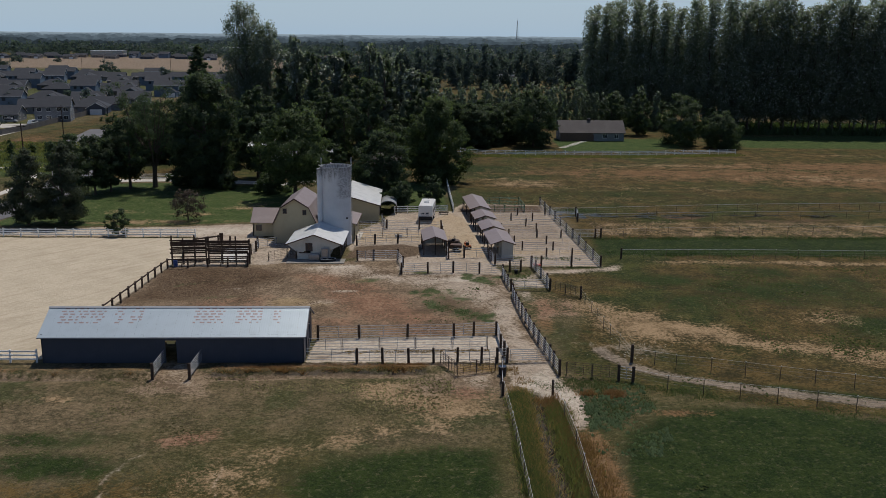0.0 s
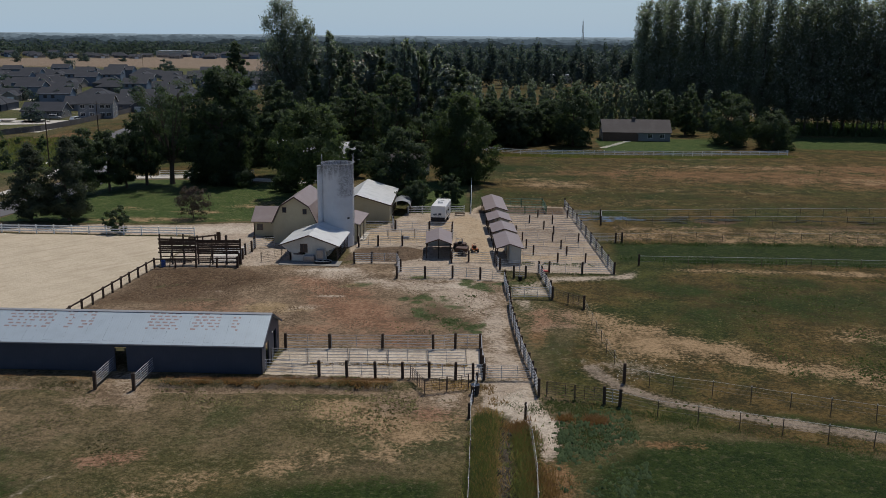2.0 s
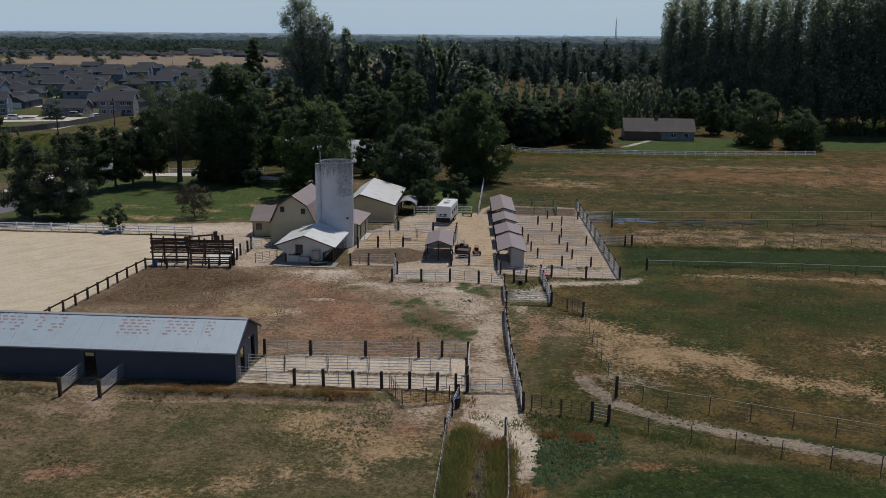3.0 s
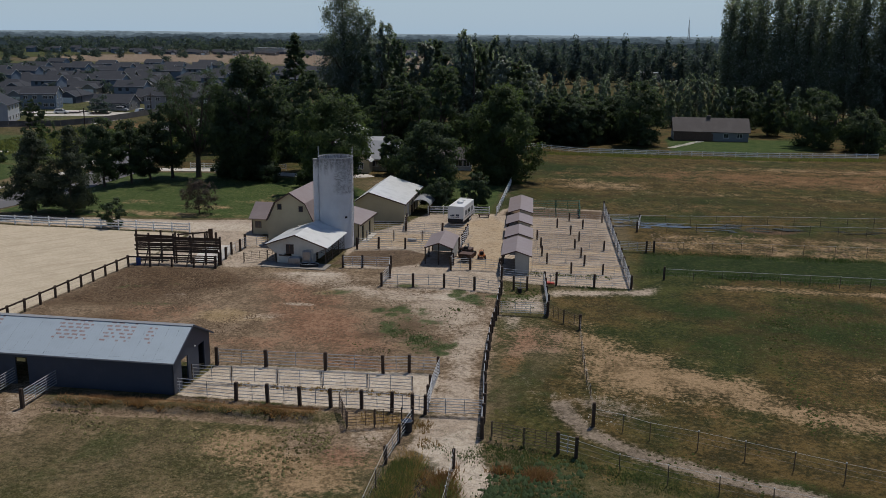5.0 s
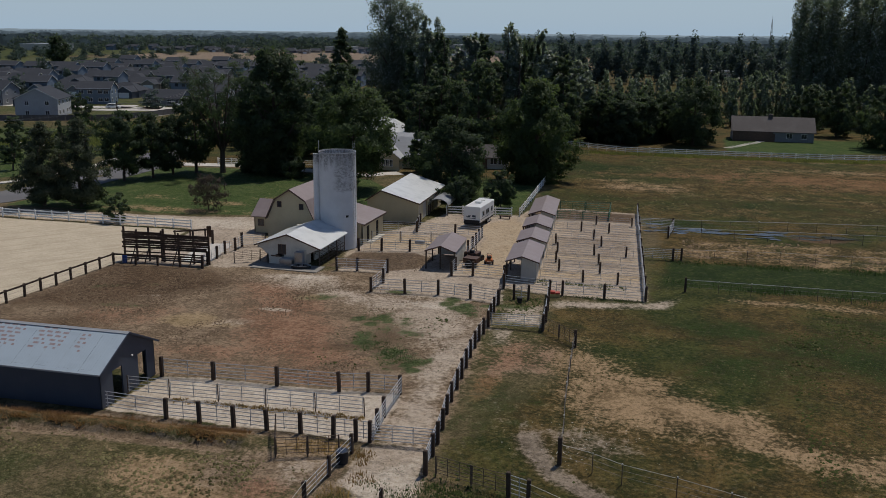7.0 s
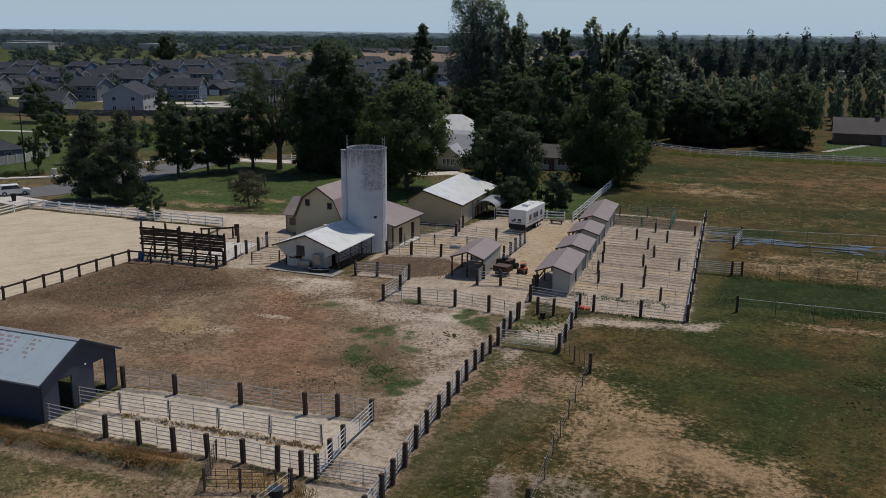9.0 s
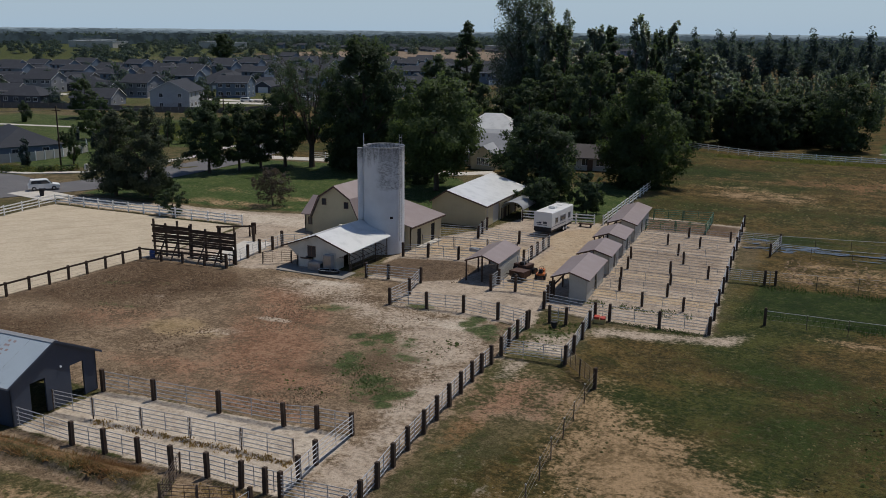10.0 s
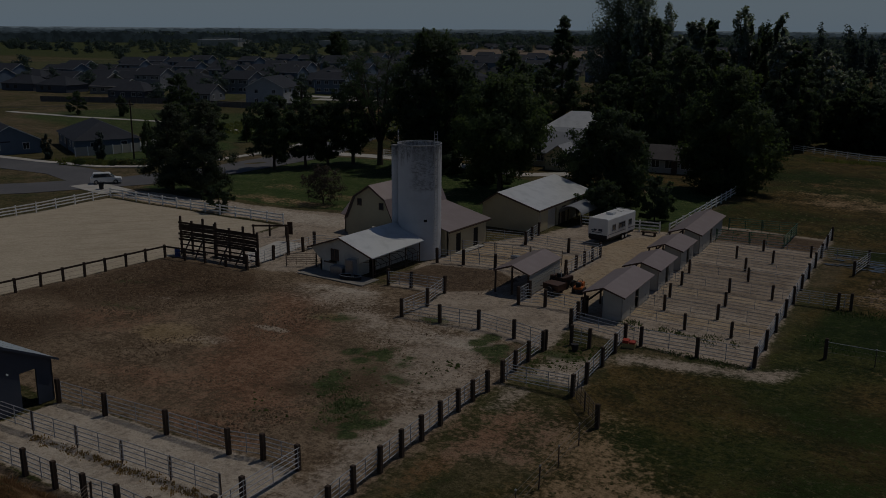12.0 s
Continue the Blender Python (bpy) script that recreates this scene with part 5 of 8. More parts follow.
def loafing_shed(label, x, y, length, rz, wide=3.8, left=1.85, body=(-0.1, 1.62), eave=2.18, ridge=2.82, open_front=True):
    """A small horse shelter: half walled, half an open lean, under one gable roof."""
    ob = thing("horse_shelter", label, "shed", x, y, 0, rz, "horse shelters")
    right = wide - left
    part("wall", wall((body[0], 0.35), (body[1], 0.35), [(0, ridge - 0.12), (body[1] - body[0], eave - 0.02)], 0.1), "beige", ob)
    part("wall", wall((body[1], length - 0.3), (body[0], length - 0.3), [(0, eave - 0.02), (body[1] - body[0], ridge - 0.12)], 0.1), "beige", ob)
    part("wall", wall((body[1], 0.35), (body[1], length - 0.3), eave, 0.1, [(length * 0.42, length * 0.42 + 1.1, 0, 1.95)]), "beige", ob)
    part("wall", wall((body[0], length - 0.3), (body[0], 0.35), ridge - 0.14, 0.1, [(length * 0.3, length * 0.3 + 2.2, 0, 2.1)]), "beige", ob)
    part("roof", slab((-left, 0, eave), (0, 0, ridge), (0, length, ridge), (-left, length, eave), 0.07), "mauve", ob)
    part("roof", slab((0, 0, ridge), (right, 0, eave), (right, length, eave), (0, length, ridge), 0.07), "mauve", ob)
    for x0, z0, x1, z1 in ((-left, eave, 0, ridge), (0, ridge, right, eave)):
        part("barge_board", slab((x0, -0.05, z0 + 0.01), (x1, -0.05, z1 + 0.01), (x1, 0, z1 + 0.01), (x0, 0, z0 + 0.01), 0.14), "trim_brown", ob)
    for yy in (0.2, length / 2, length - 0.2):
        part("roof_post", box(-left + 0.12, -left + 0.26, yy - 0.07, yy + 0.07, 0, eave - 0.03), "timber", ob)
    part("back_rail", box(-left + 0.15, -left + 0.21, 0.2, length - 0.2, 1.1, 1.28), "timber", ob)
    return ob


loafing_shed("pale sided horse shelter with a brown metal roof", 9.95, 127.1, 8.6, 4.5)
loafing_shed("pale sided horse shelter with a brown metal roof", 9.15, 137.7, 6.2, 5.0, eave=2.05, ridge=2.65)
loafing_shed("pale sided horse shelter with a brown metal roof", 8.35, 146.2, 6.0, 5.0, eave=2.05, ridge=2.65)
loafing_shed("long pale sided horse shelter with a brown metal roof", 7.75, 154.0, 12.4, 5.0, eave=2.2, ridge=2.8)

shelter = thing("open_shelter", "open pole shelter with a brown metal roof", "shed", 0.05, 129.0, 0, 4.0)
part("roof", slab((-1.85, 0, 2.2), (0, 0, 2.85), (0, 7.6, 2.85), (-1.85, 7.6, 2.2), 0.07), "mauve", shelter)
part("roof", slab((0, 0, 2.85), (1.85, 0, 2.15), (1.85, 7.6, 2.15), (0, 7.6, 2.85), 0.07), "mauve", shelter)
for x0, z0, x1, z1 in ((-1.85, 2.21, 0, 2.86), (0, 2.86, 1.85, 2.16)):
    part("barge_board", slab((x0, -0.05, z0), (x1, -0.05, z1), (x1, 0, z1), (x0, 0, z0), 0.15), "trim_brown", shelter)
for x in (-1.7, 0.0, 1.65):
    for y in (0.15, 3.8, 7.4):
        if x != 0.0 or y < 1:
            part("roof_post", box(x - 0.07, x + 0.07, y - 0.07, y + 0.07, 0, 2.15 if x else 2.75), "timber", shelter)
for k in range(7):
    part("wall_board", box(1.72, 1.76, 0.2, 7.4, 0.15 + k * 0.28, 0.39 + k * 0.28), "beige", shelter)
part("back_wall", wall((1.7, 7.5), (-1.7, 7.5), 2.1, 0.08), "beige", shelter)

# caravan
rv = thing("caravan", "white travel caravan with a roof hatch and windows", "caravan", -1.85, 152.5, 0, -4.0)
part("body", solid([(-1.22, 0.78), (-1.24, 1.1), (-1.22, 2.9), (-1.1, 3.0), (1.1, 3.0), (1.22, 2.9), (1.24, 1.1), (1.22, 0.78)], 0.0, 7.0), "gelcoat", rv)
# black band added to stand in for the shade beneath the caravan
part("shade_skirt", solid([(-1.1, 0.45), (-1.16, 0.78), (1.16, 0.78), (1.1, 0.45)], 0.05, 6.9), "rubber", rv)
part("tail", box(-1.15, 1.15, -0.06, 0.0, 0.6, 1.1), "rubber", rv, "dark grey rear bumper panel")
for x, z, wd, hg in ((-0.55, 1.5, 0.6, 0.12), (-0.35, 1.62, 0.35, 0.12), (0.3, 1.5, 0.5, 0.3), (-0.1, 1.32, 1.3, 0.08)):
    part("decal", box(x - wd / 2, x + wd / 2, -0.015, 0.0, z, z + hg), "navy", rv)
for y, wd in ((1.5, 0.7), (3.5, 1.5), (5.6, 0.7)):
    window(rv, 1.235, y, 1.55, wd, 0.62, "x+", "grey_paint", bars=False)
part("stripe", box(1.235, 1.245, 0.2, 6.9, 1.12, 1.22), "grey_paint", rv)
part("cargo_door", box(1.235, 1.25, 4.5, 5.2, 0.75, 2.45), "gelcoat", rv)
for y in (3.9, 4.75):
    for s in (-1, 1):
        w = part("wheel", tube([(0, 0, 0), (0.24, 0, 0)], [0.36, 0.36], 18), "rubber", rv)
        w.matrix_local = pose(1.0 if s > 0 else -1.24, y, 0.36)
        part("rim", tube([(0.23, 0, 0), (0.26, 0, 0)], [0.2, 0.2], 12), "vinyl", w)
part("roof_unit", box(-0.45, 0.45, 2.6, 3.5, 2.98, 3.32, None, 0.1), "gelcoat", rv)
part("roof_hatch", box(-0.3, 0.3, 5.2, 5.8, 2.98, 3.1, None, 0.03), "gelcoat", rv)
part("roof_rack", tube([(-0.9, 6.2, 3.0), (-0.9, 6.2, 3.25), (0.9, 6.2, 3.25), (0.9, 6.2, 3.0)], [0.025] * 4, 5), "pipe", rv)
part("hitch", tube([(0, 7.0, 0.5), (0, 8.2, 0.5)], [0.08, 0.05], 6), "dark_pipe", rv)

# plank screens by the arena
for k, (a, b, h) in enumerate((((-37.1, 122.1), (-32.4, 122.6), 3.65), ((-32.0, 122.4), (-26.3, 122.8), 3.5))):
    a, b = Vector((*a, 0)), Vector((*b, 0))
    scr = thing("plank_screen", "tall slatted screen of weathered brown planks", "screen", a.x, a.y, 0, math.degrees(math.atan2(b.y - a.y, b.x - a.x)), "plank screens")
    ln = (b - a).length
    for i in range(4):
        part("screen_post", box(ln * i / 3 - 0.1, ln * i / 3 + 0.1, 0.03, 0.2, -0.1, h + (0.1 if i % 2 else 0.5)), "timber", scr)
    for i in range(8):
        z = h * 0.42 + i * (h * 0.57 - 0.24) / 7 + rs.uniform(-0.04, 0.04)
        part("plank", box(-0.05 - rs.uniform(0, 0.25), ln + rs.uniform(-0.4, 0.2) * (i < 3) + 0.05, -0.03, 0.03, z, z + 0.22), "board", scr).matrix_local = pose(0, 0, 0, 0, rs.uniform(-0.6, 0.6), 0)
    for z in (0.45, 1.0):
        part("rail", box(-0.1, ln + 0.1, -0.04, 0.03, z, z + 0.14), "timber", scr)
    for x in (ln * 0.33, ln * 0.7):
        part("brace", tube([(x, -1.6, 0), (x, 0, h * 0.55)], [0.08, 0.08], 6), "timber", scr)
    part("bench", box(0.3, ln - 0.3, -1.2, -0.7, 0.5, 0.58), "board", scr)
barrel = thing("barrel", "blue plastic barrel beside the arena fence", "barrel", -36.3, 120.9)
part("body", tube([(0, 0, 0), (0, 0, 0.1), (0, 0, 0.45), (0, 0, 0.85), (0, 0, 0.92)], [0.27, 0.29, 0.31, 0.29, 0.26], 18), "blue", barrel)
part("lid", drum(0, 0, 0.92, 0.95, 0.22, 16), "blue", barrel)
hitch = thing("hitching_rail", "dark timber hitching rail with mounting panel", "rail", -36.8, 132.6, 0, 35)
for x in (0, 1.9, 3.8):
    part("post", box(x - 0.1, x + 0.1, -0.1, 0.1, 0, 1.4), "timber", hitch)
part("rail", box(-0.2, 4.6, -0.06, 0.06, 1.15, 1.35), "timber", hitch)
part("panel", box(4.0, 4.6, -0.05, 0.05, 0.2, 1.7), "board", hitch)

single("concrete_pad", box(-2.0, 1.9, -4.4, 4.6, 0.0, 0.06), "concrete", "pale concrete pad beside the plank screens", "paving", kind="structure").matrix_world = pose(-29.7, 128.2, 0, 0, 0, 12)
# yard machines and tubs
trac = thing("tractor", "small old tractor with rusty body parked in the yard", "tractor", 3.0, 134.0, 0, 70)
part("body", box(-0.9, 0.9, -0.35, 0.35, 0.55, 1.15, None, 0.08), "old_red", trac)
part("seat", box(-0.75, -0.3, -0.25, 0.25, 1.15, 1.5, None, 0.06), "rubber", trac)
part("steering_column", tube([(0.1, 0, 1.1), (-0.2, 0, 1.5)], [0.04, 0.04], 6), "dark_pipe", trac)
part("roll_bar", tube([(-0.85, -0.5, 0.9), (-0.85, -0.5, 2.0), (-0.85, 0.5, 2.0), (-0.85, 0.5, 0.9)], [0.04] * 4, 6), "pipe", trac)
part("steering_wheel", tube([(0.24 * math.cos(k * 0.628), 0.24 * math.sin(k * 0.628), 0) for k in range(11)], [0.022] * 11, 5, None, False), "rubber", trac).matrix_local = pose(-0.2, 0, 1.52, 0, -35, 0)
part("mudguard", box(-1.05, -0.1, 0.42, 0.85, 1.0, 1.3, None, 0.08), "old_red", trac)
part("mudguard", box(-1.05, -0.1, -0.85, -0.42, 1.0, 1.3, None, 0.08), "old_red", trac)
part("exhaust", tube([(0.6, 0.2, 1.1), (0.6, 0.2, 1.8)], [0.04, 0.04], 6), "old_red", trac)
for x, y, r in ((-0.6, 0.5, 0.62), (-0.6, -0.8, 0.62), (0.8, 0.4, 0.36), (0.8, -0.65, 0.36)):
    w = part("wheel", tube([(0, 0, 0), (0, 0.3, 0)], [r, r], 20), "rubber", trac)
    w.matrix_local = pose(x, y, r)
    part("rim", tube([(0, -0.01, 0), (0, 0.31, 0)], [r * 0.5, r * 0.5], 14), "old_red", w)
spr = thing("manure_spreader", "rusty manure spreader parked beside a tractor", "spreader", 3.2, 131.6, 0, 80)
part("hopper", solid([(-0.6, 0.5), (0.6, 0.5), (0.7, 1.1), (-0.7, 1.1)], -0.85, 0.85), "old_red", spr)
for x in (-0.95, 0.75):
    part("wheel", tube([(0, 0, 0), (0.2, 0, 0)], [0.45, 0.45], 18), "rubber", spr).matrix_local = pose(x, 0, 0.45)
part("drawbar", tube([(0, 1.1, 0.55), (0, 2.0, 0.45)], [0.06, 0.05], 6), "dark_pipe", spr)
cart = thing("yard_cart", "orange garden tractor with a small engine hood", "tractor", 4.9, 133.4, 0, 100)
part("hood", box(0.1, 0.9, -0.3, 0.3, 0.4, 0.9, None, 0.08), "orange", cart)
part("mudguard", box(-0.7, 0.1, -0.45, 0.45, 0.45, 0.65, None, 0.06), "orange", cart)
part("steering_wheel", tube([(0.25 * math.cos(k * 0.628), 0.25 * math.sin(k * 0.628), 0) for k in range(11)], [0.025] * 11, 5, None, False), "rubber", cart).matrix_local = pose(0.05, 0, 1.12, 0, -35, 0)
part("steering_column", tube([(0.3, 0, 0.8), (0.05, 0, 1.12)], [0.03, 0.03], 6), "dark_pipe", cart)
part("seat", box(-0.55, -0.15, -0.22, 0.22, 0.65, 1.05, None, 0.05), "rubber", cart)
for x, y, r in ((-0.45, 0.35, 0.3), (-0.45, -0.55, 0.3), (0.65, 0.3, 0.2), (0.65, -0.45, 0.2)):
    part("wheel", tube([(0, 0, 0), (0, 0.2, 0)], [r, r], 16), "rubber", cart).matrix_local = pose(x, y, r)
tub = thing("feed_tub", "yellow tub with red lids at a pen corner", "tub", 14.5, 122.0, 0, 10)
part("body", box(-0.5, 0.5, -0.32, 0.32, 0, 0.38, None, 0.05), "yellow", tub)
part("lid", box(-0.5, -0.02, -0.33, 0.33, 0.38, 0.62, None, 0.06), "red", tub)
part("lid", box(0.02, 0.5, -0.33, 0.33, 0.38, 0.54, None, 0.06), "red", tub)
wt = thing("water_tank", "black round water tank at a gate", "tank", 6.9, 81.2)
part("body", tube([(0, 0, 0), (0, 0, 0.42), (0, 0, 0.80), (0, 0, 0.84)], [0.36, 0.39, 0.41, 0.44], 20), "rubber", wt)
part("water", drum(0, 0, 0.84, 0.845, 0.34, 20), "glass", wt)
bk = thing("bucket", "black bucket lying in a weedy alley", "bucket", 11.3, 119.0)
part("body", tube([(0, 0, 0), (0, 0, 0.5)], [0.22, 0.3], 14), "rubber", bk)
st = thing("salt_block", "grey block feeder on a pen floor", "feeder", -6.0, 141.0)
part("body", box(-0.6, 0.6, -0.35, 0.35, 0.0, 0.35, None, 0.05), "grey_paint", st)
part("rail", tube([(-0.6, 0, 0.35), (-0.6, 0, 0.6), (0.6, 0, 0.6), (0.6, 0, 0.35)], [0.02] * 4, 5), "dark_pipe", st)
jp = thing("jump_stand", "low bench and rails beside the caravan", "stand", 1.4, 160.2)
part("top", box(-0.9, 0.9, -0.3, 0.3, 0.35, 0.45), "board", jp)
for x in (-0.7, 0.7):
    part("leg", box(x - 0.06, x + 0.06, -0.25, 0.25, 0, 0.35), "timber", jp)

# ---- trees and growth ----
def cards(name, pos, nrm, size, rng, material, slim=0.75, soft=0.5):
    """Many small leaf sprays as one mesh, shaded softly by the form of the crown."""
    n = len(pos)
    out = nrm / (np.linalg.norm(nrm, axis=1, keepdims=True) + 1e-9)
    face = out + rng.normal(0, 0.6, (n, 3))
    face /= np.linalg.norm(face, axis=1, keepdims=True) + 1e-9
    u = np.cross(face, rng.normal(0, 1, (n, 3)))
    u /= np.linalg.norm(u, axis=1, keepdims=True) + 1e-9
    v = np.cross(face, u)
    s = (size * rng.uniform(0.6, 1.4, n))[:, None]
    w = s * slim * rng.uniform(0.7, 1.2, n)[:, None]
    tri = np.stack([pos + u * s * 1.25, pos - u * s * 0.55 + v * w, pos - u * s * 0.55 - v * w], 1).reshape(-1, 3)
    me = bpy.data.meshes.new(name)
    me.vertices.add(3 * n), me.vertices.foreach_set("co", tri.ravel())
    me.loops.add(3 * n), me.loops.foreach_set("vertex_index", np.arange(3 * n))
    me.polygons.add(n), me.polygons.foreach_set("loop_start", np.arange(n) * 3)
    me.update(calc_edges=True)
    me.polygons.foreach_set("use_smooth", np.ones(n, bool))
    shade = face * (1 - soft) + out * soft
    shade /= np.linalg.norm(shade, axis=1, keepdims=True) + 1e-9
    me.normals_split_custom_set_from_vertices(np.repeat(shade, 3, axis=0))
    me.materials.append(M[material])
    return me


def crown(name, clumps, count, size, rng, material, **more):
    """Leaves on the shells of clumps: each clump is x, y, z, radius across and radius upright."""
    c = np.array(clumps)
    weight = c[:, 3] ** 2
    pick = rng.choice(len(c), count, p=weight / weight.sum())
    d = rng.normal(0, 1, (count, 3))
    d /= np.linalg.norm(d, axis=1, keepdims=True)
    r = np.clip(rng.normal(0.72, 0.34, count), 0.05, 1.3)
    pos = c[pick, :3] + d * np.stack([c[pick, 3], c[pick, 3], c[pick, 4]], 1) * np.stack([r, r, np.minimum(r, 1.05)], 1)
    mid, ext = c[:, :3].mean(0), np.ptp(c[:, :3], axis=0) / 2 + c[:, 3].mean()
    if ext[0] < 30:
        d = 0.55 * d + 0.8 * (pos - mid) / ext
    pos[:, 2] = np.maximum(pos[:, 2], 0.12)
    return cards(name, pos, d + np.array([0, 0, 0.3]), size, rng, material, **more)


def round_clumps(rng, h, w, base, count, top=1.0, jag=0.18):
    """A broad, full crown with billowing lobes of small clumps on its outside."""
    out, turn = [], rng.uniform(0, 6.283, 3)
    core = count // 2
    for k in range(core):
        f = ((k + 0.5) / core) ** 0.95
        a = k * 2.39996 + rng.normal(0, 0.25)
        wide = math.sin(math.pi * (0.12 + 0.84 * f) ** 0.9) ** 0.6 * (top if f > 0.6 else 1.0)
        wide *= 1 + 0.16 * math.sin(2 * a + turn[0] + 3 * f) + 0.10 * math.sin(3 * a + turn[1] - 5 * f)
        r = w * rng.uniform(0.08, 0.15) * (1 - 0.3 * f)
        away = max(0.0, w / 2 * wide * rng.uniform(0.25, 0.92) ** 0.55 - r * 0.8)
        z = base + f * (h - base - r * 1.2) + rng.normal(0, jag * 2)
        out.append((away * math.cos(a), away * math.sin(a), min(z, h - r), r, r * rng.uniform(0.65, 1.0)))
    lobes = max(8, count // 8)
    each = max(4, (count - core) // lobes)
    for i in range(lobes):
        f = (i + 0.5) / lobes
        a = turn[2] + i * 2.39996 + rng.normal(0, 0.3)
        size = w * rng.uniform(0.12, 0.19) * (1.05 - 0.3 * f)
        wide = math.sin(math.pi * (0.16 + 0.80 * f)) ** 0.55 * (top if f > 0.6 else 1.0)
        away = max(0.0, (w / 2 - size * 0.75) * wide * rng.uniform(0.75, 1.08))
        z = base + size * 0.5 + f * (h - base - size * 1.5)
        for k in range(each):
            d = rng.normal(0, 1, 3)
            d /= np.linalg.norm(d)
            r = size * rng.uniform(0.28, 0.5)
            q = (size - r * 0.4) * rng.uniform(0.5, 1.0)
            out.append((away * math.cos(a) + d[0] * q, away * math.sin(a) + d[1] * q, min(z + d[2] * q, h - r * 0.5), r, r * rng.uniform(0.6, 1.0)))
    return out


def column_clumps(rng, h, w, base, count, blunt=0.24):
    """Clumps for a tall narrow tree."""
    out = []
    for k in range(count):
        f = (k + rng.uniform(0, 1)) / count
        z = base + f * (h - base)
        wide = w / 2 * min(1.0, 0.45 + 2.2 * f) * (1 - f) ** blunt + 0.15
        a, rad = rng.uniform(0, 6.283), wide * rng.uniform(0.1, 0.8)
        r = w * rng.uniform(0.09, 0.18) * (1 - 0.5 * f)
        out.append((rad * math.cos(a), rad * math.sin(a), min(z, h - r), r, r * rng.uniform(1.4, 2.6)))
    return out


def cone_clumps(rng, h, w, base, count):
    """Clumps on uneven tiers for a ragged pine."""
    out = []
    for k in range(count):
        f = ((k + 0.5) / count) ** 1.25
        a = k * 2.39996 + rng.normal(0, 0.4)
        wide = w / 2 * (1 - f) ** 0.62 * (0.78 + 0.3 * math.sin(f * 24 + a)) * min(1.0, 0.6 + 3 * f)
        r = w * rng.uniform(0.07, 0.13) * (1 - 0.4 * f)
        rad = wide * rng.uniform(0.25, 1.0) ** 0.6
        out.append((rad * math.cos(a) + 0.5 * f, rad * math.sin(a), base + f * (h - base - r) + 0.18 * rad, r, r * 0.6))
    return out


def trunk_mesh(rng, h, r, limbs, spread, base, lean=0.02, name="trunk"):
    bm = bmesh.new()
    top = Vector((rng.normal(0, lean) * h, rng.normal(0, lean) * h, h))
    pts = [Vector((0, 0, -0.2)), Vector((0, 0, h * 0.12)), top * 0.45 + Vector((rng.normal(0, 0.2), rng.normal(0, 0.2), 0)), top * 0.8, top]
    tube(pts, [r * 1.25, r, r * 0.72, r * 0.32, r * 0.08], 8, bm)
    for k in range(limbs):
        f = base / h + (0.82 - base / h) * (k + 0.5) / limbs
        s = pts[1].lerp(top, f)
        a = k * 2.4 + rng.uniform(-0.4, 0.4)
        ln = spread * (1.05 - 0.6 * f) * rng.uniform(0.75, 1.1)
        mid = s + Vector((math.cos(a), math.sin(a), 0.5)) * ln * 0.5
        end = s + Vector((math.cos(a + rng.uniform(-0.3, 0.3)), math.sin(a), 0.75 + rng.uniform(0, 0.3))) * ln
        tube([s, mid, end], [r * 0.42 * (1.1 - f), r * 0.26 * (1.1 - f), 0.02], 5, bm)
        for q in range(2):
            e2 = mid + (end - mid) * 0.4 + Vector((rng.uniform(-1, 1), rng.uniform(-1, 1), rng.uniform(0.3, 1))) * ln * 0.35
            tube([mid, e2], [r * 0.16 * (1.1 - f), 0.015], 4, bm)
    return mesh_of(name, bm, "bark")


def tree(label, x, y, h, w, base, seed, leaf="leaf", leaves=5000, size=0.4, clumps=48, style="round", r=None, limbs=9, name="tree", top=1.0, group="", blunt=0.24):
    rng = np.random.default_rng(seed)
    ob = thing(name, label, "tree", x, y, 0, 0, group)
    part("trunk", trunk_mesh(rng, h * (0.82 if style == "round" else 0.95), r or max(0.08, h * 0.018), limbs, w * 0.42, max(base, h * 0.12)), None, ob)
    cl = round_clumps(rng, h, w, base, int(clumps * 1.6), top) if style == "round" else cone_clumps(rng, h, w, base, clumps) if style == "cone" else column_clumps(rng, h, w, base, clumps, blunt)
    part("crown", crown("crown", cl, int(leaves * 2.65), size * 0.58, rng, leaf), None, ob)
    return ob


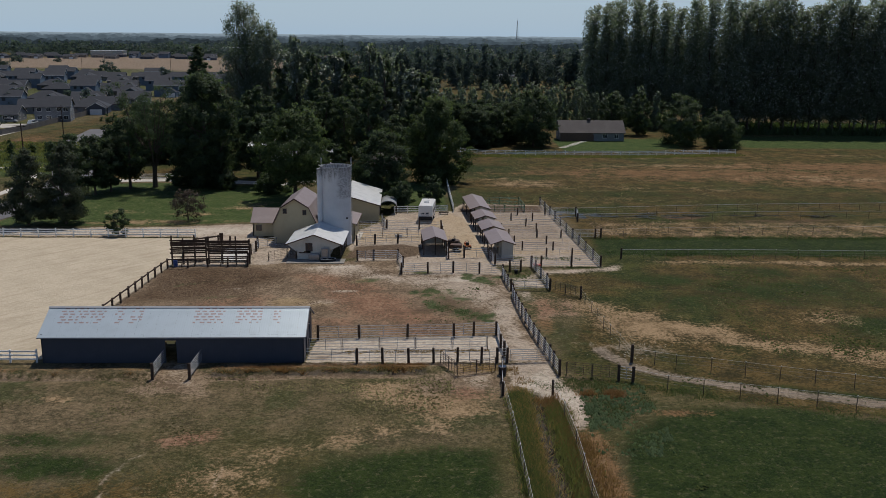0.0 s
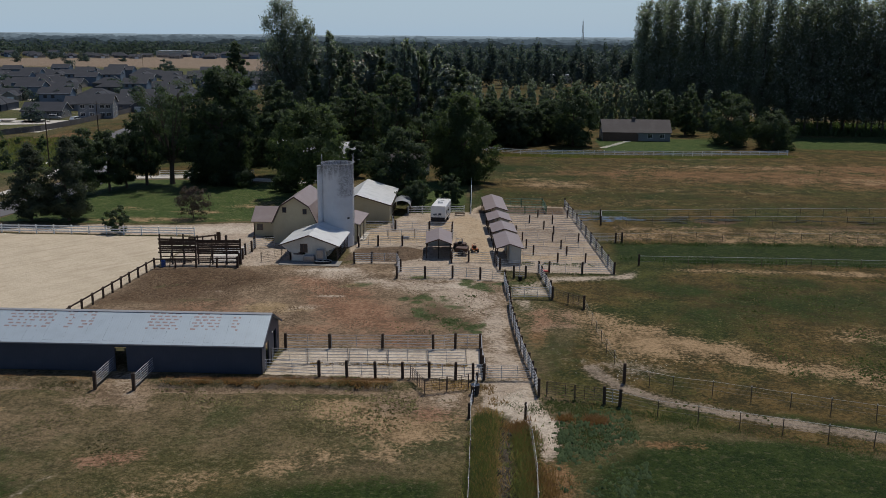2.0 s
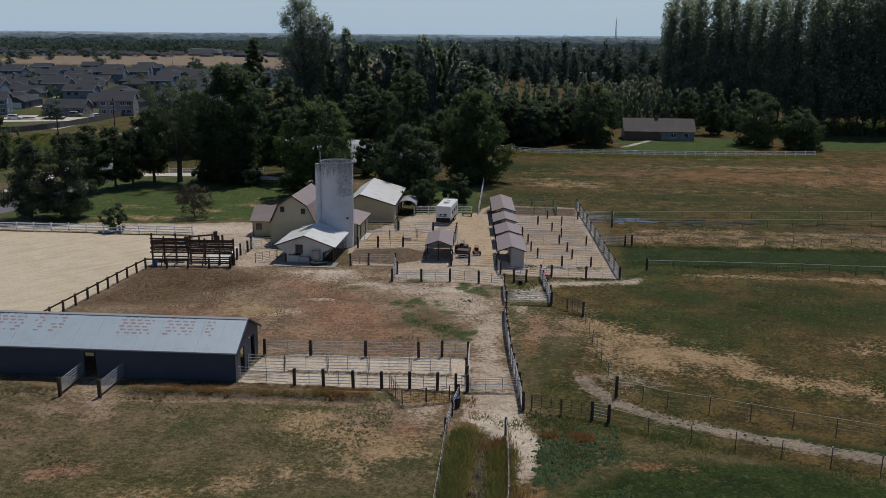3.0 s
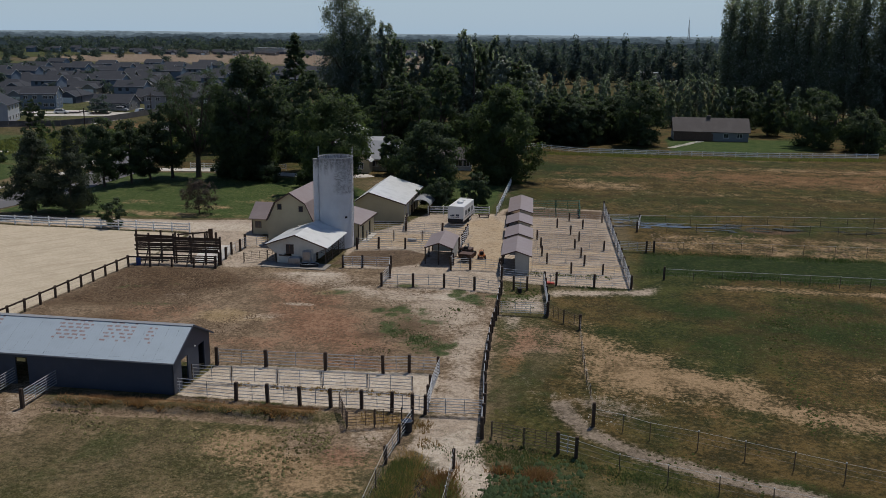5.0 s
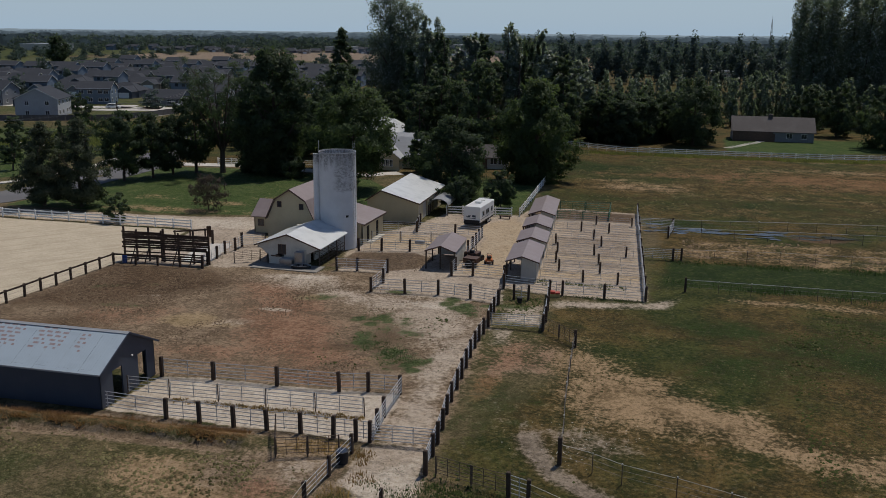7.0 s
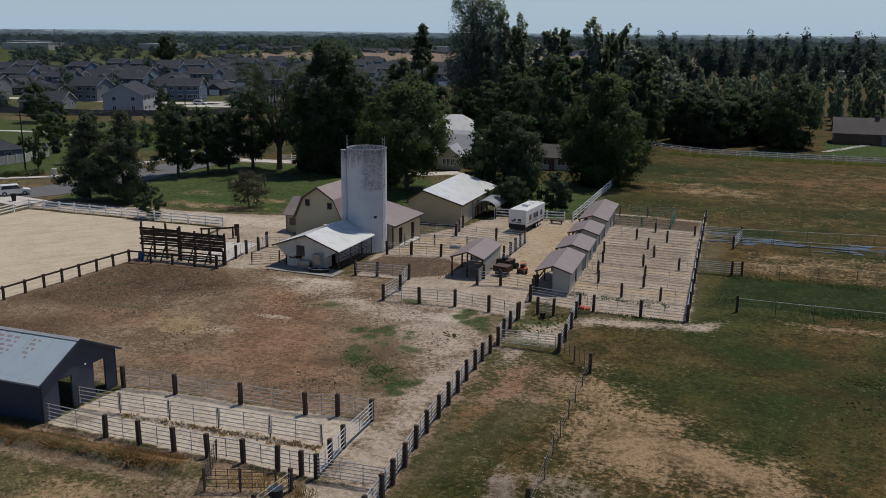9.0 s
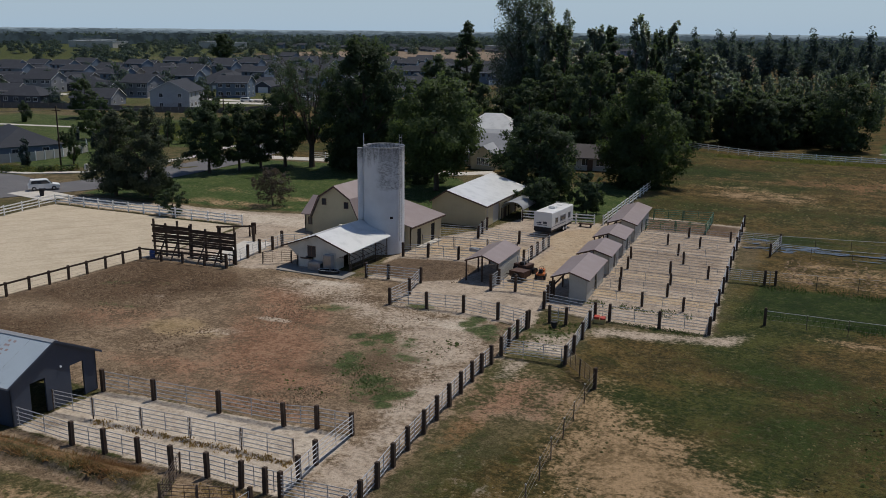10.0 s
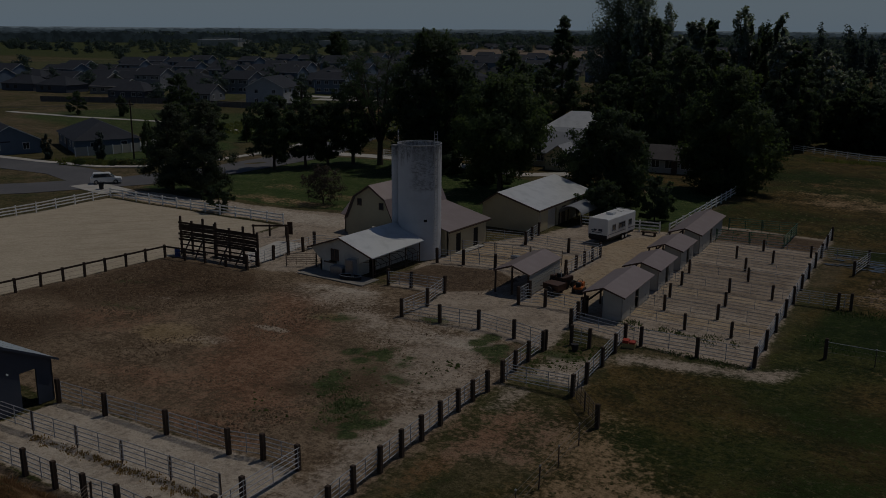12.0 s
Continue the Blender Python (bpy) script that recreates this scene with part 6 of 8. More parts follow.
# round the farmyard
tree("broad dark green shade tree on the lawn", -49.4, 188, 25.2, 17.5, 1.0, 11, "leaf", 12500, 0.42, 110, r=0.6)
def vase_tree(label, x, y, h, w, seed):
    """Many grey limbs arching up and out from a short fork, with thin foliage at their tips."""
    rng = np.random.default_rng(seed)
    ob = thing("tree", label, "tree", x, y)
    bm, cl = tube([(0, 0, -0.2), (0, 0, 1.5), (0.1, 0, 4.2)], [0.62, 0.5, 0.46], 9), []
    for k in range(11):
        a, out = k * 2.4 + rng.uniform(-0.3, 0.3), w / 2 * (0.25 + 0.75 * ((k + 0.5) / 11) ** 0.7)
        tip = Vector((out * math.cos(a), out * math.sin(a), h * rng.uniform(0.86, 1.0) - out * 0.45))
        p = [Vector((0.1, 0, 3.6)), Vector((tip.x * 0.28, tip.y * 0.28, 4.0 + tip.z * 0.22)), Vector((tip.x * 0.62, tip.y * 0.62, tip.z * 0.66)), tip]
        tube(p, [0.24, 0.19, 0.11, 0.03], 6, bm)
        for q in range(9):
            f = 0.15 + 0.85 * (q + rng.uniform(0, 1)) / 9
            s = p[1].lerp(p[2], f * 2) if f < 0.5 else p[2].lerp(p[3], f * 2 - 1)
            e = s + Vector((math.cos(a) * 0.6 + rng.normal(0, 0.6), math.sin(a) * 0.6 + rng.normal(0, 0.6), rng.uniform(0.5, 1.5))) * rng.uniform(1.2, 2.4)
            tube([s, s.lerp(e, 0.5) + Vector((0, 0, 0.15)), e], [0.06, 0.04, 0.012], 4, bm)
            cl.append((e.x, e.y, e.z, rng.uniform(0.7, 1.25), rng.uniform(0.6, 1.1)))
    part("trunk", mesh_of("trunk", bm, "bark"), None, ob)
    part("crown", crown("crown", cl, 15000, 0.115, rng, "leaf"), None, ob)


vase_tree("sparse tree with bare grey limbs and thin leaves", -59.6, 186.5, 21.5, 15.5, 12)
tree("leafy shade tree beside the sparse tree", -64.2, 184.5, 15.5, 11.5, 2.6, 13, "leaf", 4800, 0.34, 60, r=0.3)
tree("dense round pine beside the drive", -68.8, 147.4, 13.4, 11.0, 0.8, 14, "needle", 9000, 0.24, 130, style="cone", r=0.24)
tree("dense round pine beside the drive", -63.0, 148.6, 14.2, 10.5, 0.8, 15, "needle", 8500, 0.24, 130, style="cone", r=0.24)
tree("leafy tree at the edge of the lawn", -71.2, 171.5, 13.4, 10.0, 2.0, 16, "leaf", 5200, 0.32, 64)
tree("leafy tree at the edge of the lawn", -68.5, 176.5, 12.5, 9.0, 1.8, 17, "leaf", 4400, 0.32, 56)
tree("leafy tree at the edge of the lawn", -66.8, 180.5, 11.5, 9.0, 1.4, 271, "leaf", 4000, 0.32, 50)
tree("low dark bush on the lawn edge", -55.0, 189.5, 4.0, 7.0, 0.0, 272, "leaf", 2600, 0.26, 36, r=0.1, name="shrub")
tree("low dark bush on the lawn edge", -45.0, 185.5, 4.6, 7.5, 0.0, 273, "leaf", 2600, 0.26, 36, r=0.1, name="shrub")
tree("large green tree behind the silo", -28.2, 175.5, 18.8, 16.5, 3.6, 18, "leaf_bright", 11000, 0.36, 100, r=0.4)
tree("big dense maple at the yard end", -0.2, 195.5, 19.6, 16.0, 0.2, 19, "leaf_bright", 13000, 0.38, 120, r=0.4)
tree("dark spreading tree behind the garage", -11.2, 176.5, 14.0, 14.0, 0.2, 20, "leaf", 9500, 0.34, 90)
tree("round shrub behind the caravan", -7.0, 165.2, 5.6, 7.0, 0.3, 21, "leaf", 2600, 0.28, 34, r=0.1, name="shrub")
tree("round shrub behind the caravan", -0.9, 168.0, 6.2, 5.6, 0.4, 22, "leaf", 2600, 0.28, 34, r=0.1, name="shrub")
tree("small purple-leaved plum on the lawn", -43.2, 152.3, 5.9, 7.0, 1.2, 23, "leaf_plum", 1500, 0.2, 50, r=0.11)
tree("young tree beside the white fence", -51.2, 140.6, 4.4, 4.6, 0.4, 24, "leaf", 1300, 0.22, 22, r=0.07)
tree("round shrub at the edge of the lawn", -33.5, 181.0, 5.0, 8.5, 0.0, 25, "leaf", 3400, 0.3, 28, r=0.1, name="shrub")
tree("leafy tree on the lawn", -38.0, 190, 15.5, 10.0, 3.0, 26, "leaf", 4600, 0.40, 48)
tree("dark tree by the farmhouse", -40.5, 200, 21.0, 11.0, 2.5, 27, "leaf", 5200, 0.44, 52)
tree("dark tree by the farmhouse", -17.0, 222, 22.0, 13.0, 2.0, 28, "leaf", 5200, 0.48, 52)
tree("dark tree beside the far pasture", 12.0, 262, 12.5, 12.0, 1.5, 29, "leaf", 4200, 0.46, 46)
tree("dark tree beside the far pasture", 21.5, 272, 13.0, 12.0, 1.4, 30, "leaf", 4200, 0.46, 46)
tree("round dark tree by the far house", 28.0, 264, 17.5, 17.0, 0.3, 31, "leaf", 5600, 0.46, 50)
tree("spreading tree before the far house", 73.5, 272, 16.0, 17.0, 0.6, 32, "leaf", 4600, 0.46, 50)
tree("round dark tree before the poplars", 84.0, 265, 11.4, 15.0, 0.0, 33, "leaf", 4600, 0.42, 50)
tree("towering cottonwood above the other trees", -65.0, 305, 41.0, 21.0, 2.0, 34, "leaf_poplar", 15000, 0.46, 190, style="column", r=0.9, blunt=0.22)
tree("forked cottonwood stem beside the towering one", -56.8, 303, 35.0, 16.0, 2.0, 334, "leaf_poplar", 6000, 0.50, 80, style="column", r=0.6, blunt=0.2)
tree("dark poplar beside the towering cottonwood", -79.8, 300, 28.6, 13.0, 2.0, 35, "leaf", 5600, 0.5, 70, top=0.7)
tree("thin pale poplar beside the cottonwood", -48.5, 300, 31.0, 10.0, 3.0, 36, "leaf_grey", 2600, 0.5, 46, style="column")
rt = random.Random(5)
for k in range(26):  # dark wood behind the farmhouse
    x = -46 + (k % 13) * 3.5 + rt.uniform(-1.5, 1.5)
    tall = rt.random() < 0.5
    tree("tall dark poplar in the wood behind the farm" if tall else "dark leafy tree in the wood behind the farm", x, 262 + 15 * (k // 13) + rt.uniform(-8, 10), rt.uniform(25, 31) if tall else rt.uniform(17, 24), rt.uniform(7, 10) if tall else rt.uniform(9, 13), 1.5, 100 + k, "leaf_poplar" if k % 3 else "leaf", 2600, 0.58, 40, style="column" if tall else "round", group="wood behind the farm")
for x, y, h, w, s in ((14, 290, 13, 10, 60), (4, 280, 14, 11, 61), (-6, 250, 16, 11, 62), (-23.5, 200, 8.5, 6.5, 63), (60, 310, 14, 11, 64), (66, 298, 15, 12, 65), (90, 296, 10, 9, 66), (-88, 262, 13, 10, 67), (-30, 236, 19, 12, 68), (-52, 214, 13, 11, 69), (-66, 225, 12, 11, 70)):
    tree("dark leafy tree behind the pasture", x, y, h, w, 1.0, s, "leaf", 2600, 0.5, 38, group="trees behind the pasture")

fill = random.Random(21)
for k, (x, y) in enumerate([(-84 + 4.6 * i, 232 + 9 * math.sin(i * 1.7)) for i in range(14) if i not in (7, 8, 9, 10)] + [(-58 + 7.5 * i, 212 + 6 * math.sin(i * 2.3)) for i in range(2)] + [(-34, 238), (-26, 240), (-12, 236), (-4, 228), (-4, 262), (-56, 258), (-50, 262), (-62, 254), (-43, 258), (-70, 262)]):
    tree("dark leafy tree in the belt behind the farm", x, y, fill.uniform(11, 17), fill.uniform(9.5, 13), 0.0, 400 + k, "leaf", 2600, 0.44, 40, group="tree belt behind the farm")
for k in range(12):
    tree("dark leafy tree beside the far pasture", 3 + 2.1 * k + fill.uniform(-1, 1), 258 + fill.uniform(-6, 12) + k * 1.6, fill.uniform(10.5, 13.5), fill.uniform(8.5, 11.5), 0.0, 430 + k, "leaf", 2800, 0.46, 42, group="tree belt beside the far pasture")

# poplar plantation
kinds = []
for k in range(5):
    rng = np.random.default_rng(300 + k)
    h = 40.5 + 1.0 * k
    p = thing("poplar", "tall narrow poplar with glossy dark leaves in a plantation", "tree", 62, 352, 0, 0, "poplar plantation")
    part("trunk", trunk_mesh(rng, h * 0.96, 0.26, 6, 1.8, 6.0), None, p)
    part("crown", crown("crown", column_clumps(rng, h, 10.5, 5.5, 250, 0.17), 8700, 0.305, rng, "leaf_poplar"), None, p)
    kinds.append(p)
rt = random.Random(8)
spots = [(62 + 4.0 * i + 2.0 * (j % 2) + rt.uniform(-0.6, 0.6), 306 + 7.5 * j + max(0.0, 60 - 6.5 * i) + rt.uniform(-1, 1)) for j in range(2) for i in range(31)]
spots += [(64 + 8.0 * i, 330 + max(0.0, 60 - 13.0 * i)) for i in range(8)]
for i, (x, y) in enumerate(spots):
    s = rt.uniform(0.99, 1.08)
    ob = kinds[i] if i < 5 else copy_thing(kinds[i % 5], pose(x, y, 0, 0, 0, rt.uniform(0, 360)))
    ob.matrix_world = pose(x, y, 0, 0, 0, rt.uniform(0, 360)) @ Matrix.Diagonal((s, s, s, 1))

# young plantation, pale green
rng = np.random.default_rng(41)
young = []
for k in range(3):
    p = thing("young_poplar", "young silvery-green poplar in a plantation", "tree", 0, 330, 0, 0, "young plantation")
    part("trunk", trunk_mesh(rng, 10, 0.1, 5, 1.4, 2.0), None, p)
    part("crown", crown("crown", column_clumps(rng, 12.5 + k, 5.0, 0.6, 36), 2700, 0.27, rng, "leaf_grey"), None, p)
    young.append(p)
i = 0
for j in range(4):
    for c in range(19):
        x, y = -18 + c * 5.2 + rt.uniform(-1, 1), 318 + j * 14 + rt.uniform(-3, 3)
        ob = young[i] if i < 3 else copy_thing(young[i % 3], pose(x, y, 0))
        s = rt.uniform(0.8, 1.12)
        ob.matrix_world = pose(x, y, 0, 0, 0, rt.uniform(0, 360)) @ Matrix.Diagonal((s, s, s, 1))
        i += 1


def wood(name, label, spots, seed, leaf, leaves, size, w=(5, 9), h=(8, 14)):
    """A far wood that nobody could count: one object of leaf clumps."""
    rng = np.random.default_rng(seed)
    cl = []
    for x, y in spots:
        hh, ww = rng.uniform(*h), rng.uniform(*w)
        for q in range(5):
            cl.append((x + rng.normal(0, ww * 0.18), y + rng.normal(0, ww * 0.18), hh * (0.16 + 0.16 * q) + rng.normal(0, 0.3), ww * (0.44 - 0.05 * q), hh * 0.17))
    return single(name, crown(name, cl, leaves, size, rng, leaf), None, label, "wood", "stuff")


rng = np.random.default_rng(50)
wood("far_poplars", "dark line of poplars beyond the plantation", [(x + rng.normal(0, 2), 560 + 0.1 * x + rng.normal(0, 12)) for x in np.arange(-60, 330, 4.0)], 51, "leaf_far_haze", 70000, 0.72, (6, 10), (21, 31))
wood("far_wood", "dark woodland beyond the pastures", [(rng.uniform(-120, 420), rng.uniform(640, 900)) for k in range(170)], 52, "leaf_far_haze", 52000, 1.25, (12, 20), (12, 21))
wood("far_wood", "dark trees between far fields", [(rng.uniform(-160, 1400), rng.uniform(950, 1500)) for k in range(260)] + [(rng.uniform(-1500, -160), rng.uniform(1200, 1540)) for k in range(470)], 53, "leaf_far_haze", 92000, 1.7, (18, 32), (12, 20))
wood("suburb_trees", "garden trees among the far houses", [(rng.uniform(-900, -135), rng.uniform(330, 780)) for k in range(95)] + [(rng.uniform(-560, -380), rng.uniform(790, 1200)) for k in range(12)] + [(rng.uniform(-1150, -520), rng.uniform(600, 1200)) for k in range(230)], 56, "leaf_far_haze", 100000, 0.70, (7, 12), (6, 11))
wood("suburb_trees", "garden trees among the houses", [(rng.uniform(-420, -140), rng.uniform(262, 420)) for k in range(38)], 57, "leaf_far_haze", 24000, 0.40, (5, 8), (5, 9))
wood("far_scrub", "young saplings on rough ground beside the road", [(rng.uniform(-135, -92), rng.uniform(200, 250)) for k in range(16)] + [(rng.uniform(-118, -96), rng.uniform(176, 200)) for k in range(6)], 58, "leaf", 4500, 0.3, (1.6, 3.2), (2.2, 5.0))

# grasses
def tufts(name, label, spots, seed, material, height, per=9, spread=0.3, width=0.05, splay=0.28):
    rng = np.random.default_rng(seed)
    base = np.repeat(np.array(spots), per, axis=0)
    n = len(base)
    base = base + rng.normal(0, spread, (n, 2))
    hgt = height * rng.uniform(0.5, 1.25, n)
    a = rng.uniform(0, 6.283, n)
    lean = rng.normal(0, splay, (n, 2)) * hgt[:, None]
    wv = np.stack([np.cos(a), np.sin(a)], 1) * (width * rng.uniform(0.7, 1.6, n))[:, None]
    z0 = np.full(n, -0.05)
    v = np.zeros((n, 3, 3))
    v[:, 0, :2], v[:, 1, :2], v[:, 2, :2] = base - wv, base + wv, base + lean
    v[:, 0, 2], v[:, 1, 2], v[:, 2, 2] = z0, z0, hgt
    me = bpy.data.meshes.new(name)
    me.vertices.add(3 * n), me.vertices.foreach_set("co", v.ravel())
    me.loops.add(3 * n), me.loops.foreach_set("vertex_index", np.arange(3 * n))
    me.polygons.add(n), me.polygons.foreach_set("loop_start", np.arange(n) * 3)
    me.update(calc_edges=True)
    me.materials.append(M[material])
    return single(name, me, None, label, "grass", "stuff")


def strew(rng, pts, width, count):
    """Random places along a line."""
    segs = [(Vector(a), Vector(b)) for a, b in zip(pts, pts[1:])]
    lens = np.array([(b - a).length for a, b in segs])
    out = []
    for k in rng.choice(len(segs), count, p=lens / lens.sum()):
        a, b = segs[k]
        p = a.lerp(b, rng.uniform(0, 1))
        out.append((p.x + rng.normal(0, width), p.y + rng.normal(0, width)))
    return out


def tussocks(rng, pts, width, count, each, radius):
    """Places that gather in round tussocks of uneven size along a line."""
    out = []
    for x, y in strew(rng, pts, width, count):
        r = radius * rng.uniform(0.5, 1.5)
        out += [(rng.normal(x, r), rng.normal(y, r * 0.6)) for k in range(each)]
    return out


def patchy(rng, x0, x1, y0, y1, count, scale, keep=0.0):
    """Random places that gather in patches."""
    out = []
    while len(out) < count:
        x, y = rng.uniform(x0, x1), rng.uniform(y0, y1)
        if noise.noise(Vector((x * scale, y * scale, 3.7))) + 0.6 * noise.noise(Vector((x * scale * 3.1, y * scale * 3.1, 9.1))) + rng.normal(0, 0.18) > keep:
            out.append((x, y))
    return out


rng = np.random.default_rng(60)
tufts("dry_grass", "rust-coloured dry grass on a bank below the shed", tussocks(rng, BERM[1], 0.16, 95, 13, 0.26), 61, "rust_bush", 0.36, 14, 0.12, 0.05, 0.75)
tufts("dry_grass", "rust-coloured dry grass on a bank below the shed", tussocks(rng, BERM[0], 0.14, 50, 10, 0.26), 62, "rust_bush", 0.28, 14, 0.12, 0.045, 0.75)
tufts("ditch_grass", "tall olive grass along a ditch", strew(rng, [(8.2, 44), (8.0, 57), (7.9, 66), (8.1, 76)], 0.42, 2100), 63, "tall_grass", 0.44, 12, 0.24, 0.026, 0.6)
tufts("ditch_grass", "green grass along a ditch", strew(rng, [(7.9, 44), (7.8, 66), (7.9, 76)], 0.4, 1000), 162, "weed", 0.42, 10, 0.24, 0.03)
tufts("ditch_grass", "tall dry grass along a ditch", strew(rng, [(8.6, 44), (8.4, 66), (8.4, 77)], 0.6, 620), 163, "dry_grass", 0.5, 9, 0.22, 0.024, 0.6)
tufts("ditch_grass", "tall dry grass along a ditch", strew(rng, [(11.6, 44), (11.6, 57), (11.5, 66), (11.0, 75)], 0.4, 430), 64, "rust_grass", 0.38, 10, 0.25, 0.028, 0.6)
tufts("ditch_grass", "olive grass on a ditch bank", strew(rng, [(11.2, 44), (11.0, 74)], 0.45, 950), 65, "tall_grass", 0.42, 10, 0.25, 0.028, 0.6)
tufts("ditch_grass", "rust-coloured weeds beside a ditch", strew(rng, [(12.8, 44), (12.9, 60), (12.4, 67)], 0.6, 420), 165, "rust_grass", 0.32, 10, 0.3, 0.03)
tufts("dry_grass", "dry straw bush at a ditch head", [(rng.normal(10.6, 0.5), rng.normal(74.2, 0.8)) for k in range(60)], 166, "rust_bush", 0.36, 14, 0.2, 0.035, 0.6)
tufts("weeds", "dry weeds at a gate and catch pen", [(rng.normal(7.9, 0.35), rng.normal(82.2, 0.6)) for k in range(22)] + [(rng.normal(8.7, 0.5), rng.normal(79.6, 0.5)) for k in range(9)], 66, "rust_grass", 0.26, 12, 0.22, 0.03)
tufts("weeds", "thin straw-coloured grass in a catch pen", [(rng.uniform(2.6, 6.2), rng.uniform(82.0, 83.9)) for k in range(55)], 266, "dry_grass", 0.20, 10, 0.3, 0.025)
tufts("weeds", "low green weeds on pale sand at a gate", [(rng.normal(x, 0.5), rng.normal(y, 0.35)) for x, y in ((9.6, 79.3), (11.2, 78.6), (12.2, 77.6), (10.2, 81.2), (12.6, 79.6)) for k in range(7)], 267, "weed", 0.10, 18, 0.3, 0.03)
tufts("weeds", "green weeds along a pen divider", strew(rng, [(-9, 86.9), (5.8, 87.8)], 0.22, 80), 67, "dry_grass", 0.14, 14, 0.14)
tufts("weeds", "green weeds on pale soil at a ditch head", [(x, y) for x, y in patchy(rng, 13.4, 20, 66, 79.2, 380, 0.55, 0.3)] + [(rng.normal(13.0, 1.0), rng.normal(79.2, 0.5)) for k in range(10)] + strew(rng, [(13.4, 80.0), (19.4, 78.4), (30, 74.8)], 0.5, 60), 68, "weed", 0.13, 13, 0.34, 0.03)
tufts("weeds", "rust-coloured bush of dry weeds at a ditch head", [(rng.normal(17.0, 0.42), rng.normal(76.3, 0.34)) for k in range(80)] + [(rng.normal(14.5, 0.3), rng.normal(76.6, 0.26)) for k in range(22)], 168, "rust_bush", 0.34, 14, 0.18, 0.04, 0.7)
tufts("weeds", "green weeds in a horse pen", [(rng.normal(x, 0.8), rng.normal(127.3, 0.5)) for x in (12.2, 16.0, 17.6, 19.5) for k in range(7)], 69, "weed", 0.2, 20, 0.25, 0.04)
tufts("weeds", "weeds along the pen front", strew(rng, [(14, 122.4), (23.5, 122.7)], 0.2, 90), 70, "weed", 0.10)
tufts("weeds", "ragged weeds along a pasture fence", strew(rng, [(26, 141.0), (49.6, 142.6), (100, 143.4)], 0.5, 300) + strew(rng, [(26, 131.0), (68, 130.6), (100, 130.8)], 0.8, 260), 171, "weed_green", 0.22, 12, 0.5, 0.05)
tufts("weeds", "weeds below a track", strew(rng, [(13, 80.2), (19, 78.6), (30, 74.6), (60, 65)], 0.6, 420), 71, "weed", 0.10)
FLOWERS = [(rng.normal(22, 2.0), rng.normal(88.6, 1.8)) for k in range(320)]


def mounds(name, label, spots, seed, material, size, tall=0.4):
    """Small low clods or clumps strewn over the ground, as one object."""
    rng = np.random.default_rng(seed)
    p = np.array(spots)
    n = len(p)
    s = size * rng.uniform(0.45, 1.6, n) ** 1.3
    a = rng.uniform(0, 6.283, n)
    v = np.zeros((n, 6, 3))
    for k in range(5):
        r = s * rng.uniform(0.7, 1.25, n)
        v[:, k, 0], v[:, k, 1], v[:, k, 2] = p[:, 0] + r * np.cos(a + 1.2566 * k), p[:, 1] + r * np.sin(a + 1.2566 * k), -0.05
    v[:, 5, 0], v[:, 5, 1], v[:, 5, 2] = p[:, 0] + rng.normal(0, 0.25, n) * s, p[:, 1] + rng.normal(0, 0.25, n) * s, s * tall * rng.uniform(0.6, 1.5, n)
    base = np.arange(n)[:, None] * 6
    tri = np.concatenate([np.concatenate([base + k, base + (k + 1) % 5, base + 5], 1) for k in range(5)], 1).ravel()
    me = bpy.data.meshes.new(name)
    me.vertices.add(6 * n), me.vertices.foreach_set("co", v.ravel())
    me.loops.add(len(tri)), me.loops.foreach_set("vertex_index", tri)
    me.polygons.add(5 * n), me.polygons.foreach_set("loop_start", np.arange(5 * n) * 3)
    me.update(calc_edges=True)
    me.materials.append(M[material])
    return single(name, me, None, label, "ground", "stuff")


mounds("white_flowers", "white-flowered weeds in a pasture", FLOWERS, 72, "tape", 0.042, 0.5)
rng = np.random.default_rng(90)
mounds("clods", "dry clods and dung strewn over a corral", patchy(rng, -37, 2, 93, 120, 6000, 0.16, 0.05), 91, "clod", 0.065)
mounds("clods", "dark dung strewn over a corral corner", patchy(rng, -37, -20, 104, 120, 2200, 0.3, -0.1), 92, "clod", 0.10)
mounds("clods", "dung strewn over a trodden paddock", patchy(rng, -12.5, -2, 127, 135, 700, 0.4, -0.1), 93, "clod", 0.10)
mounds("clods", "clods beside a flooded strip", patchy(rng, 27, 75, 144, 156, 900, 0.3, 0.0), 94, "clod", 0.16)
mounds("turf_clumps", "low turf clumps in a dry pasture", [p for p in patchy(rng, -48, 7, 46, 80, 10500, 0.16, 0.0) if not (p[1] < 66.5 and (-11 < p[0] < 6.5 or -34 < p[0] < -23))], 95, "turf", 0.075, 0.5)
mounds("turf_clumps", "low turf clumps in a green pasture", patchy(rng, 13, 66, 48, 84, 2000, 0.14, 0.05), 96, "turf_green", 0.09, 0.5)
mounds("turf_clumps", "low turf clumps in a green pasture", patchy(rng, 36, 66, 86, 124, 4500, 0.14, 0.05), 97, "turf_green", 0.10, 0.5)
mounds("turf_clumps", "straw-coloured clumps in a pasture", patchy(rng, 17, 66, 80, 124, 2500, 0.12, 0.1), 98, "turf", 0.07, 0.4)
mounds("turf_clumps", "clumps of turf in a far pasture", patchy(rng, 6, 110, 166, 236, 2500, 0.06, 0.0), 99, "turf", 0.20, 0.4)
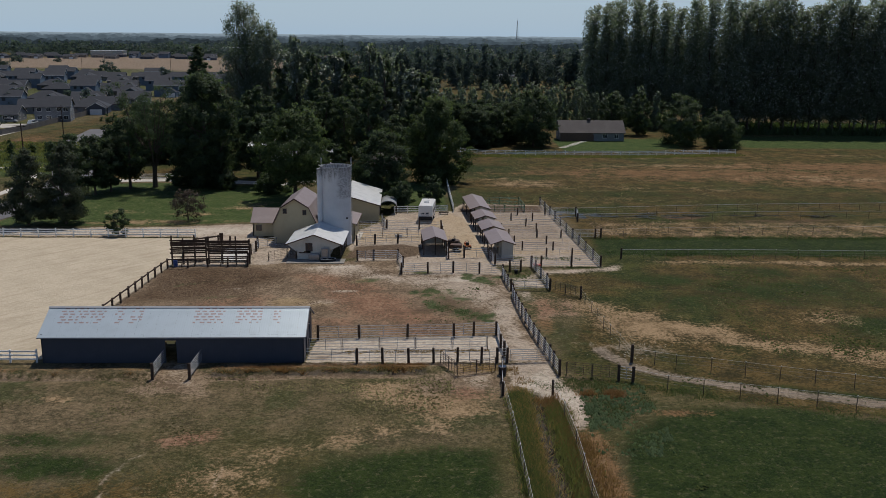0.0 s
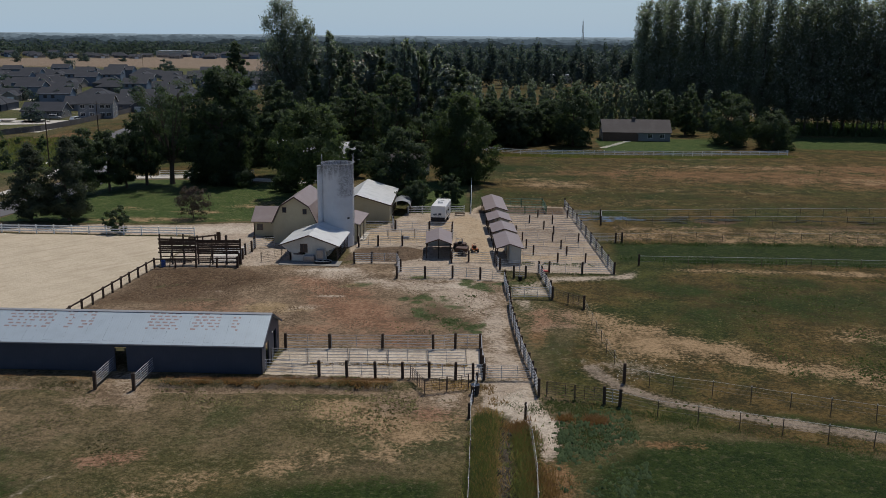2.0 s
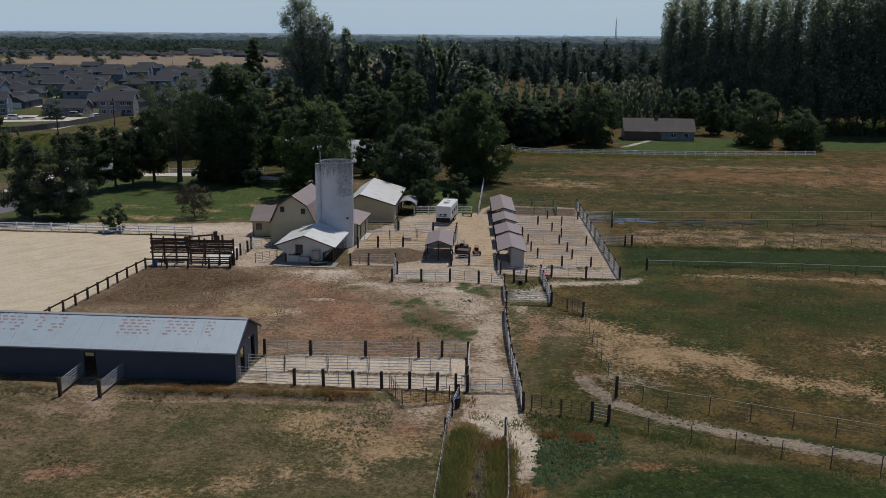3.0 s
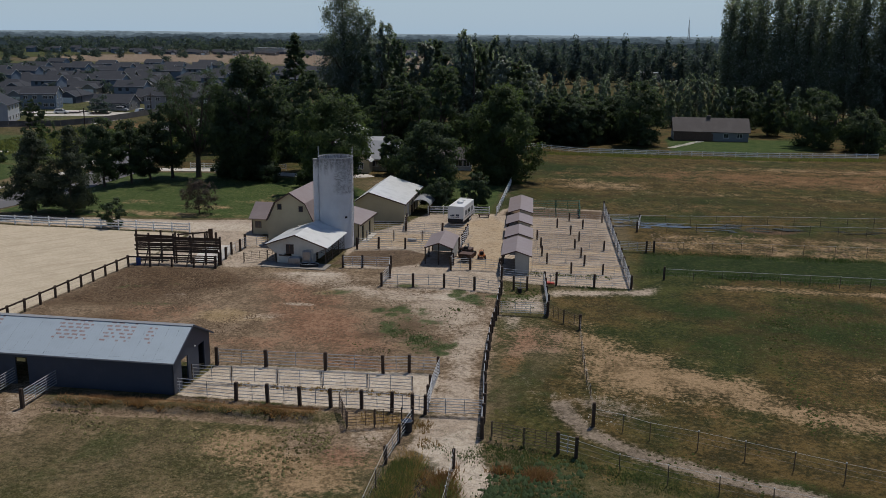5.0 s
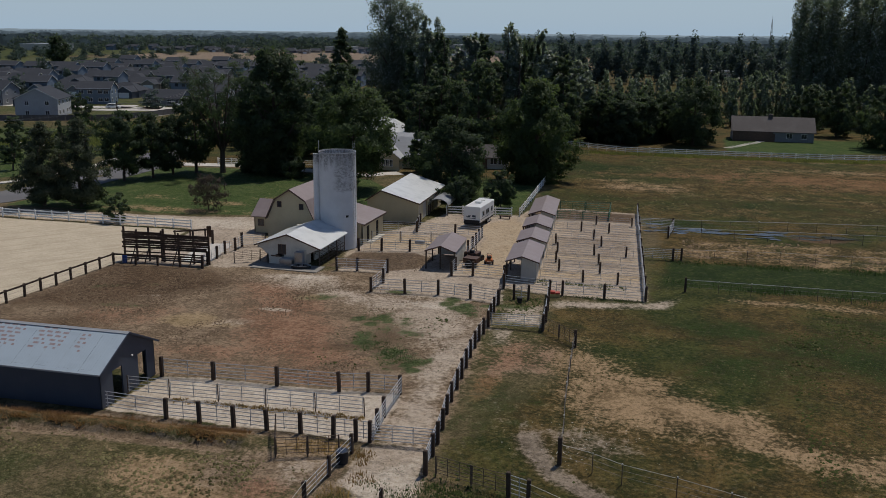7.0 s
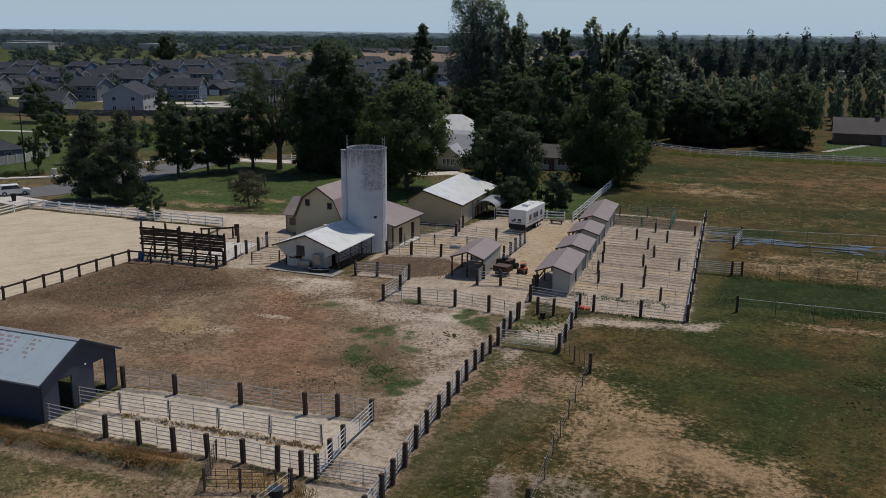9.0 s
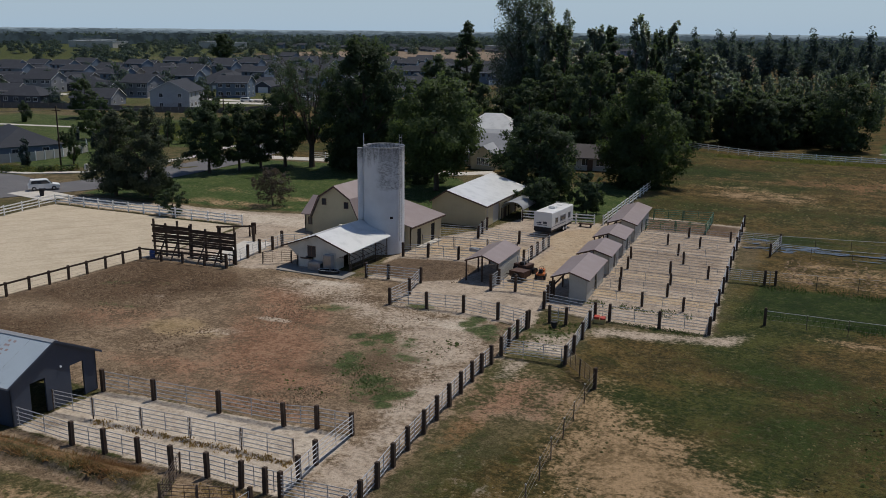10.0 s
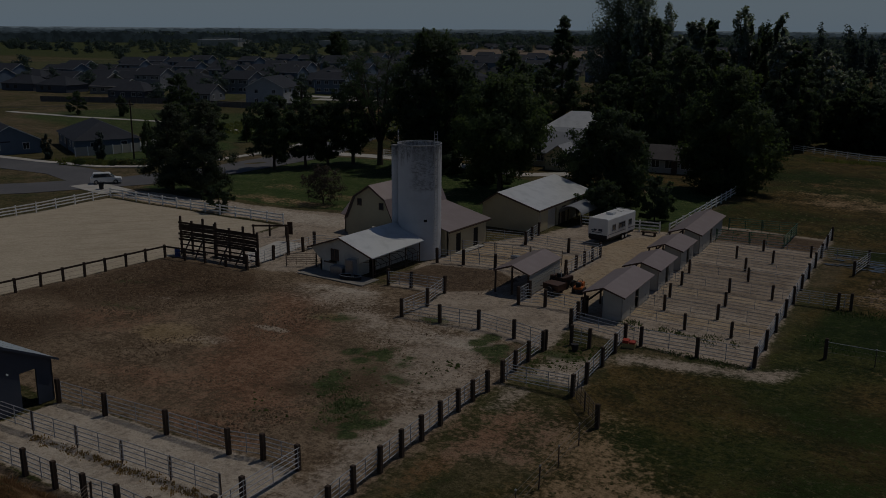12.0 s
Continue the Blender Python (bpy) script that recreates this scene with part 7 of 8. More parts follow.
tufts("weed_clumps", "rank green weeds spreading over corral earth", [(rng.normal(x, a), rng.normal(y, b)) for x, y, a, b, n in ((5.6, 98.9, 0.8, 0.6, 110), (1.4, 102.8, 0.7, 0.6, 60), (-0.3, 110.2, 0.8, 0.5, 60), (3.4, 101.4, 1.0, 1.2, 60), (6.6, 115.8, 0.9, 1.1, 60), (-1.5, 111.6, 1.6, 0.8, 14), (2.5, 106.5, 1.2, 1.6, 14), (7.0, 103.5, 0.8, 2.0, 8)) for k in range(n // 3)], 100, "weed_green", 0.05, 26, 0.5, 0.03)
mounds("weed_clumps", "low green weeds spreading over corral earth", patchy(rng, -3, 6, 97, 112, 220, 0.25, 0.12), 107, "turf_green", 0.10, 0.5)
mounds("weed_clumps", "pale grey-green weeds in dry turf", [(rng.normal(x, a), rng.normal(y, b)) for x, y, a, b, n in ((-8.5, 77.6, 1.8, 0.8, 170), (-4.2, 76.2, 2.0, 1.0, 230), (-1.6, 79.0, 1.2, 0.6, 90), (-14.5, 77.4, 2.4, 0.7, 90), (1.6, 78.2, 0.5, 0.9, 60), (5.4, 75.4, 0.8, 0.8, 70), (-2, 73.6, 2.4, 0.8, 90)) for k in range(n)], 108, "pale_weed", 0.095, 0.7)
mounds("weed_clumps", "low green weeds on trodden ground", patchy(rng, 9.5, 15, 110.5, 121, 300, 0.4, 0.1), 101, "turf_green", 0.10, 0.5)
mounds("weed_clumps", "low green weeds at a ditch head", patchy(rng, 13.4, 20, 64, 79, 1100, 0.3, 0.1), 102, "weed_green", 0.15, 0.9)

tufts("undergrowth", "light green undergrowth below a poplar plantation", [(rng.uniform(84, 185), rng.uniform(303, 332)) for k in range(3000)], 103, "leaf_bright", 2.0, 5, 0.8, 0.5)
mounds("clods", "small stones and dung over a corral", patchy(rng, -37, 8, 93, 120, 6000, 0.3, -0.1), 104, "clod", 0.05, 0.6)
tufts("dry_grass", "tall dry grass below a white rail fence", strew(rng, [(6, 241), (35, 241), (58, 242.5), (84, 248)], 0.9, 900), 105, "tall_grass", 0.5, 8, 0.6, 0.06)
tufts("dry_grass", "straw-coloured grass on a bank below the shed", tussocks(rng, BERM[1], 0.3, 22, 6, 0.2) + tussocks(rng, BERM[0], 0.3, 20, 6, 0.2), 106, "dry_grass", 0.26, 12, 0.12, 0.03, 0.7)
# ---- road, houses and distance ----
def ribbon(pts, width, z=0.0, t=0.06):
    """A flat strip of ground along a line."""
    bm = bmesh.new()
    v = [Vector((x, y, 0)) for x, y in pts]
    rows = []
    for i, p in enumerate(v):
        d = (v[min(i + 1, len(v) - 1)] - v[max(i - 1, 0)]).normalized()
        s = Vector((-d.y, d.x, 0)) * width / 2
        rows.append([bm.verts.new(p + s + Vector((0, 0, z))), bm.verts.new(p - s + Vector((0, 0, z))), bm.verts.new(p - s + Vector((0, 0, z - t))), bm.verts.new(p + s + Vector((0, 0, z - t)))])
    for a, b in zip(rows, rows[1:]):
        for k in range(4):
            bm.faces.new((a[k], a[(k + 1) % 4], b[(k + 1) % 4], b[k]))
    bm.faces.new(rows[0]), bm.faces.new(rows[-1][::-1])
    return bm


ROADLINE = [(-120, 104), (-100, 122), (-88, 136), (-80.5, 150), (-77.8, 165), (-78.6, 186), (-82, 200), (-92, 222), (-104, 250), (-112, 300)]
single("road", ribbon(ROADLINE, 9.5, 0.04), "asphalt", "worn grey asphalt road past the farm", "road", "structure")
single("side_road", ribbon([(-84, 146), (-98, 149.5), (-130, 147), (-190, 141)], 8.0, 0.045), "asphalt", "worn grey asphalt side road", "road", "structure")
single("pavement", ribbon([(-185, 147.5), (-112, 153.2), (-98, 155.6), (-91, 161), (-87.5, 170), (-87.8, 186), (-92, 204)], 1.8, 0.10, 0.12), "concrete", "pale concrete pavement beside the road", "pavement", "structure")
single("drive", ribbon([(-74, 141.5), (-84, 143)], 5.0, 0.05), "concrete", "pale gravel drive meeting the road", "drive", "structure")
single("drive", ribbon([(-77, 193), (-60, 196), (-44, 194), (-33, 192), (-27, 197)], 4.0, 0.03), "concrete", "pale concrete drive under the shade trees", "drive", "structure")
single("pavement", ribbon([(-40, 205), (-27, 207)], 6.0, 0.03), "concrete", "pale concrete forecourt by the farmhouse", "paving", "structure")
single("path", ribbon([(-210, 206), (-179, 208.5), (-150, 214.5), (-118, 210), (-92, 213)], 2.4, 0.02), "concrete", "pale gravel path across rough ground", "path", "structure")

water = Net("shallow_water")
water.bump(water.noise(3.0, 3.0), 0.04, 0.02)
M["water"] = water.done((0.06, 0.058, 0.045), 0.12, 0.0, 0.35)
rng = np.random.default_rng(80)


def flood(label, x0, x1, y0, y1, count, seed, big):
    """Shallow water broken into many uneven pools."""
    q = random.Random(seed)
    bm = bmesh.new()
    for k in range(count):
        x, y = q.uniform(x0, x1), q.gauss((y0 + y1) / 2, (y1 - y0) / 4)
        rx, ry, ph = big * q.uniform(0.3, 1.0), big * q.uniform(0.08, 0.26), q.uniform(0, 6.28)
        ring = []
        for c in range(18):
            a = 2 * math.pi * c / 18
            f = 1 + 0.25 * math.sin(3 * a + ph) + 0.18 * math.sin(5 * a + 2 * ph)
            ring.append(bm.verts.new((x + rx * f * math.cos(a), y + ry * f * math.sin(a), 0.030 + 0.0006 * k)))
        bm.faces.new(ring)
    return single("flood_water", bm, "water", label, "water", "structure")


flood("shallow flood water lying in a pasture", 26, 44, 157.6, 162.6, 46, 5, 1.7)
flood("shallow flood water beside a pen gate", 21.6, 25.4, 157.4, 162.6, 8, 6, 1.3)
flood("thin flood water along a fence", 46, 74, 160.0, 162.4, 16, 7, 2.2)


def verge(ob, axis):
    """Pale boards along the gable ends of a roof plane."""
    ob.data.materials.append(M["vinyl"])
    for f in ob.data.polygons:
        f.material_index = 1 if abs(f.normal[axis]) > 0.9 else 0


def house(label, x, y, rz, w=13.0, d=10.0, h=2.8, rise=2.6, wallm="beige", roofm="shingle", floors=1, garage=True, hip=False, group="suburb houses", name="house", plain=False):
    """A plain family house: gabled body, front garage wing, windows with panes."""
    ob = thing(name, label, "house", x, y, 0, rz, group)
    H = h * floors
    part("wall", box(-w / 2, w / 2, -d / 2, d / 2, 0, H), wallm, ob)
    o = 0.45
    if hip:
        bm = bmesh.new()
        lo = [bm.verts.new(p) for p in ((-w / 2 - o, -d / 2 - o, H - 0.05), (w / 2 + o, -d / 2 - o, H - 0.05), (w / 2 + o, d / 2 + o, H - 0.05), (-w / 2 - o, d / 2 + o, H - 0.05))]
        a, b = bm.verts.new((-w / 2 + d / 2, 0, H + rise)), bm.verts.new((w / 2 - d / 2, 0, H + rise))
        bm.faces.new(lo[::-1]), bm.faces.new((lo[0], lo[1], b, a)), bm.faces.new((lo[2], lo[3], a, b)), bm.faces.new((lo[1], lo[2], b)), bm.faces.new((lo[3], lo[0], a))
        part("roof", bm, roofm, ob)
    else:
        rot = pose(0, 0, 0, 0, 0, 90)
        part("gable", solid([(-d / 2, H), (d / 2, H), (0, H + rise - 0.15)], -w / 2, w / 2), wallm, ob).matrix_local = rot
        for s in (-1, 1):
            verge(part("roof", slab((-w / 2 - o, s * (d / 2 + o), H - 0.22), (w / 2 + o, s * (d / 2 + o), H - 0.22), (w / 2 + o, 0, H + rise), (-w / 2 - o, 0, H + rise), 0.16), roofm, ob), 0)
    if garage:
        gw, gd = w * 0.46, 5.0
        gx = w / 2 - gw / 2 - 0.3
        part("garage_wing", box(gx - gw / 2, gx + gw / 2, -d / 2 - gd, -d / 2, 0, h), wallm, ob)
        part("garage_gable", solid([(gx - gw / 2, h), (gx + gw / 2, h), (gx, h + 1.75)], -d / 2 - gd, -d / 2 + 2.0), wallm, ob)
        for s in (-1, 1):
            verge(part("garage_roof", slab((gx + s * (gw / 2 + 0.4), -d / 2 - gd - 0.4, h - 0.2), (gx, -d / 2 - gd - 0.4, h + 1.95), (gx, 0, h + 1.95), (gx + s * (gw / 2 + 0.4), 0, h - 0.2), 0.14), roofm, ob), 1)
        part("garage_door", box(gx - 2.2, gx + 2.2, -d / 2 - gd - 0.05, -d / 2 - gd, 0.0, 2.2), "vinyl", ob)
    if plain:
        for xx in (-w * 0.3, -w * 0.05):
            part("window", box(xx - 0.7, xx + 0.7, -d / 2 - 0.04, -d / 2, H - 1.9, H - 0.6), "glass", ob)
            part("window", box(-xx - 0.7, -xx + 0.7, d / 2, d / 2 + 0.04, H - 1.9, H - 0.6), "glass", ob)
        return ob
    for fl in range(floors):
        for k, xx in enumerate((-w * 0.36, -w * 0.1, w * 0.2, w * 0.38)):
            if not (garage and fl == 0 and xx > -0.05 * w):
                window(ob, xx, -d / 2, h * fl + 0.95, 1.3, 1.2)
            window(ob, -xx, d / 2, h * fl + 0.95, 1.5, 1.2, "y+")
        for yy in (-d * 0.22, d * 0.25):
            window(ob, w / 2, yy, h * fl + 0.95, 1.1, 1.2, "x+")
            window(ob, -w / 2, yy, h * fl + 0.95, 1.1, 1.2, "x-")
    if not garage or floors > 1:
        part("door", box(-0.5, 0.5, -d / 2 - 0.06, -d / 2, 0.0, 2.05), "trim_brown", ob)
    return ob


M["blue_siding"] = surface("blue_grey_siding", (0.13, 0.17, 0.22), (0.10, 0.135, 0.18), 0.4, 0.7, fine=0.2)
M["grey_siding"] = surface("grey_siding", (0.19, 0.20, 0.215), (0.15, 0.155, 0.165), 0.4, 0.7, fine=0.2)
M["dark_siding"] = surface("slate_siding", (0.07, 0.08, 0.10), (0.055, 0.062, 0.078), 0.4, 0.7, fine=0.2)
M["tan_siding"] = surface("tan_siding", (0.22, 0.20, 0.175), (0.18, 0.165, 0.145), 0.4, 0.7, fine=0.2)
M["wood_fence"] = surface("grey_fence_board", (0.14, 0.13, 0.125), (0.09, 0.082, 0.078), 0.6, 0.85, vary=0.3)

house("low grey house with a dark shingle roof", -121, 172, -25, 20, 12, 2.7, 3.0, "blue_siding", "shingle", hip=True, garage=False, name="bungalow")
house("low blue house with a dark shingle roof", -132, 158, -20, 16, 11, 2.7, 2.8, "blue_siding", "shingle")
M["pale_siding"] = surface("pale_grey_clapboard", (0.38, 0.395, 0.41), (0.32, 0.33, 0.34), 0.4, 0.7, fine=0.2)
house("two-storey pale grey house with white windows", -170, 273, -66, 16, 12.5, 2.9, 3.2, "pale_siding", "shingle", 2, garage=False)
protos = [
    house("grey house with a dark shingle roof and garage gable", -200, 268, 200, 14, 11, 2.8, 2.8, "grey_siding"),
    house("slate blue house with a dark shingle roof", -225, 262, 195, 15, 11, 2.8, 3.0, "dark_siding", hip=True),
    house("two-storey blue house with a dark shingle roof", -186, 322, 200, 12, 10, 2.8, 2.4, "blue_siding", floors=2),
    house("tan house with a dark shingle roof", -250, 272, 198, 14, 11, 2.8, 2.6, "tan_siding"),
    house("two-storey grey house with a dark shingle roof", -262, 300, 195, 12, 10, 2.8, 2.6, "grey_siding", floors=2),
]
far_protos = [
    house("far grey house with a dark shingle roof", -320, 330, 15, 14, 11, 2.8, 2.8, "grey_siding", plain=True),
    house("far slate house with a dark shingle roof", -340, 332, 15, 15, 11, 2.8, 3.0, "dark_siding", hip=True, plain=True),
    house("far two-storey blue house with a dark roof", -360, 334, 195, 12, 10, 2.8, 2.4, "blue_siding", floors=2, plain=True),
    house("far tan house with a dark shingle roof", -380, 336, 195, 14, 11, 2.8, 2.6, "tan_siding", plain=True),
]
rh = random.Random(12)
taken = [(-170, 273), (-200, 268), (-225, 262), (-186, 322), (-150, 284), (-136, 286), (-158, 302), (-146, 308), (-250, 272), (-262, 300), (-132, 158), (-121, 172), (-320, 330), (-340, 332), (-360, 334), (-380, 336)]
for row in range(22):
    for c in range(14):
        u, v = -140 - c * 19.0 + rh.uniform(-1.5, 1.5), 278 + row * 25 + (8 if row % 2 else 0)
        x, y = u, v + (u + 140) * 0.10
        if row > 14 and c < 6 and rh.random() < 0.6:
            continue
        if x > -136 + (y - 278) * 0.02 or y > 650 or min(math.hypot(x - a, y - b) for a, b in taken) < 17:
            continue
        taken.append((x, y))
        copy_thing(rh.choice(protos if y < 335 and x > -260 else far_protos), pose(x, y, 0, 0, 0, (10 if row % 2 and row > 2 else 190) + rh.uniform(-6, 6)))
for k in range(46):
    x, y = -720 + k * 13.5 + rh.uniform(-3, 3), 1090 + rh.uniform(-20, 20) + (k % 3) * 28
    copy_thing(rh.choice(far_protos), pose(x, y, 0, 0, 0, rh.choice((0, 180)) + rh.uniform(-8, 8)))
# board fence of the estate
bf = thing("estate_fence", "long grey board fence behind the houses", "fence", 0, 0)
line_pts = [(-235, 232), (-199, 250), (-166, 255), (-142, 266), (-137, 280), (-136, 300), (-138, 372)]
for a, b in zip(line_pts, line_pts[1:]):
    a, b = Vector((*a, 0)), Vector((*b, 0))
    k = max(1, round((b - a).length / 2.4))
    for i in range(k):
        p, q = a.lerp(b, i / k), a.lerp(b, (i + 0.97) / k)
        ang = math.degrees(math.atan2(b.y - a.y, b.x - a.x))
        part("panel", box(0, (q - p).length, -0.03, 0.03, 0.05, 1.8), "wood_fence", bf).matrix_local = pose(p.x, p.y, 0, 0, 0, ang)
vf = thing("garden_fence", "pale vinyl panel fence round a garden", "fence", 0, 0)
line_pts = [(-112, 160.5), (-109.5, 167), (-109, 173), (-111, 181), (-118, 187)]
for a, b in zip(line_pts, line_pts[1:]):
    a, b = Vector((*a, 0)), Vector((*b, 0))
    ang = math.degrees(math.atan2(b.y - a.y, b.x - a.x))
    k = max(1, round((b - a).length / 2.2))
    for i in range(k):
        p, q = a.lerp(b, i / k), a.lerp(b, (i + 0.96) / k)
        part("panel", box(0, (q - p).length, -0.03, 0.03, 0.05, 1.75), "beige", vf).matrix_local = pose(p.x, p.y, 0, 0, 0, ang)
        part("post", box(-0.08, 0.08, -0.08, 0.08, 0, 1.9), "vinyl", vf).matrix_local = pose(p.x, p.y, 0, 0, 0, ang)

ranch = house("long low house with a brown shingle roof by the poplars", 48, 284, 1.5, 20, 9, 2.8, 3.3, "grey_siding", "shingle_brown", garage=False, group="", name="ranch_house")
M["pale_grey"] = surface("grey_metal_roof", (0.36, 0.37, 0.38), (0.28, 0.29, 0.30), 0.5, 0.5, 0.1, bump=0.05)
part("porch_wall", box(-10.05, 0.0, -4.95, -4.56, 0, 2.55), "trim_brown", ranch, "dark brown boarded wall")
part("chimney", box(-1.0, 0.0, -0.5, 0.5, 4.8, 6.7), "shingle_brown", ranch)
fh = house("cream farmhouse with grey gables behind the trees", -31.0, 207.5, 5, 14, 8.5, 2.7, 3.2, "cream", "grey_paint", garage=False, group="", name="farmhouse")
part("front_wing", box(-2.6, 2.2, -8.0, -4.25, 0, 2.6), "cream", fh)
part("front_gable", solid([(-2.6, 2.6), (2.2, 2.6), (-0.2, 4.3)], -8.0, -2.0), "cream", fh)
for s in (-1, 1):
    part("front_roof", slab((-0.2 + s * 2.85, -8.4, 2.4), (-0.2, -8.4, 4.5), (-0.2, 0, 4.5), (-0.2 + s * 2.85, 0, 2.4), 0.14), "grey_paint", fh)
for x in (-1.0, -0.2, 0.6):
    window(fh, x, -8.0, 0.9, 0.6, 1.2)
house("low annexe with a grey metal roof", -35.5, 221, 5, 13, 8, 3.0, 2.2, "beige", "pale_grey", garage=False, group="", name="annexe")
house("outbuilding with a pale hipped metal roof", -45, 239, 12, 14, 10, 3.2, 3.6, "beige", "white_roof", hip=True, garage=False, group="", name="annexe")
house("small cottage behind the maple", -13, 211, 8, 9, 6, 2.6, 2.0, "beige", "shingle_brown", garage=False, group="", name="cottage")
stones = thing("stepping_path", "pale stepping stones across a lawn", "path", 45, 278, kind="structure")
for k in range(9):
    part("stone", box(-1.1, 1.1, -0.55, 0.55, 0.0, 0.06, None, 0.02), "concrete", stones).matrix_local = pose(-1.05 * k, -2.05 * k, 0, 0, 0, 12 + 5 * math.sin(k * 2.1))


def power_pole(x, y, h, label="tall dark timber power pole with crossarm"):
    ob = thing("power_pole", label, "pole", x, y)
    part("pole", tube([(0, 0, -0.3), (0, 0, h)], [0.16, 0.11], 8), "timber", ob)
    part("crossarm", box(-1.1, 1.1, -0.06, 0.06, h - 0.9, h - 0.76), "timber", ob)
    for xx in (-1.0, 0, 1.0):
        part("insulator", drum(xx, 0, h - 0.76, h - 0.55, 0.05, 8), "grey_paint", ob)
    return ob


poles = [(-100, 164.5, 11.0), (-160, 130, 11), (-96, 206, 11.3), (-110, 262, 11)]
for x, y, h in poles:
    power_pole(x, y, h)
for (x0, y0, h0), (x1, y1, h1) in ((poles[1], poles[0]), (poles[0], poles[2]), (poles[2], poles[3])):
    for dx in (-1.0, 0, 1.0):
        pts = [Vector((x0 + dx, y0, h0 - 0.55)).lerp(Vector((x1 + dx, y1, h1 - 0.55)), i / 10) - Vector((0, 0, 1.2 * (1 - (i / 5 - 1) ** 2))) for i in range(11)]
        single("power_line", tube(pts, [0.018] * 11, 4), "wire", "sagging grey power line", "cable", "structure")
for x, y, h in ((-300, 760, 16), (-205, 690, 16), (-395, 640, 14), (-620, 690, 26)):
    power_pole(x, y, h)
mast = thing("radio_mast", "far steel lattice radio mast", "mast", 296, 3600)
for k in range(3):
    a = 2.094 * k
    part("leg", tube([(5 * math.cos(a), 5 * math.sin(a), 0), (1.2 * math.cos(a), 1.2 * math.sin(a), 88)], [1.0, 0.7], 5), "grey_paint", mast)
for k in range(12):
    part("brace", tube([(5 - 0.3 * k, 0, 8 * k + 2), (-2.5 + 0.15 * k, 0, 8 * k + 9)], [0.5, 0.5], 4), "grey_paint", mast)


def car(label, x, y, rz, paint, name="car", long=4.6):
    ob = thing(name, label, "car", x, y, 0.04, rz)
    L2 = long / 2
    part("body", solid([(-L2, 0.35), (-L2, 0.95), (-L2 + 0.15, 1.05), (L2 - 1.1, 1.02), (L2 - 0.1, 0.85), (L2, 0.6), (L2, 0.35)], -0.9, 0.9), paint, ob)
    part("cabin", solid([(-L2 + 0.1, 1.0), (-L2 + 0.45, 1.68), (0.5, 1.70), (1.2, 1.0)], -0.78, 0.78), paint, ob)
    part("side_window", solid([(-L2 + 0.4, 1.08), (-L2 + 0.6, 1.58), (0.42, 1.60), (0.98, 1.08)], -0.80, 0.80), "glass", ob)
    part("windscreen", slab((0.55, -0.7, 1.62), (1.24, -0.72, 1.06), (1.24, 0.72, 1.06), (0.55, 0.7, 1.62), 0.02), "glass", ob)
    for xx in (-L2 + 0.85, L2 - 0.9):
        for s in (-0.95, 0.73):
            wv = part("wheel", tube([(0, 0, 0), (0, 0.22, 0)], [0.35, 0.35], 16), "rubber", ob)
            wv.matrix_local = pose(xx, s, 0.35)
            part("rim", tube([(0, -0.01, 0), (0, 0.23, 0)], [0.2, 0.2], 10), "steel", wv)
    for s in (-0.6, 0.6):
        part("headlight", box(L2 - 0.08, L2 + 0.01, s - 0.18, s + 0.18, 0.62, 0.76), "vinyl", ob)
    return ob


car("white estate car on the road", -82.0, 145.4, 52, "gelcoat")
for x, y, rz, p, lb in ((-141.0, 312, 70, "gelcoat", "white car parked by the houses"), (-152, 318, 10, "grey_paint", "grey car parked in the estate"), (-166, 303, 20, "gelcoat", "white car parked in the estate"), (-190, 330, 10, "dark_siding", "dark car parked in the estate"), (-148, 345, 80, "gelcoat", "white car parked in the estate"), (-165, 352, 12, "grey_paint", "grey car parked in the estate")):
    car(lb, x, y, rz, p)
for pts in ([(-139.5, 276), (-141, 330), (-144, 420)], [(-172, 296), (-160, 300), (-142, 307)], [(-165, 306), (-170, 318)], [(-153, 304), (-158, 316)], [(-141, 312), (-230, 298), (-330, 290)], [(-143, 362), (-260, 348), (-380, 340)], [(-145, 412), (-300, 398), (-440, 390)]):
    single("estate_street", ribbon(pts, 7.0, 0.04), "concrete", "pale street between the houses", "road", "structure")
# garden planting by the road
tree("small blue spruce in a verge bed", -104.5, 160.5, 5.2, 3.0, 0.1, 201, "spruce", 1200, 0.22, 30, style="column", name="spruce")
tree("small blue spruce in a verge bed", -113.8, 156.0, 4.6, 2.6, 0.1, 202, "spruce", 1000, 0.22, 26, style="column", name="spruce")
tree("slim young street tree", -99.5, 167.0, 7.2, 3.0, 1.0, 203, "leaf_bright", 800, 0.26, 22, style="column")
tree("slim young street tree", -99.0, 176.0, 8.5, 4.2, 1.2, 204, "leaf", 1100, 0.28, 26)
tree("round tree before the estate fence", -168, 233, 11.5, 11.0, 0.4, 205, "leaf", 2600, 0.44, 40)
tree("bright young tree on rough ground", -127, 197, 7.6, 7.5, 0.8, 206, "leaf_bright", 2200, 0.34, 34)
tree("dark young tree on rough ground", -121, 203, 8.0, 7.0, 0.6, 211, "leaf", 2000, 0.34, 34)
tree("dark round tree on rough ground", -137, 210, 8.4, 6.5, 0.6, 212, "leaf", 1800, 0.36, 30)
tree("slim young tree on rough ground", -173, 217, 5.4, 4.2, 0.4, 213, "leaf", 900, 0.34, 22, style="column")
tree("slim young tree on rough ground", -186, 212, 7.0, 6.0, 0.4, 214, "leaf", 1100, 0.34, 24)
tree("slim dark street tree", -102.9, 195.7, 6.3, 3.0, 1.0, 207, "leaf", 900, 0.26, 24, style="column")
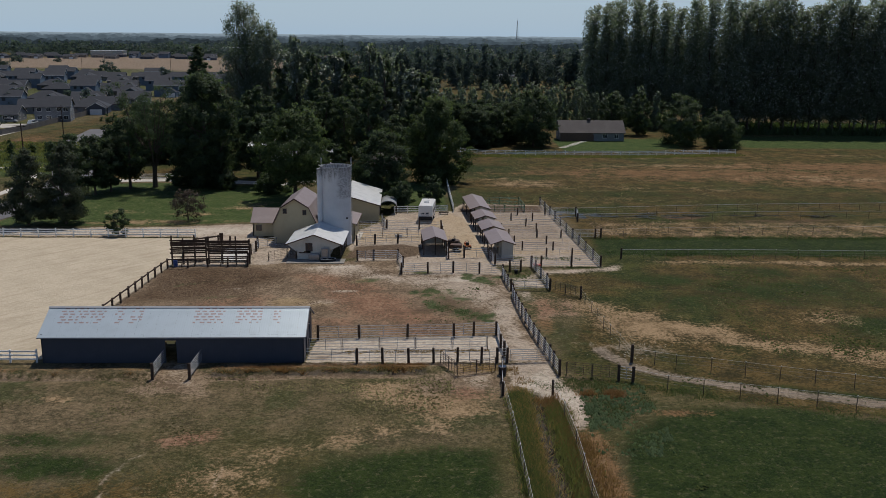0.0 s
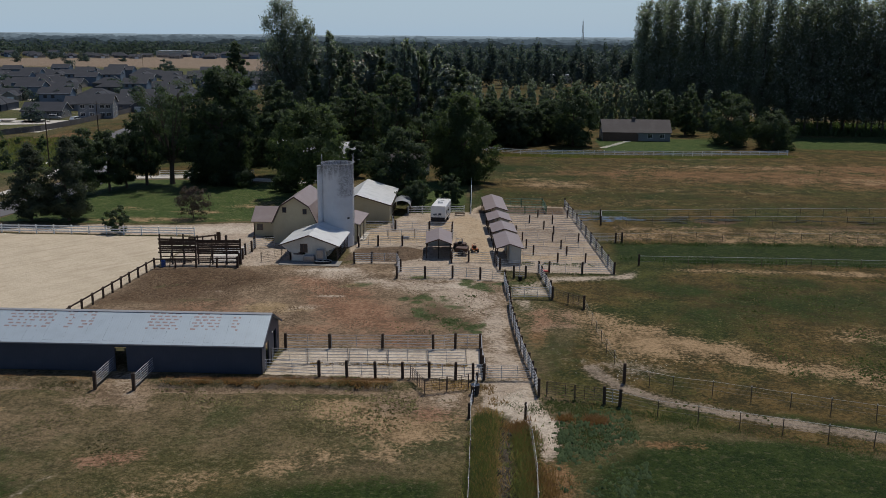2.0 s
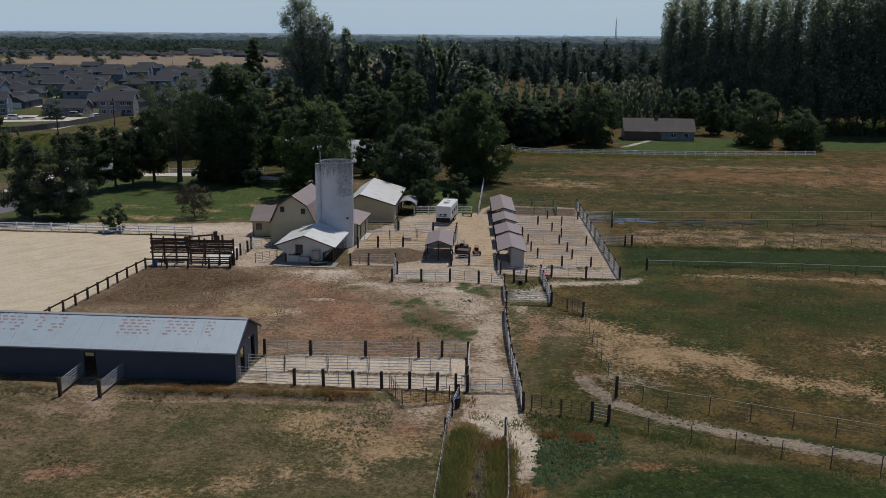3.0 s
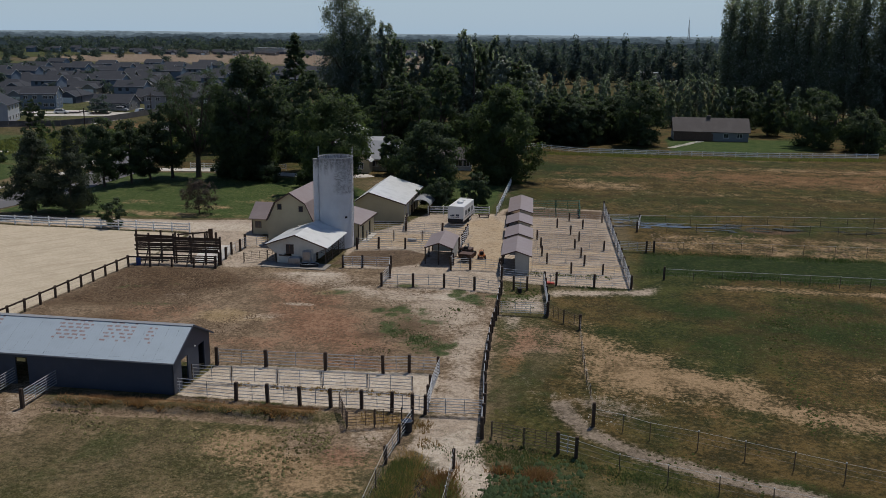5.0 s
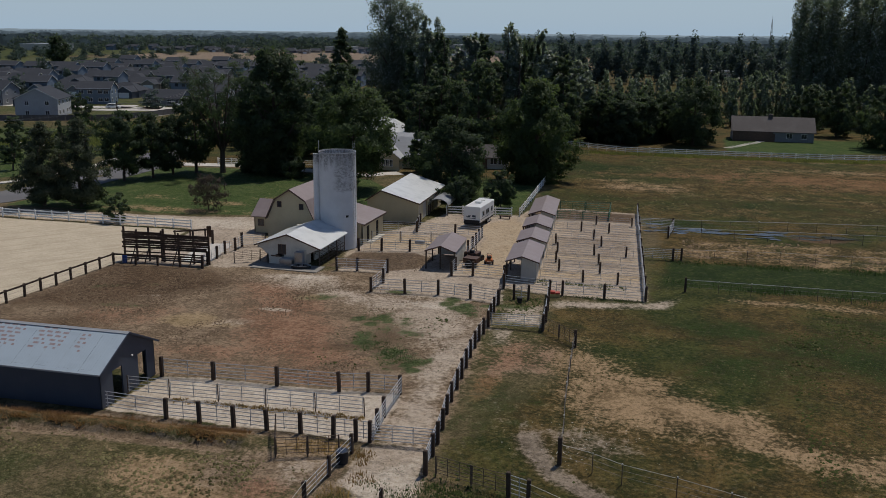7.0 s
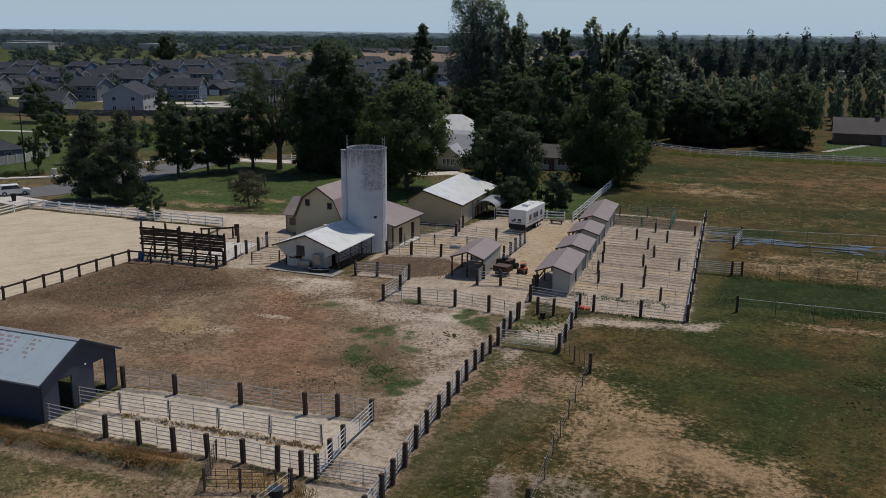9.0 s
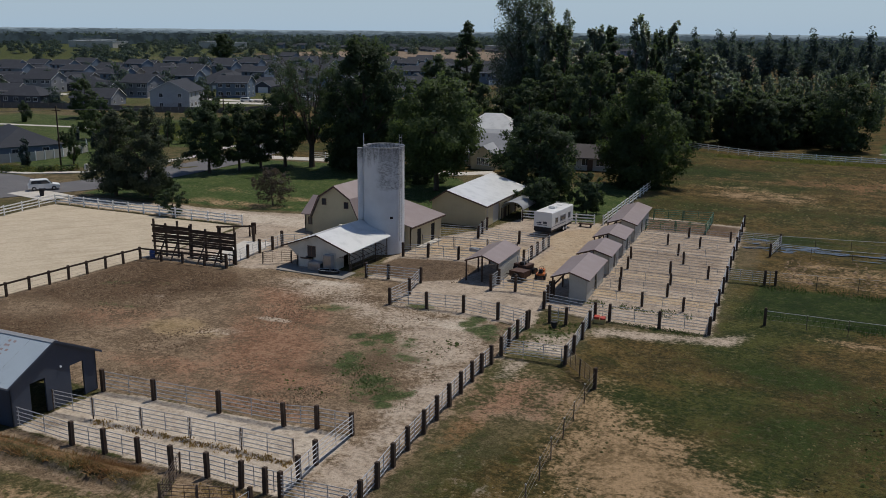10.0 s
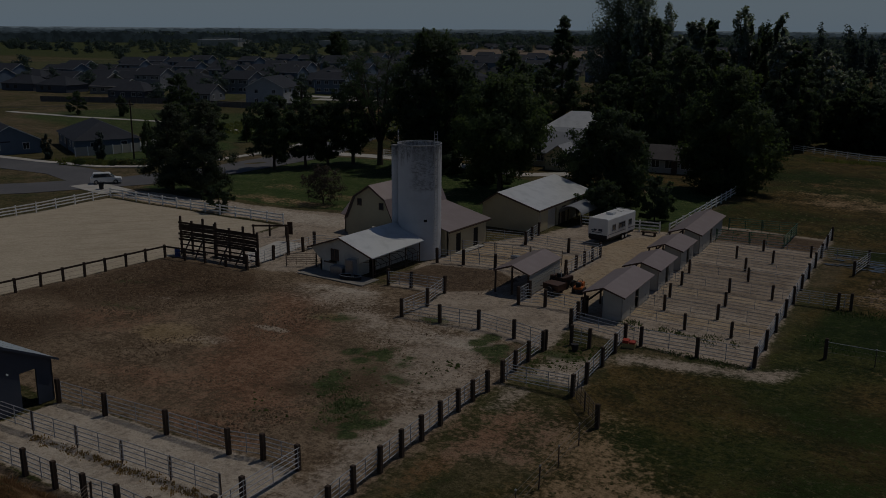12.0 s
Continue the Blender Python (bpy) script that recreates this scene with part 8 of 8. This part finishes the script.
tree("slim young street tree", -109, 203, 6.8, 3.4, 1.0, 208, "leaf", 900, 0.28, 24, style="column")
for k, (x, y, h) in enumerate(((-117.5, 182.2, 3.6), (-120.5, 186.5, 4.4), (-123, 185, 3.2), (-114, 186, 3.4))):
    tree("low conifer in a garden row", x, y, h, 2.4, 0.0, 215 + k, "spruce" if k % 2 else "leaf", 700, 0.24, 20, style="column", name="shrub")
rv2 = random.Random(31)
for k in range(16):
    x, y = -104 + 0.68 * k + rv2.uniform(-0.8, 0.8), 153.8 + 0.44 * k + rv2.uniform(-0.9, 0.9) + (1.5 if k % 2 else 0)
    tree("low rounded bush in a verge bed", x, y, rv2.uniform(0.8, 1.4), rv2.uniform(1.4, 2.2), 0.0, 230 + k, "leaf_bright" if k % 3 else "tall_grass", 220, 0.16, 12, name="shrub", r=0.04, limbs=4, group="verge bed bushes")
tree("round tree among the houses", -430, 611, 23.0, 20.0, 2.0, 209, "leaf", 2600, 1.0, 44)
tree("round tree beside the estate", -148, 262, 8.5, 7.0, 0.6, 210, "leaf", 1800, 0.34, 30)
rng = np.random.default_rng(81)
tufts("verge_grass", "ornamental grasses in a verge bed", [(rng.normal(-104, 3.0), rng.normal(157.6, 1.0)) for k in range(240)], 82, "tall_grass", 0.6, 9, 0.25, 0.07)
tufts("verge_grass", "dry rough grass beside the road", [(rng.uniform(-135, -88), rng.uniform(205, 262)) for k in range(2500)], 83, "tall_grass", 0.5, 4, 0.5, 0.2)
bin_ = thing("wheelie_bin", "dark wheeled bin at the roadside", "bin", -78.0, 141.6, 0.05, 20)
part("body", tube([(0, 0, 0), (0, 0, 1.0)], [0.3, 0.4], 8), "rubber", bin_)
part("lid", box(-0.42, 0.42, -0.42, 0.42, 1.0, 1.1, None, 0.03), "rubber", bin_)
box_ = thing("mail_box", "pale metal cabinet on the verge", "cabinet", -90.6, 162.0, 0.1)
part("body", box(-0.4, 0.4, -0.35, 0.35, 0.3, 1.3, None, 0.04), "beige", box_)
part("post", box(-0.1, 0.1, -0.1, 0.1, 0, 0.3), "timber", box_)

# far buildings and backdrop rings
for x, y, w, d, h in ((-760, 1010, 60, 30, 8), (-430, 1180, 40, 20, 7), (-900, 930, 70, 30, 8), (-980, 1000, 50, 30, 9), (260, 1500, 90, 40, 10), (620, 1900, 120, 40, 11), (60, 1500, 50, 20, 8), (150, 700, 24, 12, 5), (45, 620, 14, 8, 5), (-350, 1400, 80, 30, 9), (480, 2600, 160, 60, 13)):
    fb = thing("far_hall", "far pale flat-roofed hall", "building", x, y, 0, rh.uniform(-10, 10))
    part("wall", box(-w / 2, w / 2, -d / 2, d / 2, 0, h), "beige", fb)
    part("roof", box(-w / 2 - 0.5, w / 2 + 0.5, -d / 2 - 0.5, d / 2 + 0.5, h, h + 0.6), "pale_grey", fb)
# glowing treeline rings; haze is painted in as paler, bluer colour with distance
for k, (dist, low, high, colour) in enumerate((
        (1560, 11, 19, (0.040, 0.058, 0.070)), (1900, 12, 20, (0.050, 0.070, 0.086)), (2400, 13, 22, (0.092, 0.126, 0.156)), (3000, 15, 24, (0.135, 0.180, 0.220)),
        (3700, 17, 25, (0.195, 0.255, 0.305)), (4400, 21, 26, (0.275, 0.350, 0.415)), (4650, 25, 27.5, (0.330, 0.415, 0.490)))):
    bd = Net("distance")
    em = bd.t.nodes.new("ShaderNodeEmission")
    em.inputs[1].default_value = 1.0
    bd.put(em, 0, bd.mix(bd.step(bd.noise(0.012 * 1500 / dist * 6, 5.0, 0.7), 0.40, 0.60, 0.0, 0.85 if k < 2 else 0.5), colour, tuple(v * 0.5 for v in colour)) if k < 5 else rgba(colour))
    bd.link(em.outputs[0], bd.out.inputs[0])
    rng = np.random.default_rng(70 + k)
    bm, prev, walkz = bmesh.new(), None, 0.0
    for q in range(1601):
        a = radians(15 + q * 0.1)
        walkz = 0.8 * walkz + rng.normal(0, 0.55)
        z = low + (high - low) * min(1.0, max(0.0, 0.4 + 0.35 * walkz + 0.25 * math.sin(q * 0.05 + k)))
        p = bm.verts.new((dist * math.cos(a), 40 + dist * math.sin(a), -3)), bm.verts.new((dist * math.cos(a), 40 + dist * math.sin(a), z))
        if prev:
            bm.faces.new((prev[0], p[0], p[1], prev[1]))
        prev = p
    single("backdrop", bm, bd.mat, "glowing wooded backdrop with haze painted into its colour", "backdrop", "structure")
